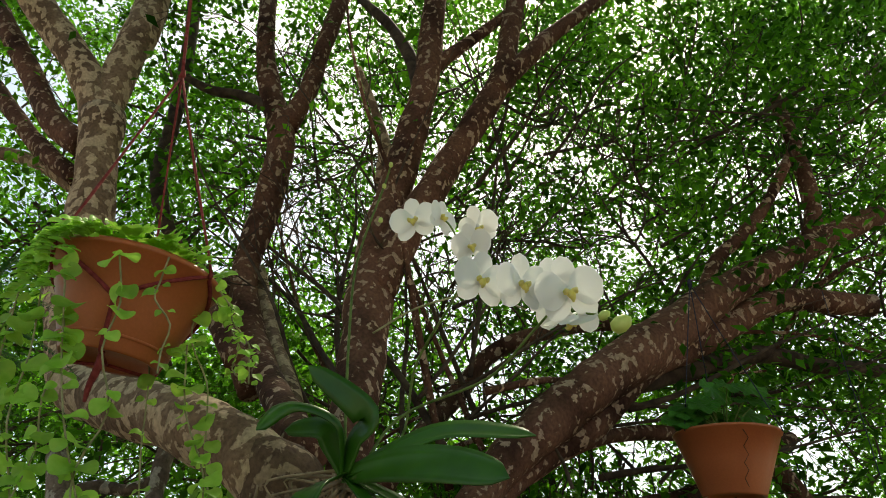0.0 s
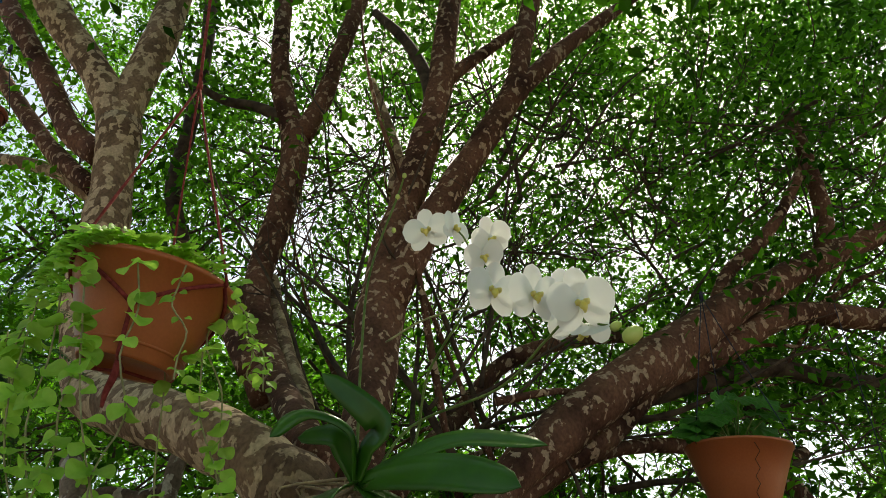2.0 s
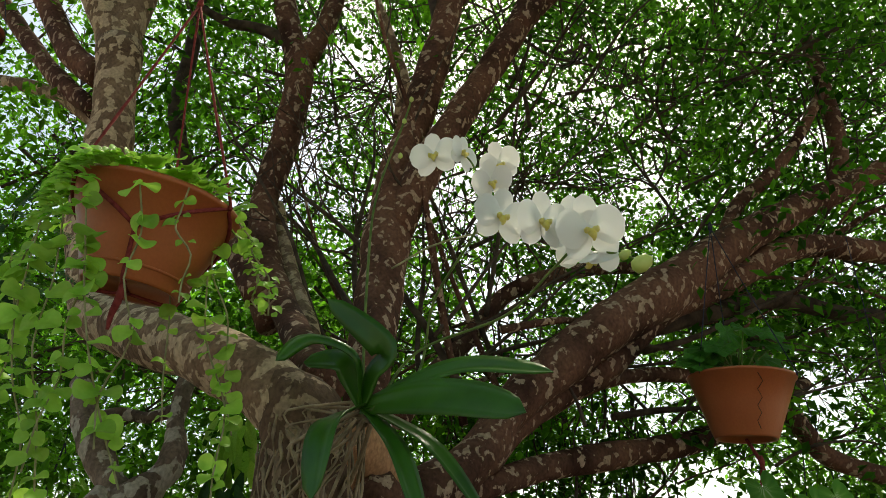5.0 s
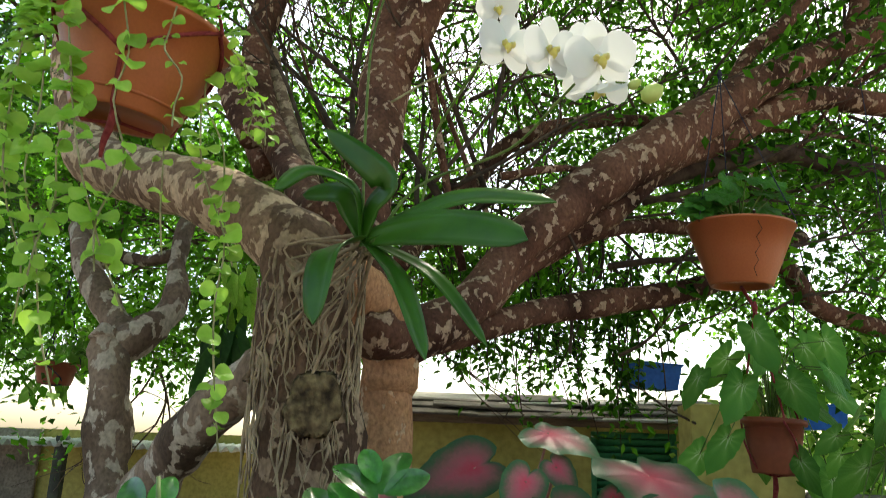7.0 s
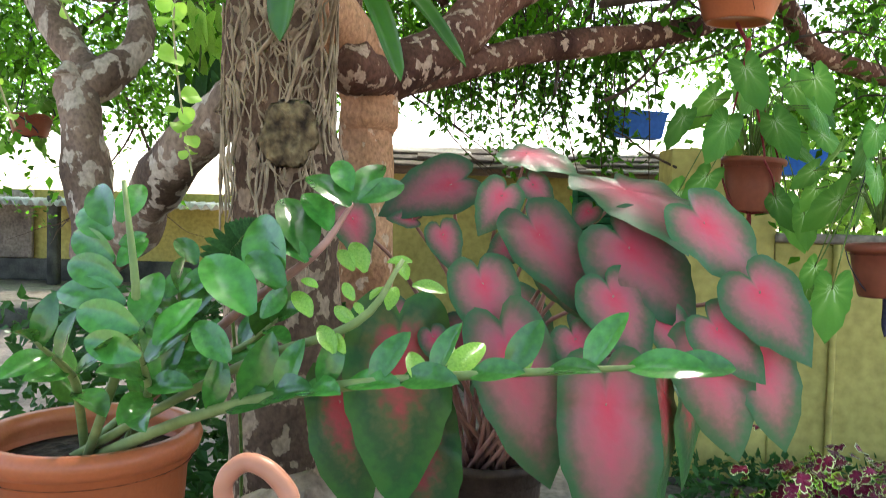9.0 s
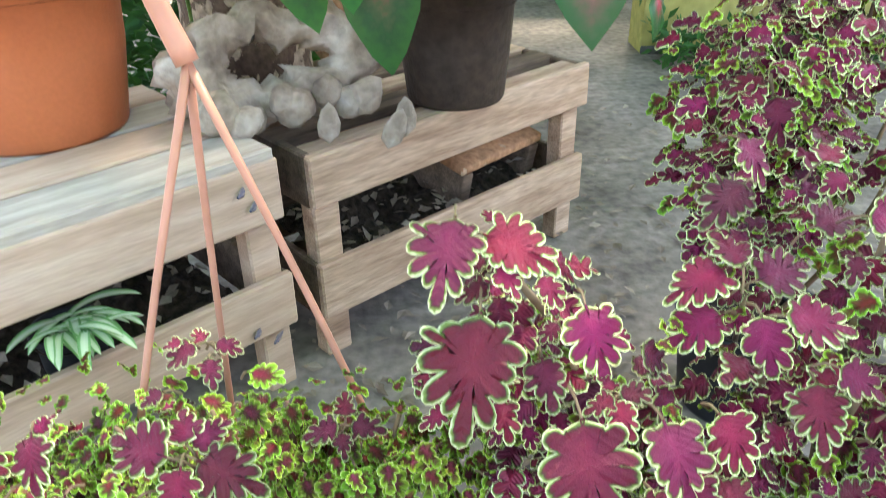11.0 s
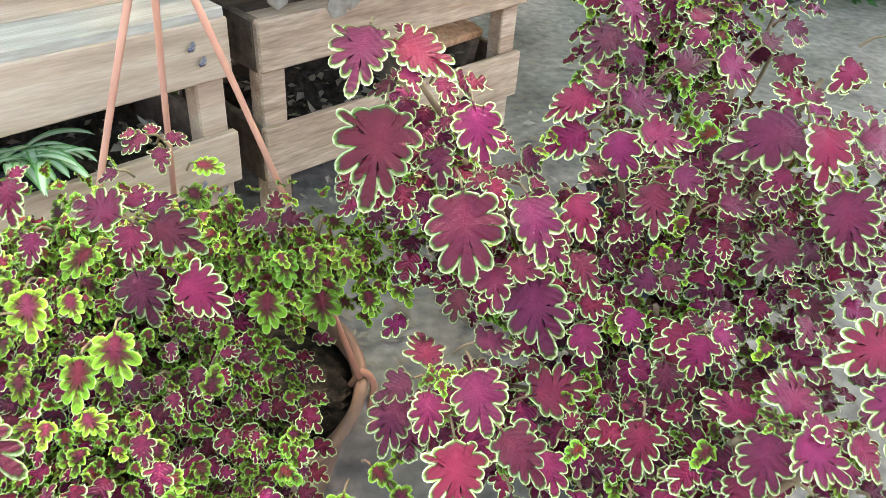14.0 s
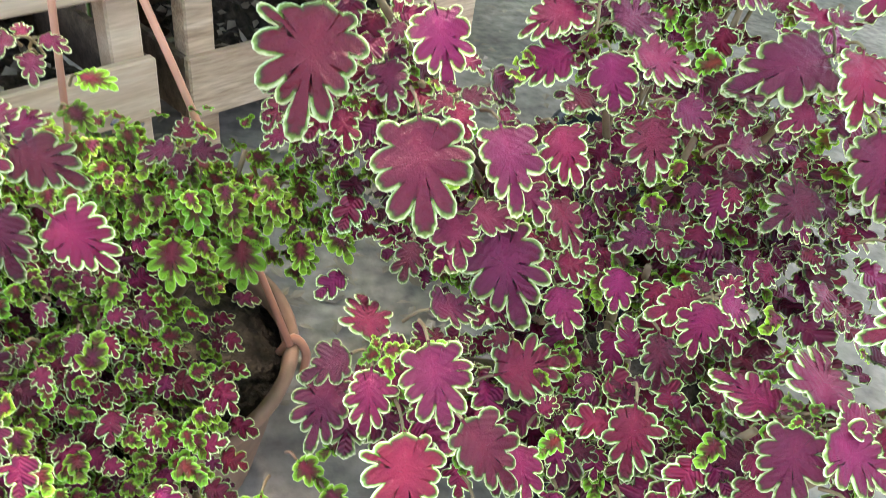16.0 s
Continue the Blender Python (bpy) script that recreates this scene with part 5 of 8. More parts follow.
# arrowhead plants
def arrowhead(at, n_, reach, size, label, seed, m_low=-0.9):
    e = thing("arrowhead_plant", label, "plant", at, group="arrowhead plants")
    r_ = random.Random(seed)
    for i in range(n_):
        a = r_.uniform(0, 6.28)
        up = r_.uniform(0.1, 1.3)
        out = r_.uniform(0.45, 1.0)
        top = Vector((math.cos(a) * reach * out, math.sin(a) * reach * out * 0.8, reach * up * 0.85))
        mid = Vector((top.x * 0.4, top.y * 0.4, top.z * 0.75 + 0.03))
        if i % 4 == 0:
            top.z = -reach * r_.uniform(0.0, 0.8)
            top.x *= 1.25
        part("stalk", tube([(0, 0, -0.02, 0.0028), (*mid, 0.0022), (*top, 0.0016)], segs=5, step=3), SPIKE, e)
        way = Vector((math.cos(a) * 0.5 + r_.uniform(-0.3, 0.3), math.sin(a) * 0.4, r_.uniform(m_low, -0.4)))
        placed("leaf", SYN_ME[i % 2], e, aim(top, way, Vector((r_.uniform(-0.9, 0.9), -0.9, r_.uniform(0.2, 1.0))), size * r_.uniform(0.6, 1.15)))
    return e


arrowhead(SP + Vector((0, 0, 0.05)), 32, 0.235, 0.125, "arrowhead plant with pale-veined green leaves spilling from its pot", 3)
arrowhead(S2 + Vector((-0.02, 0, 0.12)), 26, 0.21, 0.12, "arrowhead plant hanging by the side wall", 5)
arrowhead(FP + Vector((0, 0, 0.1)), 18, 0.16, 0.09, "small drooping green plant in a far hanging pot", 8)

# ---- orchid ----
OB = Vector((-0.195, 1.521, 1.453))
orchid = thing("orchid", "white moth orchid rooted on the trunk, in flower", "orchid", OB)


def orchid_leaf(mid, tip, wide, nrm, name="leaf", fold=0.12, via=None, arched=0.0):
    """A thick strap leaf from the crown through a middle point to its tip."""
    b, m_, t_ = Vector((0, 0, 0)), Vector(mid) - OB, Vector(tip) - OB
    run = spline([tuple(b), tuple(m_ * 0.5 + Vector((0, 0, 0.008)) if via is None else Vector(via) - OB), tuple(m_), tuple(t_)], 6)
    n_, vs, fs, uv = len(run), [], [], []
    for i, q in enumerate(run):
        q = Vector(q)
        d = (Vector(run[min(i + 1, n_ - 1)]) - Vector(run[max(i - 1, 0)])).normalized()
        s = i / (n_ - 1)
        w = wide / 2 * (0.42 + 0.58 * math.sin(min(s / 0.6, 1) * math.pi / 2)) * (1 if s < 0.7 else math.sqrt(max(0.0, 1 - ((s - 0.7) / 0.3) ** 2)) + 0.001)
        u = d.cross(Vector(nrm)).normalized()
        up = u.cross(d).normalized()
        for lay_ in (0.0012, -0.0012):
            for j in range(5):
                v = j / 2 - 1
                vs.append(q + u * v * w + up * (abs(v) * w * fold * 2 - arched * v * v * w + lay_))
    bm = bmesh.new()
    V = [bm.verts.new(v) for v in vs]
    for i in range(n_ - 1):
        for j in range(4):
            a, c = i * 10 + j, (i + 1) * 10 + j
            bm.faces.new((V[a], V[a + 1], V[c + 1], V[c]))
            bm.faces.new((V[a + 5], V[c + 5], V[c + 6], V[a + 6]))
        bm.faces.new((V[i * 10], V[i * 10 + 10], V[i * 10 + 15], V[i * 10 + 5]))
        bm.faces.new((V[i * 10 + 4], V[i * 10 + 9], V[i * 10 + 19], V[i * 10 + 14]))
    return part(name, bm, ORCHID_LEAF, orchid)


orchid_leaf((-0.150, 1.449, 1.553), (-0.268, 1.425, 1.647), 0.058, (-0.4, -0.75, 0.3), fold=0.05)
orchid_leaf((-0.294, 1.437, 1.574), (-0.344, 1.378, 1.503), 0.034, (0.50, -0.48, 0.70), via=(-0.203, 1.461, 1.544), fold=0.0, arched=0.6)
orchid_leaf((-0.243, 1.497, 1.538), (-0.321, 1.521, 1.543), 0.05, (0.1, -0.9, 0.3))
orchid_leaf((0.014, 1.425, 1.513), (0.165, 1.330, 1.479), 0.052, (0.0, -0.75, 0.5))
orchid_leaf((0.004, 1.378, 1.437), (0.111, 1.283, 1.395), 0.075, (0.1, -1, 0.12))
orchid_leaf((-0.241, 1.378, 1.374), (-0.249, 1.354, 1.253), 0.064, (-0.45, -0.8, 0.35))
orchid_leaf((-0.106, 1.425, 1.337), (-0.056, 1.402, 1.203), 0.046, (0.55, -0.8, 0.2), fold=0.15)
orchid_leaf((-0.039, 1.425, 1.350), (0.052, 1.402, 1.231), 0.036, (0.5, -0.7, 0.35), fold=0.18)
# stalks
part("flower_spike", tube([(*(Vector((-0.195, 1.521, 1.447)) - OB), 0.0035), (*(Vector((-0.211, 1.582, 1.766)) - OB), 0.0032), (*(Vector((-0.212, 1.654, 2.009)) - OB), 0.003), (*(Vector((-0.151, 1.619, 2.207)) - OB), 0.003), (*(Vector((-0.134, 1.595, 2.257)) - OB), 0.0022)], segs=7, step=6), SPIKE, orchid, "tall green flower stalk")
part("flower_spike", tube([(*(Vector((-0.175, 1.497, 1.441)) - OB), 0.0035), (*(Vector((-0.090, 1.616, 1.552)) - OB), 0.003), (*(Vector((-0.059, 1.568, 1.702)) - OB), 0.003), (*(Vector((0.019, 1.452, 1.798)) - OB), 0.0028), (*(Vector((0.046, 1.429, 1.873)) - OB), 0.0026), (*(Vector((0.020, 1.429, 1.965)) - OB), 0.0022), (*(Vector((-0.015, 1.429, 2.004)) - OB), 0.0018)], segs=7, step=6), SPIKE, orchid, "arching green flower stalk")
part("flower_spike", tube([(*(Vector((-0.170, 1.497, 1.441)) - OB), 0.0035), (*(Vector((-0.089, 1.544, 1.578)) - OB), 0.003), (*(Vector((0.092, 1.497, 1.645)) - OB), 0.003), (*(Vector((0.182, 1.405, 1.713)) - OB), 0.0028), (*(Vector((0.227, 1.381, 1.748)) - OB), 0.0026), (*(Vector((0.283, 1.357, 1.728)) - OB), 0.0024), (*(Vector((0.313, 1.345, 1.717)) - OB), 0.0022), (*(Vector((0.341, 1.333, 1.697)) - OB), 0.002)], segs=7, step=6), SPIKE, orchid, "arching green flower stalk")
part("flower_spike", tube([(*(Vector((-0.157, 1.571, 1.778)) - OB), 0.0025), (*(Vector((-0.056, 1.548, 1.830)) - OB), 0.0024), (*(Vector((0.082, 1.500, 1.841)) - OB), 0.0022), (*(Vector((0.171, 1.429, 1.770)) - OB), 0.002)], segs=6, step=6), VINE_STEM, orchid, "old dry flower stalk")
for p, r in (((0.341, 1.333, 1.696), 24), ((0.313, 1.345, 1.719), 14)):
    q = Vector(p) - OB
    rr_ = r * 1.25 / 1345
    b = part("bud", lathe([(0.001, -rr_), (rr_ * 0.62, -rr_ * 0.75), (rr_ * 0.78, -rr_ * 0.1), (rr_ * 0.6, rr_ * 0.6), (0.001, rr_)], 14), BUD, orchid, "plump yellow-green flower bud")
    b.matrix_basis = Matrix.Translation(q) @ pose(0, 0, 0, 20, 60, 0)
for p in ((-0.151, 1.619, 2.207), (-0.156, 1.619, 2.104), (-0.134, 1.595, 2.257)):
    q = Vector(p) - OB
    b = part("bud", lathe([(0.001, -0.008), (0.006, -0.003), (0.005, 0.005), (0.001, 0.009)], 10), BUD, orchid, "small green flower bud")
    b.matrix_basis = Matrix.Translation(q)


def petal(width, length, roll):
    return strap_leaf("petal", length, width, PETAL, arch=0.5, fold=-0.05, tip=0.52, nu=10, nv=6, base=0.18, start=0.25)


PETAL_WIDE, PETAL_NARROW = petal(0.056, 0.050, 0), petal(0.034, 0.050, 0)
PETAL_WIDE.name, PETAL_NARROW.name = "petal", "sepal"


def flower(at, face, roll=0.0, size=1.0, closed=0.0):
    """A moth orchid flower: two broad petals, three sepals, a lip; `face` is the way it looks."""
    c = Vector(at) - OB
    f = Vector(face).normalized()
    m = aim(c, Vector((0, 0, 1)) - f * f.z, f, size) @ Matrix.Rotation(radians(roll), 4, "Z")
    core = part("flower", lathe([(0.001, -0.010), (0.004, -0.006), (0.0055, 0.0), (0.004, 0.007), (0.001, 0.010)], 12), PETAL, orchid, "open white moth orchid flower")
    core.matrix_basis = m
    for ang, me, tilt in ((85, PETAL_WIDE, 8), (-85, PETAL_WIDE, 8), (0, PETAL_NARROW, 6), (138, PETAL_NARROW, 2), (-138, PETAL_NARROW, 2)):
        z = 0.002 if me is PETAL_WIDE else -0.003
        placed(me.name, me, core, Matrix.Translation((0, 0, z)) @ Matrix.Rotation(radians(-ang), 4, "Z") @ Matrix.Rotation(radians(tilt + closed), 4, "X"))
    lip = part("lip", tube([(0, -0.003, 0.003, 0.004), (0, -0.008, 0.012, 0.006), (0, -0.014, 0.016, 0.004), (0, -0.019, 0.013, 0.0015)], segs=8, step=4), LIP, core, "yellow lip")
    for s in (-1, 1):
        part("lip_wing", tube([(0, -0.004, 0.005, 0.002), (0.006 * s, -0.004, 0.012, 0.005), (0.007 * s, -0.002, 0.018, 0.002)], segs=6, step=3), LIP, core)
    return core


for p, face, roll, s in (((-0.064, 1.429, 1.987), (-0.25, -1, -0.1), 8, 0.98), ((-0.005, 1.429, 1.994), (0.75, -0.6, 0.0), -10, 0.8),
                         ((0.075, 1.417, 1.965), (0.25, -0.8, -0.55), 30, 0.85), ((0.058, 1.405, 1.913), (0.2, -0.8, -0.5), 20, 0.82),
                         ((0.077, 1.393, 1.821), (0.35, -1, -0.1), -6, 1.15), ((0.157, 1.369, 1.800), (0.45, -1, -0.15), 5, 1.15),
                         ((0.210, 1.369, 1.796), (0.5, 0.6, 0.1), 5, 1.1), ((0.246, 1.345, 1.772), (0.1, -1, -0.2), 12, 1.28), ((0.252, 1.369, 1.728), (0.35, 0.5, -0.75), 30, 1.05)):
    flower(p, face, roll, s * 1.14)

for p, s in (((0.220, 1.449, 1.809), 1.5), ((0.237, 1.461, 1.811), 1.2), ((0.297, 1.437, 1.790), 1.35)):
    placed("petal", PETAL_NARROW, orchid, aim(Vector(p) - OB, (rv.uniform(-0.1, 0.1), 0.1, -1), (rv.uniform(-0.3, 0.3), -1, 0.1), s))

# roots over the trunk
rr2 = random.Random(17)
TX, TY = -0.331, OB.y + 0.24
for i in range(72):
    a = rr2.uniform(-2.9, 0.0)
    a2 = a + rr2.uniform(-0.9, 0.7)
    z0 = OB.z + rr2.uniform(-0.30, 0.05)
    z1 = z0 - rr2.uniform(0.10, 0.50)
    rad = 0.230 / 2 + 0.002
    pts = [(rr2.uniform(-0.03, 0.03), rr2.uniform(0.0, 0.04), rr2.uniform(-0.03, 0.02), 0.004)] if i < 16 else []
    drift = 0.0
    for k in range(1, 11):
        s = k / 10
        drift += rr2.uniform(-0.13, 0.13)
        aa = max(-3.0, min(0.1, a + (a2 - a) * s + drift))
        pts.append((TX + rad * math.cos(aa) * 1.02 - OB.x, TY + rad * math.sin(aa) - OB.y, z0 + (z1 - z0) * (s + rr2.uniform(-0.05, 0.05)) - OB.z, rr2.choice((0.0016, 0.002, 0.0026, 0.0036, 0.0046)) * rr2.uniform(0.9, 1.1) * (1.1 - 0.5 * s)))
    part("root", tube(pts, segs=6, step=3, rough=0.2), AERIAL_ROOT, orchid)
bm = lathe([(0.001, 0.0), (0.045, 0.001), (0.075, 0.006), (0.066, 0.02), (0.04, 0.03), (0.022, 0.026), (0.001, 0.018)], 30, 0.1)
for v in bm.verts:
    v.co += Vector((noise.noise(v.co * 40), noise.noise(v.co * 40 + Vector((9, 0, 0))), 0.5 * noise.noise(v.co * 30))) * 0.016
o = tagged(part("bark_knot", bm, MOSS), "mossy knot of old bark on the trunk", "bark knot")
o.matrix_world = Matrix.Translation((-0.288, 1.648, 1.137)) @ pose(0, 0, 0, 90, 0, 0) @ Matrix.Diagonal((0.8, 0.95, 0.55, 1))


# ---- crates and benches ----
def slatted(name, label, origin, yaw, length, depth, levels, top_z, top_planks, mats, end_dark=True, board=0.016):
    """A rough wooden crate-bench: corner posts, front, back and end slats, planks on top. Local x runs along its front."""
    e = thing(name, label, "crate", group="wooden crate benches")
    e.matrix_world = pose(*origin, 0, 0, yaw)
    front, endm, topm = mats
    r_ = random.Random(len(label))
    # back slats and rear posts share the dark stained wood: inner shade as colour
    for x in (0.032, length - 0.032):
        for y in (board + 0.018, depth - board - 0.018):
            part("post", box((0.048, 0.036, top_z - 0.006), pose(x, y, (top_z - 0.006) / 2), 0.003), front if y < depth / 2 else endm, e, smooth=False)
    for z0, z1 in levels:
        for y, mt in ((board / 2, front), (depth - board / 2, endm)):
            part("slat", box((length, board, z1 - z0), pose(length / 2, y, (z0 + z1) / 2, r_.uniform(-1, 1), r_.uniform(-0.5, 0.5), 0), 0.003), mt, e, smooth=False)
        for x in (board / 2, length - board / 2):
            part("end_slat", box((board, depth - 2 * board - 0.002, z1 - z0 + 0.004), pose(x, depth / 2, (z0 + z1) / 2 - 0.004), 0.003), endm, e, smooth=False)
    for y0, y1, dz, mt in top_planks:
        part("plank", box((length * r_.uniform(0.99, 1.0), y1 - y0, 0.018), pose(length / 2, (y0 + y1) / 2, top_z + dz, r_.uniform(-0.6, 0.6), 0, r_.uniform(-0.4, 0.4)), 0.003), mt, e, smooth=False)
    return e


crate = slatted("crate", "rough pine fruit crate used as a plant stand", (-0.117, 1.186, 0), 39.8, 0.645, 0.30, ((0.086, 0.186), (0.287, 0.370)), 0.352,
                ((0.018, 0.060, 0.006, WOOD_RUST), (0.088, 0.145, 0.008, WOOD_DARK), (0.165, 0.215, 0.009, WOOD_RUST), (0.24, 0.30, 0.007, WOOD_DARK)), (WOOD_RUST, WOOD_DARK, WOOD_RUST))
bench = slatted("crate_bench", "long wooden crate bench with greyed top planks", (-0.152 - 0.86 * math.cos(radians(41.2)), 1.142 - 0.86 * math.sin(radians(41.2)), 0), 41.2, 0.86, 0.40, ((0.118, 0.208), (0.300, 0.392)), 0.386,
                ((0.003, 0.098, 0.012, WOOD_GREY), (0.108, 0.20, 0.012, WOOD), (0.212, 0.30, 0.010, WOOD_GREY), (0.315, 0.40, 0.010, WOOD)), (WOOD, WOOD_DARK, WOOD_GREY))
# blue ink stamps on the slat ends
for (x, z) in ((0.80, 0.36), (0.815, 0.335), (0.79, 0.135), (0.82, 0.11)):
    part("stamp", lathe([(0.001, 0), (0.009, 0.0004), (0.006, 0.0010), (0.001, 0.0012)], 11, 0.3), INK, bench, "smudged ink stamp").matrix_basis = pose(x, -0.0006, z, 90, 0, 25) @ Matrix.Diagonal((1.5, 0.8, 1, 1))
tile_b = tagged(part("clay_tile", box((0.24, 0.20, 0.02), Matrix(), 0.004), BARK_ORANGE), "brown clay slab inside the crate", "slab")
tile_b.matrix_world = pose(-0.117, 1.186, 0, 0, 0, 39.8) @ pose(0.47, 0.16, 0.235, 12, 0, 4)
for x in (0.37, 0.57):
    part("support", box((0.03, 0.2, 0.215), pose(x - 0.47, 0, -0.12, 0, 0, 0), 0.003), WOOD_DARK, tile_b, "wooden block")

# litter and soil caught inside the crates
rs = random.Random(44)
for nm, base_, ln, dp, z in (("dark soil and dry litter lying in the fruit crate", pose(-0.117, 1.186, 0, 0, 0, 39.8), 0.645, 0.30, 0.13), ("dark soil and dry litter lying in the long bench", pose(-0.152 - 0.86 * math.cos(radians(41.2)), 1.142 - 0.86 * math.sin(radians(41.2)), 0, 0, 0, 41.2), 0.86, 0.40, 0.155)):
    bm = bmesh.new()
    nx, ny = 40, 18
    v = [[bm.verts.new((0.062 + (ln - 0.124) * a / nx, 0.055 + (dp - 0.11) * c / ny, z + 0.035 * noise.noise(Vector((a * 0.22, c * 0.25, ln))) + 0.012 * noise.noise(Vector((a * 0.9, c * 0.9, 3))) + 0.05 * (c / ny) ** 2)) for a in range(nx + 1)] for c in range(ny + 1)]
    for c in range(ny):
        for a in range(nx):
            bm.faces.new((v[c][a], v[c][a + 1], v[c + 1][a + 1], v[c + 1][a]))
    low_ = [[bm.verts.new((w.co.x, w.co.y, z - 0.05)) for w in row] for row in (v[0], v[ny])]
    for a in range(nx):
        bm.faces.new((low_[0][a], low_[0][a + 1], v[0][a + 1], v[0][a]))
    o = tagged(part("potting_soil", bm, SOIL), nm, "soil", group="soil in the crates")
    o.matrix_world = base_
    lm_ = []
    for k in range(150):
        lm_.append((0, aim((rs.uniform(0.07, ln - 0.07), rs.uniform(0.05, dp - 0.06), z + 0.012 + 0.03 * rs.random()), (rs.uniform(-1, 1), rs.uniform(-1, 1), rs.uniform(-0.3, 0.3)), (rs.uniform(-0.7, 0.7), rs.uniform(-0.9, 0.3), 1), rs.uniform(0.012, 0.035))))
    scatter_mesh("litter", [LEAFLET], lm_, DRY_LEAF, o, "curled dry leaves")
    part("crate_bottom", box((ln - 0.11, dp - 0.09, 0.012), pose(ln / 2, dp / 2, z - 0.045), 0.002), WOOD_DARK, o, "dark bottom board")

# terracotta pot with the glossy plant
ZP = Vector((-0.498, 1.252, 0.405))
zz_pot = pot("flower_pot", "large terracotta plastic pot on the bench", "pot", 0.154, 0.111, 0.245, TERRACOTTA, Matrix.Translation(ZP), lip=0.022)
zz = thing("glossy_plant", "glossy dark green plant with thick arching stems in the terracotta pot", "plant", ZP + Vector((0, 0, 0.2)))
ZO = ZP + Vector((0, 0, 0.2))
rz = random.Random(44)


def zz_stem(end, bulge, n_, size, young=False, r=0.010, side_up=0.0):
    end, bulge = Vector(end) - ZO, Vector(bulge) - ZO
    b = Vector((rz.uniform(-0.06, 0.06), rz.uniform(-0.05, 0.05), 0))
    pts = [(*b, r), (*(b.lerp(bulge, 0.5) + Vector((0, 0, 0.02))), r * 0.9), (*bulge, r * 0.75), (*end, r * 0.3)]
    part("stem", tube(pts, segs=8, step=5), ZZ_STEM, zz)
    run = spline(pts, 8)
    for i in range(n_):
        s = 0.34 + 0.66 * (i + 0.5) / n_
        k = int(s * (len(run) - 1))
        q = Vector(run[k][:3])
        d = (Vector(run[min(k + 1, len(run) - 1)][:3]) - Vector(run[k - 1][:3])).normalized()
        out = d.cross(Vector((0.25, -0.85, 0.45))).normalized()
        sg = 1 if i % 2 else -1
        way = out * sg * 0.85 + d * rz.uniform(0.6, 1.15) + Vector((rz.uniform(-0.2, 0.2), rz.uniform(-0.35, 0.15), 0.28 + side_up))
        placed("leaflet", ZZ_ME[1 if young else 0], zz, aim(q, way, Vector((rz.uniform(-0.6, 0.6), -0.7, 0.75)), size * 1.12 * rz.uniform(0.8, 1.15) * (1 - 0.25 * (i / n_ - 0.5))))
    placed("leaflet", ZZ_ME[1 if young else 0], zz, aim(Vector(run[-1][:3]), d, Vector((0, -0.8, 0.6)), size * 0.9))


zz_stem((-0.438, 0.972, 0.826), (-0.442, 1.067, 0.769), 8, 0.07, r=0.007)
zz_stem((-0.302, 1.043, 0.879), (-0.323, 1.127, 0.802), 10, 0.07, r=0.007)
zz_stem((0.249, 0.886, 0.833), (-0.061, 0.978, 0.788), 16, 0.075, False, 0.009, 0.7)
zz_stem((-0.314, 0.948, 0.829), (-0.346, 1.067, 0.753), 9, 0.075, r=0.007)
zz_stem((-0.210, 1.186, 0.829), (-0.276, 1.246, 0.777), 9, 0.07, r=0.007)
for top_, knee, mt in (((-0.353, 1.002, 1.010), (-0.325, 0.970, 0.870), ZZ_STEM), ((-0.100, 1.095, 0.992), (-0.145, 1.067, 0.925), PETIOLE), ((-0.031, 1.040, 0.925), (-0.085, 1.010, 0.850), ZZ_STEM)):
    t_, k_ = Vector(top_) - ZO, Vector(knee) - ZO
    part("stem", tube([(rz.uniform(-0.05, 0.05), rz.uniform(-0.04, 0.04), 0, 0.007), (*(k_ * 0.6 + Vector((0, 0.02, 0.02))), 0.0065), (*k_, 0.0055), (*t_, 0.0028)], segs=8, step=5), mt, zz)


def leaflet(at, tip, nrm=(0.05, -0.8, 0.55), k=0):
    """One leaflet from its stalk's end to its tip."""
    d = Vector(tip) - Vector(at)
    placed("leaflet", ZZ_ME[k], zz, aim(Vector(at) - ZO, d, Vector(nrm) + Vector((rz.uniform(-0.5, 0.5), 0, rz.uniform(-0.25, 0.3))), d.length * 1.05))


def young_leaflet(at, tip):
    leaflet(at, tip, (0.0, -0.7, 0.6), 1)


leaflet((-0.368, 1.000, 0.958), (-0.407, 1.035, 1.013))
leaflet((-0.362, 1.013, 0.962), (-0.349, 1.050, 1.015))
leaflet((-0.368, 1.010, 0.943), (-0.426, 1.033, 0.981))
leaflet((-0.362, 1.012, 0.936), (-0.335, 1.024, 0.951))
leaflet((-0.362, 1.000, 0.918), (-0.428, 1.019, 0.952))
leaflet((-0.358, 1.001, 0.911), (-0.336, 1.028, 0.949))
leaflet((-0.346, 0.983, 0.894), (-0.422, 0.996, 0.920))
leaflet((-0.338, 0.972, 0.871), (-0.425, 0.981, 0.892))
leaflet((-0.311, 0.946, 0.849), (-0.314, 0.992, 0.915))
leaflet((-0.308, 0.936, 0.848), (-0.389, 0.947, 0.871))
leaflet((-0.295, 0.949, 0.829), (-0.265, 0.990, 0.886))
leaflet((-0.203, 1.002, 0.859), (-0.276, 1.051, 0.937))
leaflet((-0.177, 1.032, 0.888), (-0.232, 1.094, 0.984))
leaflet((-0.150, 1.060, 0.923), (-0.187, 1.121, 1.014))
leaflet((-0.103, 1.089, 0.988), (-0.162, 1.122, 1.040))
leaflet((-0.097, 1.095, 0.994), (-0.069, 1.142, 1.059))
leaflet((-0.102, 1.099, 1.008), (-0.129, 1.132, 1.057))
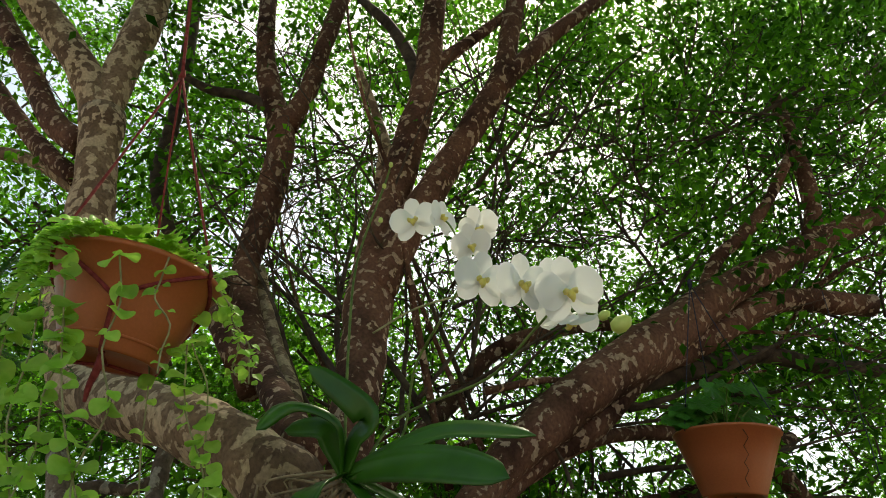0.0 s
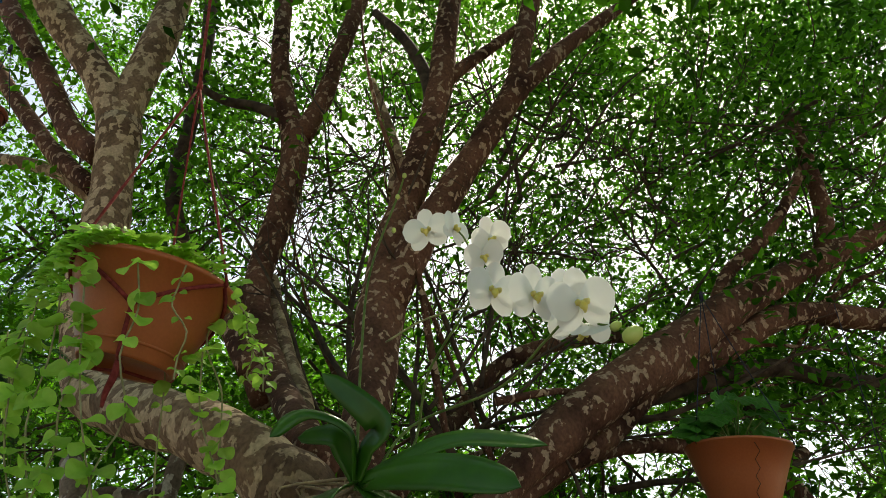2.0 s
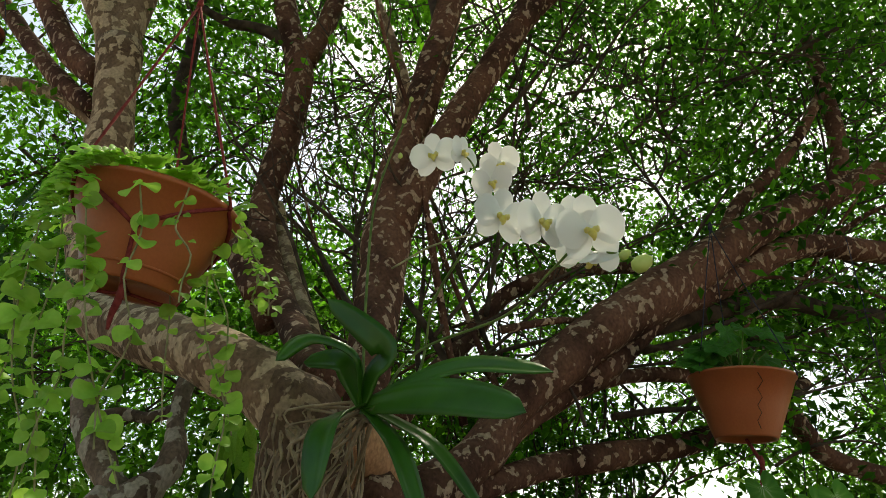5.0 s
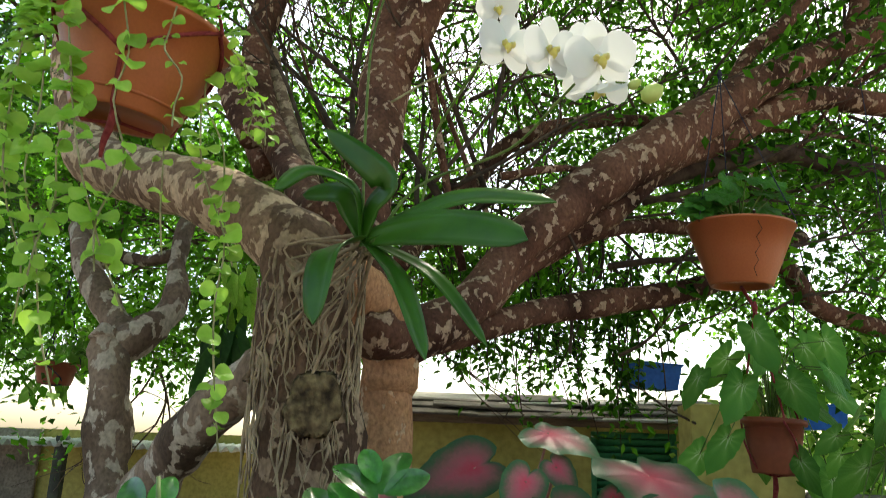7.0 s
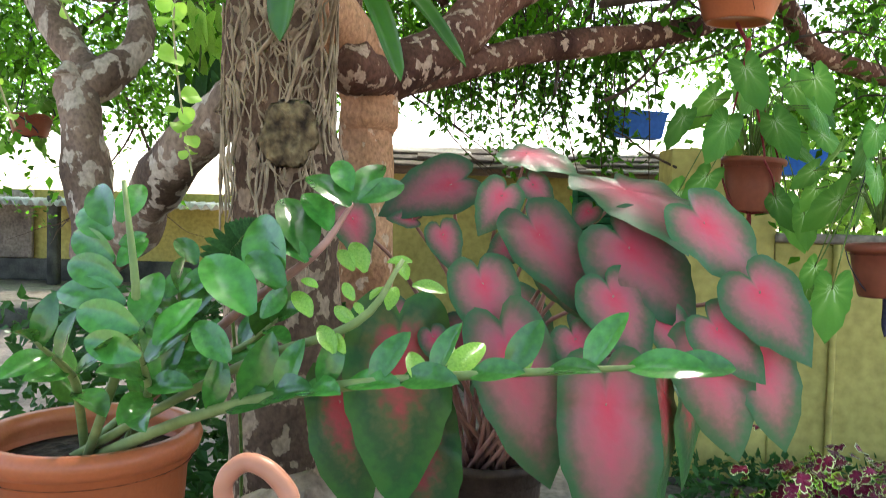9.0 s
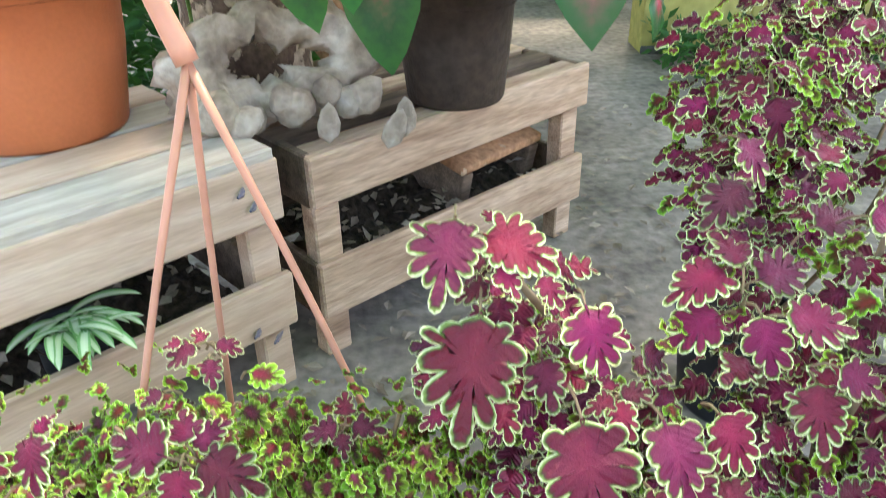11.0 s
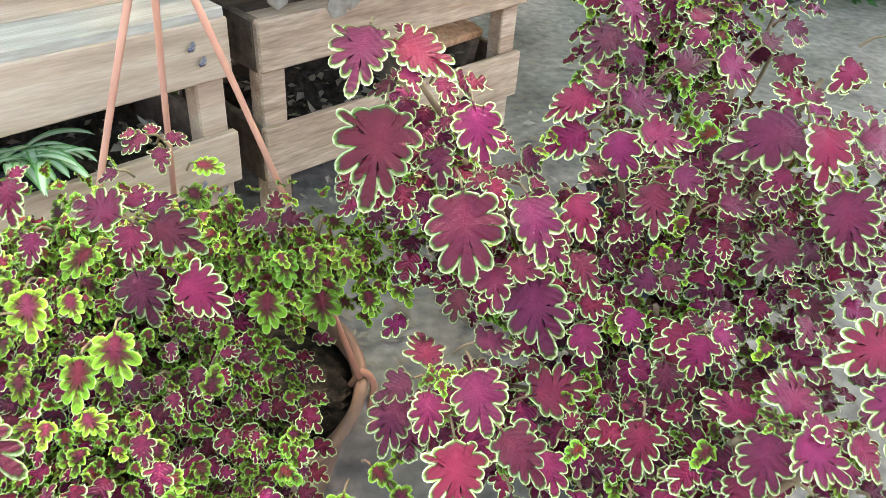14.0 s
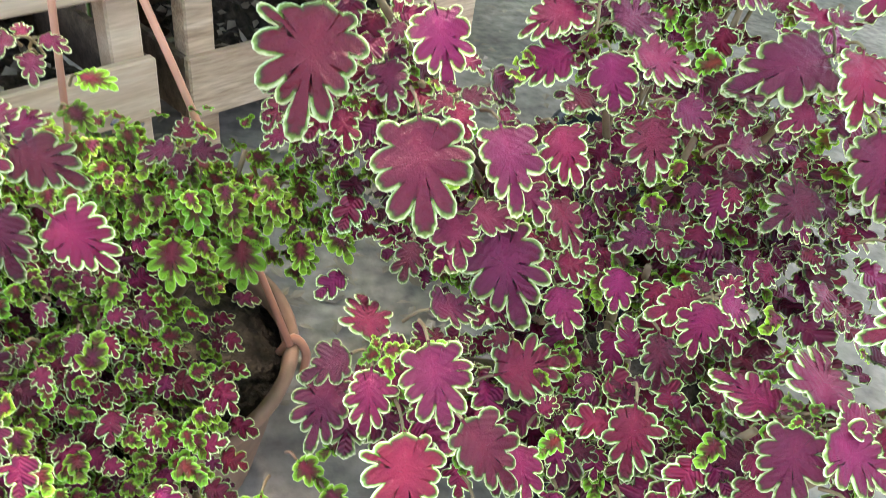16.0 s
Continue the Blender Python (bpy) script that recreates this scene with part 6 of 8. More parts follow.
leaflet((-0.092, 1.091, 0.996), (-0.033, 1.115, 1.026))
leaflet((-0.126, 1.081, 0.957), (-0.163, 1.119, 1.016))
leaflet((-0.170, 1.023, 0.890), (-0.225, 1.052, 0.936))
leaflet((-0.149, 1.050, 0.918), (-0.197, 1.074, 0.957))
leaflet((-0.209, 0.930, 0.818), (-0.260, 0.956, 0.860))
leaflet((-0.294, 0.905, 0.826), (-0.363, 0.912, 0.843))
leaflet((-0.195, 1.013, 0.854), (-0.170, 1.040, 0.891))
leaflet((-0.289, 1.068, 0.911), (-0.322, 1.093, 0.950))
leaflet((-0.316, 1.034, 0.872), (-0.294, 1.062, 0.911))
leaflet((-0.274, 0.979, 0.838), (-0.303, 1.000, 0.871))
young_leaflet((-0.019, 1.040, 0.894), (0.023, 1.041, 0.893))
young_leaflet((-0.020, 1.052, 0.922), (-0.051, 1.053, 0.926))
young_leaflet((-0.092, 1.057, 0.909), (-0.114, 1.075, 0.938))
young_leaflet((-0.078, 1.058, 0.907), (-0.097, 1.086, 0.950))
young_leaflet((-0.047, 1.035, 0.864), (-0.040, 1.056, 0.895))
young_leaflet((-0.085, 1.020, 0.850), (-0.114, 1.030, 0.868))
young_leaflet((-0.069, 1.035, 0.876), (-0.056, 1.049, 0.895))
young_leaflet((-0.089, 1.043, 0.874), (-0.106, 1.056, 0.896))
young_leaflet((-0.077, 1.032, 0.857), (-0.089, 1.043, 0.874))
young_leaflet((-0.026, 1.050, 0.900), (-0.038, 1.069, 0.928))
young_leaflet((-0.105, 0.991, 0.818), (-0.127, 1.013, 0.851))
young_leaflet((-0.093, 0.993, 0.818), (-0.109, 1.007, 0.840))
young_leaflet((-0.138, 1.024, 0.855), (-0.164, 1.045, 0.888))
young_leaflet((-0.133, 1.039, 0.889), (-0.155, 1.046, 0.901))
young_leaflet((-0.002, 0.951, 0.792), (-0.018, 0.975, 0.829))
young_leaflet((0.027, 0.952, 0.799), (0.065, 0.985, 0.843))
young_leaflet((0.112, 0.958, 0.807), (0.111, 0.984, 0.846))
young_leaflet((0.009, 0.965, 0.807), (0.033, 0.985, 0.834))

# black pot with the caladium
CP = Vector((0.109, 1.436, 0.371))
cal_pot = pot("flower_pot", "dark grey-brown nursery bag pot standing on the crate", "pot", 0.105, 0.08, 0.20, BAG, Matrix.Translation(CP), lip=0.01)
cal = thing("caladium", "caladium with pink-red hearts edged in green", "plant", CP + Vector((0, 0, 0.17)))
CO = CP + Vector((0, 0, 0.17))
rc = random.Random(9)


def cal_leaf(at, way, size, nrm=(0.1, -0.9, 0.55), k=0, meshes=CALADIUM_ME):
    """One stalked leaf: `at` is where the stalk meets it, `way` where its tip points."""
    p = Vector(at) - CO
    b = Vector((rc.uniform(-0.04, 0.04), rc.uniform(-0.04, 0.04), 0))
    mid = b.lerp(p, 0.55) + Vector((0, 0.03, 0.07))
    part("stalk", tube([(*b, 0.0045), (*mid, 0.0036), (*p, 0.0024)], segs=6, step=4), PETIOLE, cal)
    placed("leaf", meshes[k % 3], cal, aim(p, way, nrm, size * 0.92))


def heart_leaf(at, tip, nrm=(0.05, -0.85, 0.5), meshes=CALADIUM_ME):
    """A broad leaf hung from a stalk that meets it at `at`, with its tip at `tip`."""
    d = Vector(tip) - Vector(at)
    cal_leaf(at, d, d.length * 1.02, Vector(nrm) + Vector((rc.uniform(-0.2, 0.2), 0, rc.uniform(-0.1, 0.1))), rc.randrange(3), meshes)


heart_leaf((0.029, 1.274, 1.029), (-0.076, 1.246, 0.992))
heart_leaf((0.153, 1.352, 1.086), (0.226, 1.286, 1.066), (0, -0.4, 1))
heart_leaf((0.103, 1.230, 1.013), (0.071, 1.197, 0.960))
heart_leaf((0.150, 1.164, 0.959), (0.225, 1.112, 0.862))
heart_leaf((0.270, 1.139, 0.944), (0.359, 1.090, 0.850))
heart_leaf((0.287, 1.239, 1.026), (0.334, 1.080, 0.971), (0, -0.4, 1))
heart_leaf((0.367, 1.131, 0.980), (0.446, 1.087, 0.896))
heart_leaf((0.417, 1.064, 0.895), (0.473, 1.022, 0.818))
heart_leaf((0.366, 1.067, 0.847), (0.421, 1.037, 0.789))
heart_leaf((0.241, 1.100, 0.881), (0.282, 1.056, 0.802))
heart_leaf((0.313, 1.107, 0.848), (0.337, 1.078, 0.796))
heart_leaf((0.072, 1.127, 0.891), (0.101, 1.076, 0.801))
heart_leaf((0.018, 1.184, 0.955), (0.036, 1.157, 0.907))
heart_leaf((0.119, 1.208, 0.943), (0.080, 1.189, 0.916))
heart_leaf((0.179, 1.197, 0.907), (0.222, 1.164, 0.846))
heart_leaf((0.192, 1.093, 0.825), (0.218, 1.065, 0.775))
heart_leaf((-0.058, 1.146, 0.805), (-0.109, 1.129, 0.781))
heart_leaf((-0.028, 1.254, 0.974), (-0.066, 1.255, 0.979))
heart_leaf((-0.114, 1.229, 0.973), (-0.091, 1.195, 0.913))
heart_leaf((0.158, 1.304, 1.034), (0.191, 1.286, 1.000))
heart_leaf((0.240, 1.271, 0.994), (0.212, 1.254, 0.968))
heart_leaf((0.008, 1.120, 0.819), (0.024, 1.099, 0.782))
# long leaves hanging over the front
HANGING = (0.0, -0.97, 0.22)
heart_leaf((-0.036, 1.120, 0.802), (-0.029, 1.080, 0.596), HANGING, CALADIUM_LOW)
heart_leaf((-0.121, 1.180, 0.715), (-0.089, 1.140, 0.559), HANGING, CALADIUM_LOW)
heart_leaf((-0.008, 1.160, 0.677), (0.008, 1.120, 0.508), HANGING, CALADIUM_LOW)
heart_leaf((0.105, 1.080, 0.811), (0.165, 1.040, 0.648), HANGING, CALADIUM_LONG)
heart_leaf((0.223, 1.040, 0.754), (0.237, 1.000, 0.565), HANGING, CALADIUM_LONG)
heart_leaf((0.324, 1.140, 0.748), (0.334, 1.100, 0.593), (0.85, -0.5, 0.2), CALADIUM_LOW)
heart_leaf((0.372, 1.180, 0.746), (0.374, 1.140, 0.614), (0.7, -0.7, 0.2), CALADIUM_LOW)
heart_leaf((0.360, 1.080, 0.811), (0.393, 1.040, 0.688), HANGING, CALADIUM_LONG)
heart_leaf((0.427, 1.080, 0.811), (0.453, 1.040, 0.703), HANGING, CALADIUM_LONG)
heart_leaf((0.340, 1.120, 0.592), (0.333, 1.080, 0.555), (0.6, -0.8, 0.2), CALADIUM_LOW)
heart_leaf((-0.076, 1.220, 0.681), (-0.084, 1.180, 0.602), HANGING, CALADIUM_LOW)
for i in range(10):
    p = CO + Vector((rc.uniform(-0.22, 0.28), rc.uniform(0.02, 0.2), rc.uniform(0.08, 0.30)))
    cal_leaf(p, (rc.uniform(-0.8, 0.8), -0.3, rc.uniform(-1, -0.2)), rc.uniform(0.09, 0.14), (rc.uniform(-0.4, 0.4), -0.9, 0.5), i)

# pale hollow husk between the pots, and fallen petals
husk = thing("hollow_stump", "bleached hollow piece of stump with a dark opening", "driftwood")
HP = Vector((-0.172, 1.308, 0.460))
bm = bmesh.new()
n1, n2 = 40, 16
rings = []
for i in range(n1):
    t = 2 * math.pi * i / n1
    ring_ = []
    for j in range(n2):
        a = 2 * math.pi * j / n2
        rad = 0.037 + 0.012 * noise.noise(Vector((math.cos(t) * 2, math.sin(t) * 2, a)))
        big = 0.098 + 0.02 * noise.noise(Vector((math.cos(t) * 1.3, math.sin(t) * 1.3, 9)))
        p = Vector(((big + rad * math.cos(a)) * math.cos(t) * 1.25, rad * math.sin(a) * 1.1, (big * 0.72 + rad * math.cos(a)) * math.sin(t) * 0.8))
        p += p.normalized() * (0.03 * noise.noise(Vector((p.x * 60, p.y * 14, p.z * 18))) + 0.016 * noise.noise(p * 70)) + Vector((0, 0.012 * noise.noise(p * 40), 0))
        ring_.append(bm.verts.new(p))
    rings.append(ring_)
for i in range(n1):
    for j in range(n2):
        bm.faces.new((rings[i][j], rings[(i + 1) % n1][j], rings[(i + 1) % n1][(j + 1) % n2], rings[i][(j + 1) % n2]))
part("rim", bm, SACK, husk)
for i in range(9):
    c = Vector((-0.11 + 0.028 * i + rc.uniform(-0.01, 0.01), -0.035 + rc.uniform(-0.02, 0.02), -0.07 + rc.uniform(-0.015, 0.012)))
    bm = bmesh.new()
    bmesh.ops.create_icosphere(bm, subdivisions=2, radius=rc.uniform(0.022, 0.036), matrix=Matrix.Translation(c))
    for v in bm.verts:
        v.co += (v.co - c).normalized() * 0.012 * noise.noise(v.co * 35)
    part("lump", bm, SACK, husk, "crumbling pale lump")
husk.matrix_world = Matrix.Translation((HP.x, HP.y, 0.475)) @ pose(0, 0, 0, -25, 0, 30)
for p, tilt in (((-0.091, 1.235, 0.498), 10), ((0.023, 1.253, 0.480), 0), ((-0.004, 1.207, 0.423), 60)):
    pp = tagged(part("dry_petal", polar_leaf and lathe([(0.001, 0), (0.016, 0.012), (0.018, 0.03), (0.011, 0.052), (0.001, 0.062)], 14), SACK), "pale papery dry leaf standing on the crate", "dry leaf", group="dry leaves")
    pp.matrix_world = Matrix.Translation((p[0], p[1], 0.372)) @ pose(0, 0, 0, 0, tilt * 0.4, 20) @ Matrix.Diagonal((1, 0.25, 1, 1))

# ---- coleus ----
def rosette(e, org, meshes, at, n_, size, r_, tilt=0.5, stem_to=None, spin=0.0):
    """Leaves in crossed pairs round a shoot, large below and small above, with the shoot's stem."""
    c = Vector(at) - org
    if stem_to is not None:
        b = Vector(stem_to) - org
        part("stem", tube([(*b, 0.0045), (*(b.lerp(c, 0.6) + Vector((0.012, -0.012, 0))), 0.0035), (*c, 0.002)], segs=6, step=4), COLEUS_STEM, e)
    for k in range(n_):
        lev = k // 2
        a = spin + k * math.pi + lev * math.pi / 2 + r_.uniform(-0.35, 0.35)
        s = size * (1.0 - 0.2 * lev) * r_.uniform(0.85, 1.15)
        s = max(s, size * 0.4)
        out = Vector((math.cos(a), math.sin(a), 0))
        p = c + out * s * 0.25 + Vector((0, 0, 0.018 * (lev - 1)))
        way = out + Vector((0, 0, -tilt + 0.22 * lev + r_.uniform(-0.4, 0.3)))
        nrm = Vector((r_.uniform(-0.6, 0.6), -0.35 + r_.uniform(-0.5, 0.4), 1.0))
        placed("leaf", meshes[r_.randrange(len(meshes))], e, aim(p, way, nrm, s))


def filler(e, org, meshes, mat, boxes, count, size, r_, label):
    mats_ = []
    for i in range(count):
        (x, y, z), (a, b, c) = boxes[r_.randrange(len(boxes))]
        u = Vector([max(-0.95, min(0.95, r_.gauss(0, 0.5))) for _ in range(3)])
        p = Vector((x + a * u.x, y + b * u.y, z + c * u.z))
        if p.z < 0.03:
            continue
        way = Vector((u.x + r_.uniform(-0.7, 0.7), u.y - 0.2 + r_.uniform(-0.7, 0.7), r_.uniform(-0.8, 0.3)))
        mats_.append((r_.randrange(len(meshes)), aim(p - org, way, (u.x * 0.5, -0.5 + u.y * 0.4, 1), size * r_.uniform(0.55, 1.25))))
    return joined_leaves("foliage", meshes, mats_, mat, e, label)


# lime coleus in the brown hanging pot standing on the ground
KN = Vector((0.052, 0.649, 0.163))
KP = Vector((KN.x - 0.152, KN.y - 0.01, 0.0))
lime_pot = pot("flower_pot", "faded brown plastic hanging pot set down on the ground", "pot", 0.155, 0.11, 0.165, BROWN_POT, Matrix.Translation(KP), lip=0.011)
for az_ in (0.0, 2.03, 3.48):
    part("tie", tube([(0.160 * math.cos(az_), 0.160 * math.sin(az_), 0.115, 0.004), (0.164 * math.cos(az_), 0.164 * math.sin(az_), 0.150, 0.0045), (0.152 * math.cos(az_), 0.152 * math.sin(az_), 0.170, 0.0045), (0.138 * math.cos(az_), 0.138 * math.sin(az_), 0.150, 0.004)], segs=7), HANGER, lime_pot, "moulded strap end over the rim")
# its moulded hanger: three straps and a hook
hk = [Vector(p) for p in ((-0.161, 0.841, 0.610), (-0.184, 0.849, 0.673), (-0.192, 0.849, 0.713), (-0.173, 0.849, 0.735), (-0.148, 0.841, 0.732), (-0.126, 0.833, 0.712), (-0.126, 0.833, 0.694))]
part("hook", tube([(*(p - KP), 0.0095 if i else 0.011) for i, p in enumerate(hk)], segs=10, step=5, flat=1.0), HANGER, lime_pot, "coral plastic hook")
for end in (Vector((0.149, -0.005, 0.165)), Vector((-0.067, 0.134, 0.165)), Vector((-0.141, -0.050, 0.165))):
    a = hk[0] - KP
    part("strap", tube([(*a, 0.0045), (*(a.lerp(end, 0.5) + Vector((end.x, end.y, 0)) * 0.036), 0.0035), (*end, 0.0036)], segs=8, step=4), HANGER, lime_pot, "coral plastic strap")
rk = random.Random(77)
lime = thing("coleus", "lime-green coleus with maroon leaf hearts spilling over its pot", "coleus", KP + Vector((0, 0, 0.14)), group="coleus plants")
LO = KP + Vector((0, 0, 0.14))


def grow(e, kind, base, tip, facing):
    """One leaf of a plant: where its stalk meets it, where its tip lies, and the way its face looks; with a short petiole behind."""
    org, b, t = Vector(e.location), Vector(base), Vector(tip)
    meshes = {"M": COLEUS_ME, "S": SHORT_ME, "L": LIME_ME, "T": SMALL_LIME}[kind]
    if kind == "M" and (t - b).length > 0.044:
        meshes = BROAD_ME
    placed("leaf", meshes[rk.randrange(len(meshes))], e, aim(b - org, t - b, Vector(facing) + Vector((rk.uniform(-0.25, 0.25), rk.uniform(-0.2, 0.2), 0)), (t - b).length * 1.02))
    back = (b - t) * 0.35 + Vector((rk.uniform(-0.004, 0.004), 0.008, -0.014))
    part("petiole", tube([(*(b - org), 0.0010), (*(b - org + back * 0.5 + Vector((0, 0, 0.003))), 0.0011), (*(b - org + back), 0.0013)], segs=5, step=2, cap=False), COLEUS_STEM, e)


grow(lime, "M", (-0.141, 0.558, 0.424), (-0.189, 0.575, 0.431), (-0.06, -0.47, 0.88))
grow(lime, "S", (-0.130, 0.568, 0.425), (-0.142, 0.602, 0.434), (0.00, -0.24, 0.97))
grow(lime, "M", (-0.127, 0.567, 0.423), (-0.103, 0.585, 0.434), (-0.06, -0.47, 0.88))
grow(lime, "M", (-0.121, 0.556, 0.422), (-0.074, 0.536, 0.414), (-0.06, -0.47, 0.88))
grow(lime, "M", (-0.130, 0.549, 0.424), (-0.130, 0.517, 0.406), (-0.06, -0.47, 0.88))
grow(lime, "M", (-0.125, 0.518, 0.402), (-0.107, 0.486, 0.372), (0.19, -0.62, 0.76))
grow(lime, "M", (-0.093, 0.522, 0.394), (-0.055, 0.500, 0.370), (0.16, -0.62, 0.77))
grow(lime, "S", (-0.135, 0.641, 0.455), (-0.158, 0.629, 0.447), (-0.06, -0.47, 0.88))
grow(lime, "S", (-0.130, 0.647, 0.453), (-0.142, 0.659, 0.459), (-0.06, -0.47, 0.88))
grow(lime, "S", (-0.122, 0.644, 0.454), (-0.101, 0.638, 0.452), (-0.06, -0.47, 0.88))
grow(lime, "S", (-0.126, 0.634, 0.448), (-0.119, 0.612, 0.437), (-0.06, -0.47, 0.88))
grow(lime, "S", (-0.146, 0.644, 0.456), (-0.162, 0.642, 0.454), (-0.06, -0.47, 0.88))
grow(lime, "S", (-0.156, 0.613, 0.435), (-0.173, 0.605, 0.430), (-0.06, -0.47, 0.88))
grow(lime, "L", (-0.098, 0.633, 0.433), (-0.071, 0.627, 0.432), (-0.06, -0.47, 0.88))
grow(lime, "L", (-0.100, 0.609, 0.422), (-0.080, 0.593, 0.415), (-0.06, -0.47, 0.88))
grow(lime, "M", (-0.206, 0.532, 0.475), (-0.201, 0.499, 0.458), (-0.06, -0.47, 0.88))
grow(lime, "S", (-0.207, 0.535, 0.471), (-0.197, 0.547, 0.478), (-0.06, -0.47, 0.88))
grow(lime, "M", (-0.236, 0.518, 0.475), (-0.212, 0.507, 0.471), (-0.06, -0.47, 0.88))
grow(lime, "M", (-0.215, 0.502, 0.452), (-0.220, 0.473, 0.430), (0.30, -0.62, 0.72))
grow(lime, "M", (-0.190, 0.517, 0.437), (-0.192, 0.493, 0.424), (-0.06, -0.47, 0.88))
grow(lime, "L", (-0.155, 0.529, 0.416), (-0.177, 0.507, 0.402), (-0.06, -0.47, 0.88))
grow(lime, "L", (-0.192, 0.484, 0.409), (-0.183, 0.455, 0.383), (0.27, -0.59, 0.76))
grow(lime, "L", (-0.170, 0.497, 0.396), (-0.158, 0.476, 0.385), (-0.06, -0.47, 0.88))
grow(lime, "L", (-0.127, 0.462, 0.388), (-0.122, 0.430, 0.364), (0.20, -0.58, 0.79))
grow(lime, "M", (-0.204, 0.461, 0.403), (-0.231, 0.455, 0.398), (-0.06, -0.47, 0.88))
grow(lime, "L", (-0.153, 0.457, 0.369), (-0.152, 0.419, 0.349), (-0.06, -0.47, 0.88))
grow(lime, "M", (-0.201, 0.363, 0.403), (-0.151, 0.347, 0.374), (0.31, -0.50, 0.81))
grow(lime, "M", (-0.215, 0.404, 0.392), (-0.186, 0.391, 0.387), (-0.06, -0.47, 0.88))
grow(lime, "L", (-0.186, 0.433, 0.375), (-0.181, 0.413, 0.364), (-0.06, -0.47, 0.88))
grow(lime, "L", (-0.147, 0.423, 0.344), (-0.130, 0.407, 0.337), (-0.06, -0.47, 0.88))
grow(lime, "M", (-0.106, 0.416, 0.329), (-0.102, 0.394, 0.317), (-0.06, -0.47, 0.88))
grow(lime, "S", (-0.076, 0.480, 0.335), (-0.077, 0.459, 0.324), (-0.06, -0.47, 0.88))
grow(lime, "S", (-0.063, 0.494, 0.332), (-0.047, 0.498, 0.336), (-0.06, -0.47, 0.88))
grow(lime, "S", (-0.060, 0.480, 0.331), (-0.052, 0.468, 0.325), (-0.06, -0.47, 0.88))
grow(lime, "S", (-0.099, 0.496, 0.346), (-0.099, 0.482, 0.338), (-0.06, -0.47, 0.88))
grow(lime, "S", (-0.094, 0.456, 0.329), (-0.085, 0.442, 0.322), (-0.06, -0.47, 0.88))
grow(lime, "S", (-0.104, 0.471, 0.334), (-0.106, 0.459, 0.327), (-0.06, -0.47, 0.88))
grow(lime, "S", (-0.115, 0.437, 0.331), (-0.111, 0.425, 0.325), (-0.06, -0.47, 0.88))
grow(lime, "L", (-0.032, 0.571, 0.342), (-0.032, 0.536, 0.323), (-0.06, -0.47, 0.88))
grow(lime, "L", (0.013, 0.590, 0.330), (0.018, 0.554, 0.310), (-0.06, -0.47, 0.88))
grow(lime, "L", (-0.021, 0.599, 0.364), (-0.013, 0.569, 0.348), (-0.06, -0.47, 0.88))
grow(lime, "L", (0.003, 0.607, 0.355), (0.012, 0.579, 0.340), (-0.06, -0.47, 0.88))
grow(lime, "L", (0.040, 0.620, 0.353), (0.032, 0.588, 0.335), (-0.06, -0.47, 0.88))
grow(lime, "L", (0.082, 0.614, 0.327), (0.098, 0.584, 0.312), (-0.06, -0.47, 0.88))
grow(lime, "L", (0.056, 0.614, 0.309), (0.061, 0.588, 0.295), (-0.06, -0.47, 0.88))
grow(lime, "L", (0.080, 0.636, 0.361), (0.100, 0.625, 0.356), (-0.06, -0.47, 0.88))
grow(lime, "S", (-0.033, 0.623, 0.385), (-0.064, 0.618, 0.380), (-0.06, -0.47, 0.88))
grow(lime, "S", (-0.029, 0.630, 0.386), (-0.030, 0.652, 0.398), (-0.06, -0.47, 0.88))
grow(lime, "S", (-0.025, 0.623, 0.384), (0.003, 0.618, 0.383), (-0.06, -0.47, 0.88))
grow(lime, "S", (-0.031, 0.617, 0.384), (-0.029, 0.598, 0.374), (-0.06, -0.47, 0.88))
grow(lime, "L", (-0.058, 0.586, 0.369), (-0.050, 0.569, 0.361), (-0.06, -0.47, 0.88))
grow(lime, "L", (-0.061, 0.526, 0.339), (-0.066, 0.506, 0.329), (-0.06, -0.47, 0.88))
grow(lime, "L", (0.041, 0.392, 0.288), (0.037, 0.364, 0.273), (-0.06, -0.47, 0.88))
grow(lime, "M", (-0.154, 0.337, 0.339), (-0.127, 0.330, 0.336), (-0.06, -0.47, 0.88))
grow(lime, "S", (-0.158, 0.339, 0.342), (-0.173, 0.335, 0.339), (-0.06, -0.47, 0.88))
grow(lime, "S", (-0.152, 0.349, 0.334), (-0.148, 0.363, 0.342), (-0.06, -0.47, 0.88))
grow(lime, "M", (-0.151, 0.313, 0.345), (-0.170, 0.304, 0.339), (-0.06, -0.47, 0.88))
grow(lime, "M", (-0.151, 0.315, 0.347), (-0.150, 0.299, 0.338), (-0.06, -0.47, 0.88))
grow(lime, "S", (-0.044, 0.377, 0.297), (-0.044, 0.363, 0.289), (-0.06, -0.47, 0.88))
grow(lime, "S", (-0.026, 0.436, 0.307), (-0.032, 0.427, 0.302), (-0.06, -0.47, 0.88))
grow(lime, "S", (-0.030, 0.355, 0.289), (-0.021, 0.348, 0.286), (-0.06, -0.47, 0.88))
grow(lime, "S", (-0.052, 0.356, 0.294), (-0.057, 0.349, 0.290), (-0.06, -0.47, 0.88))
grow(lime, "S", (-0.068, 0.351, 0.294), (-0.073, 0.344, 0.290), (-0.06, -0.47, 0.88))
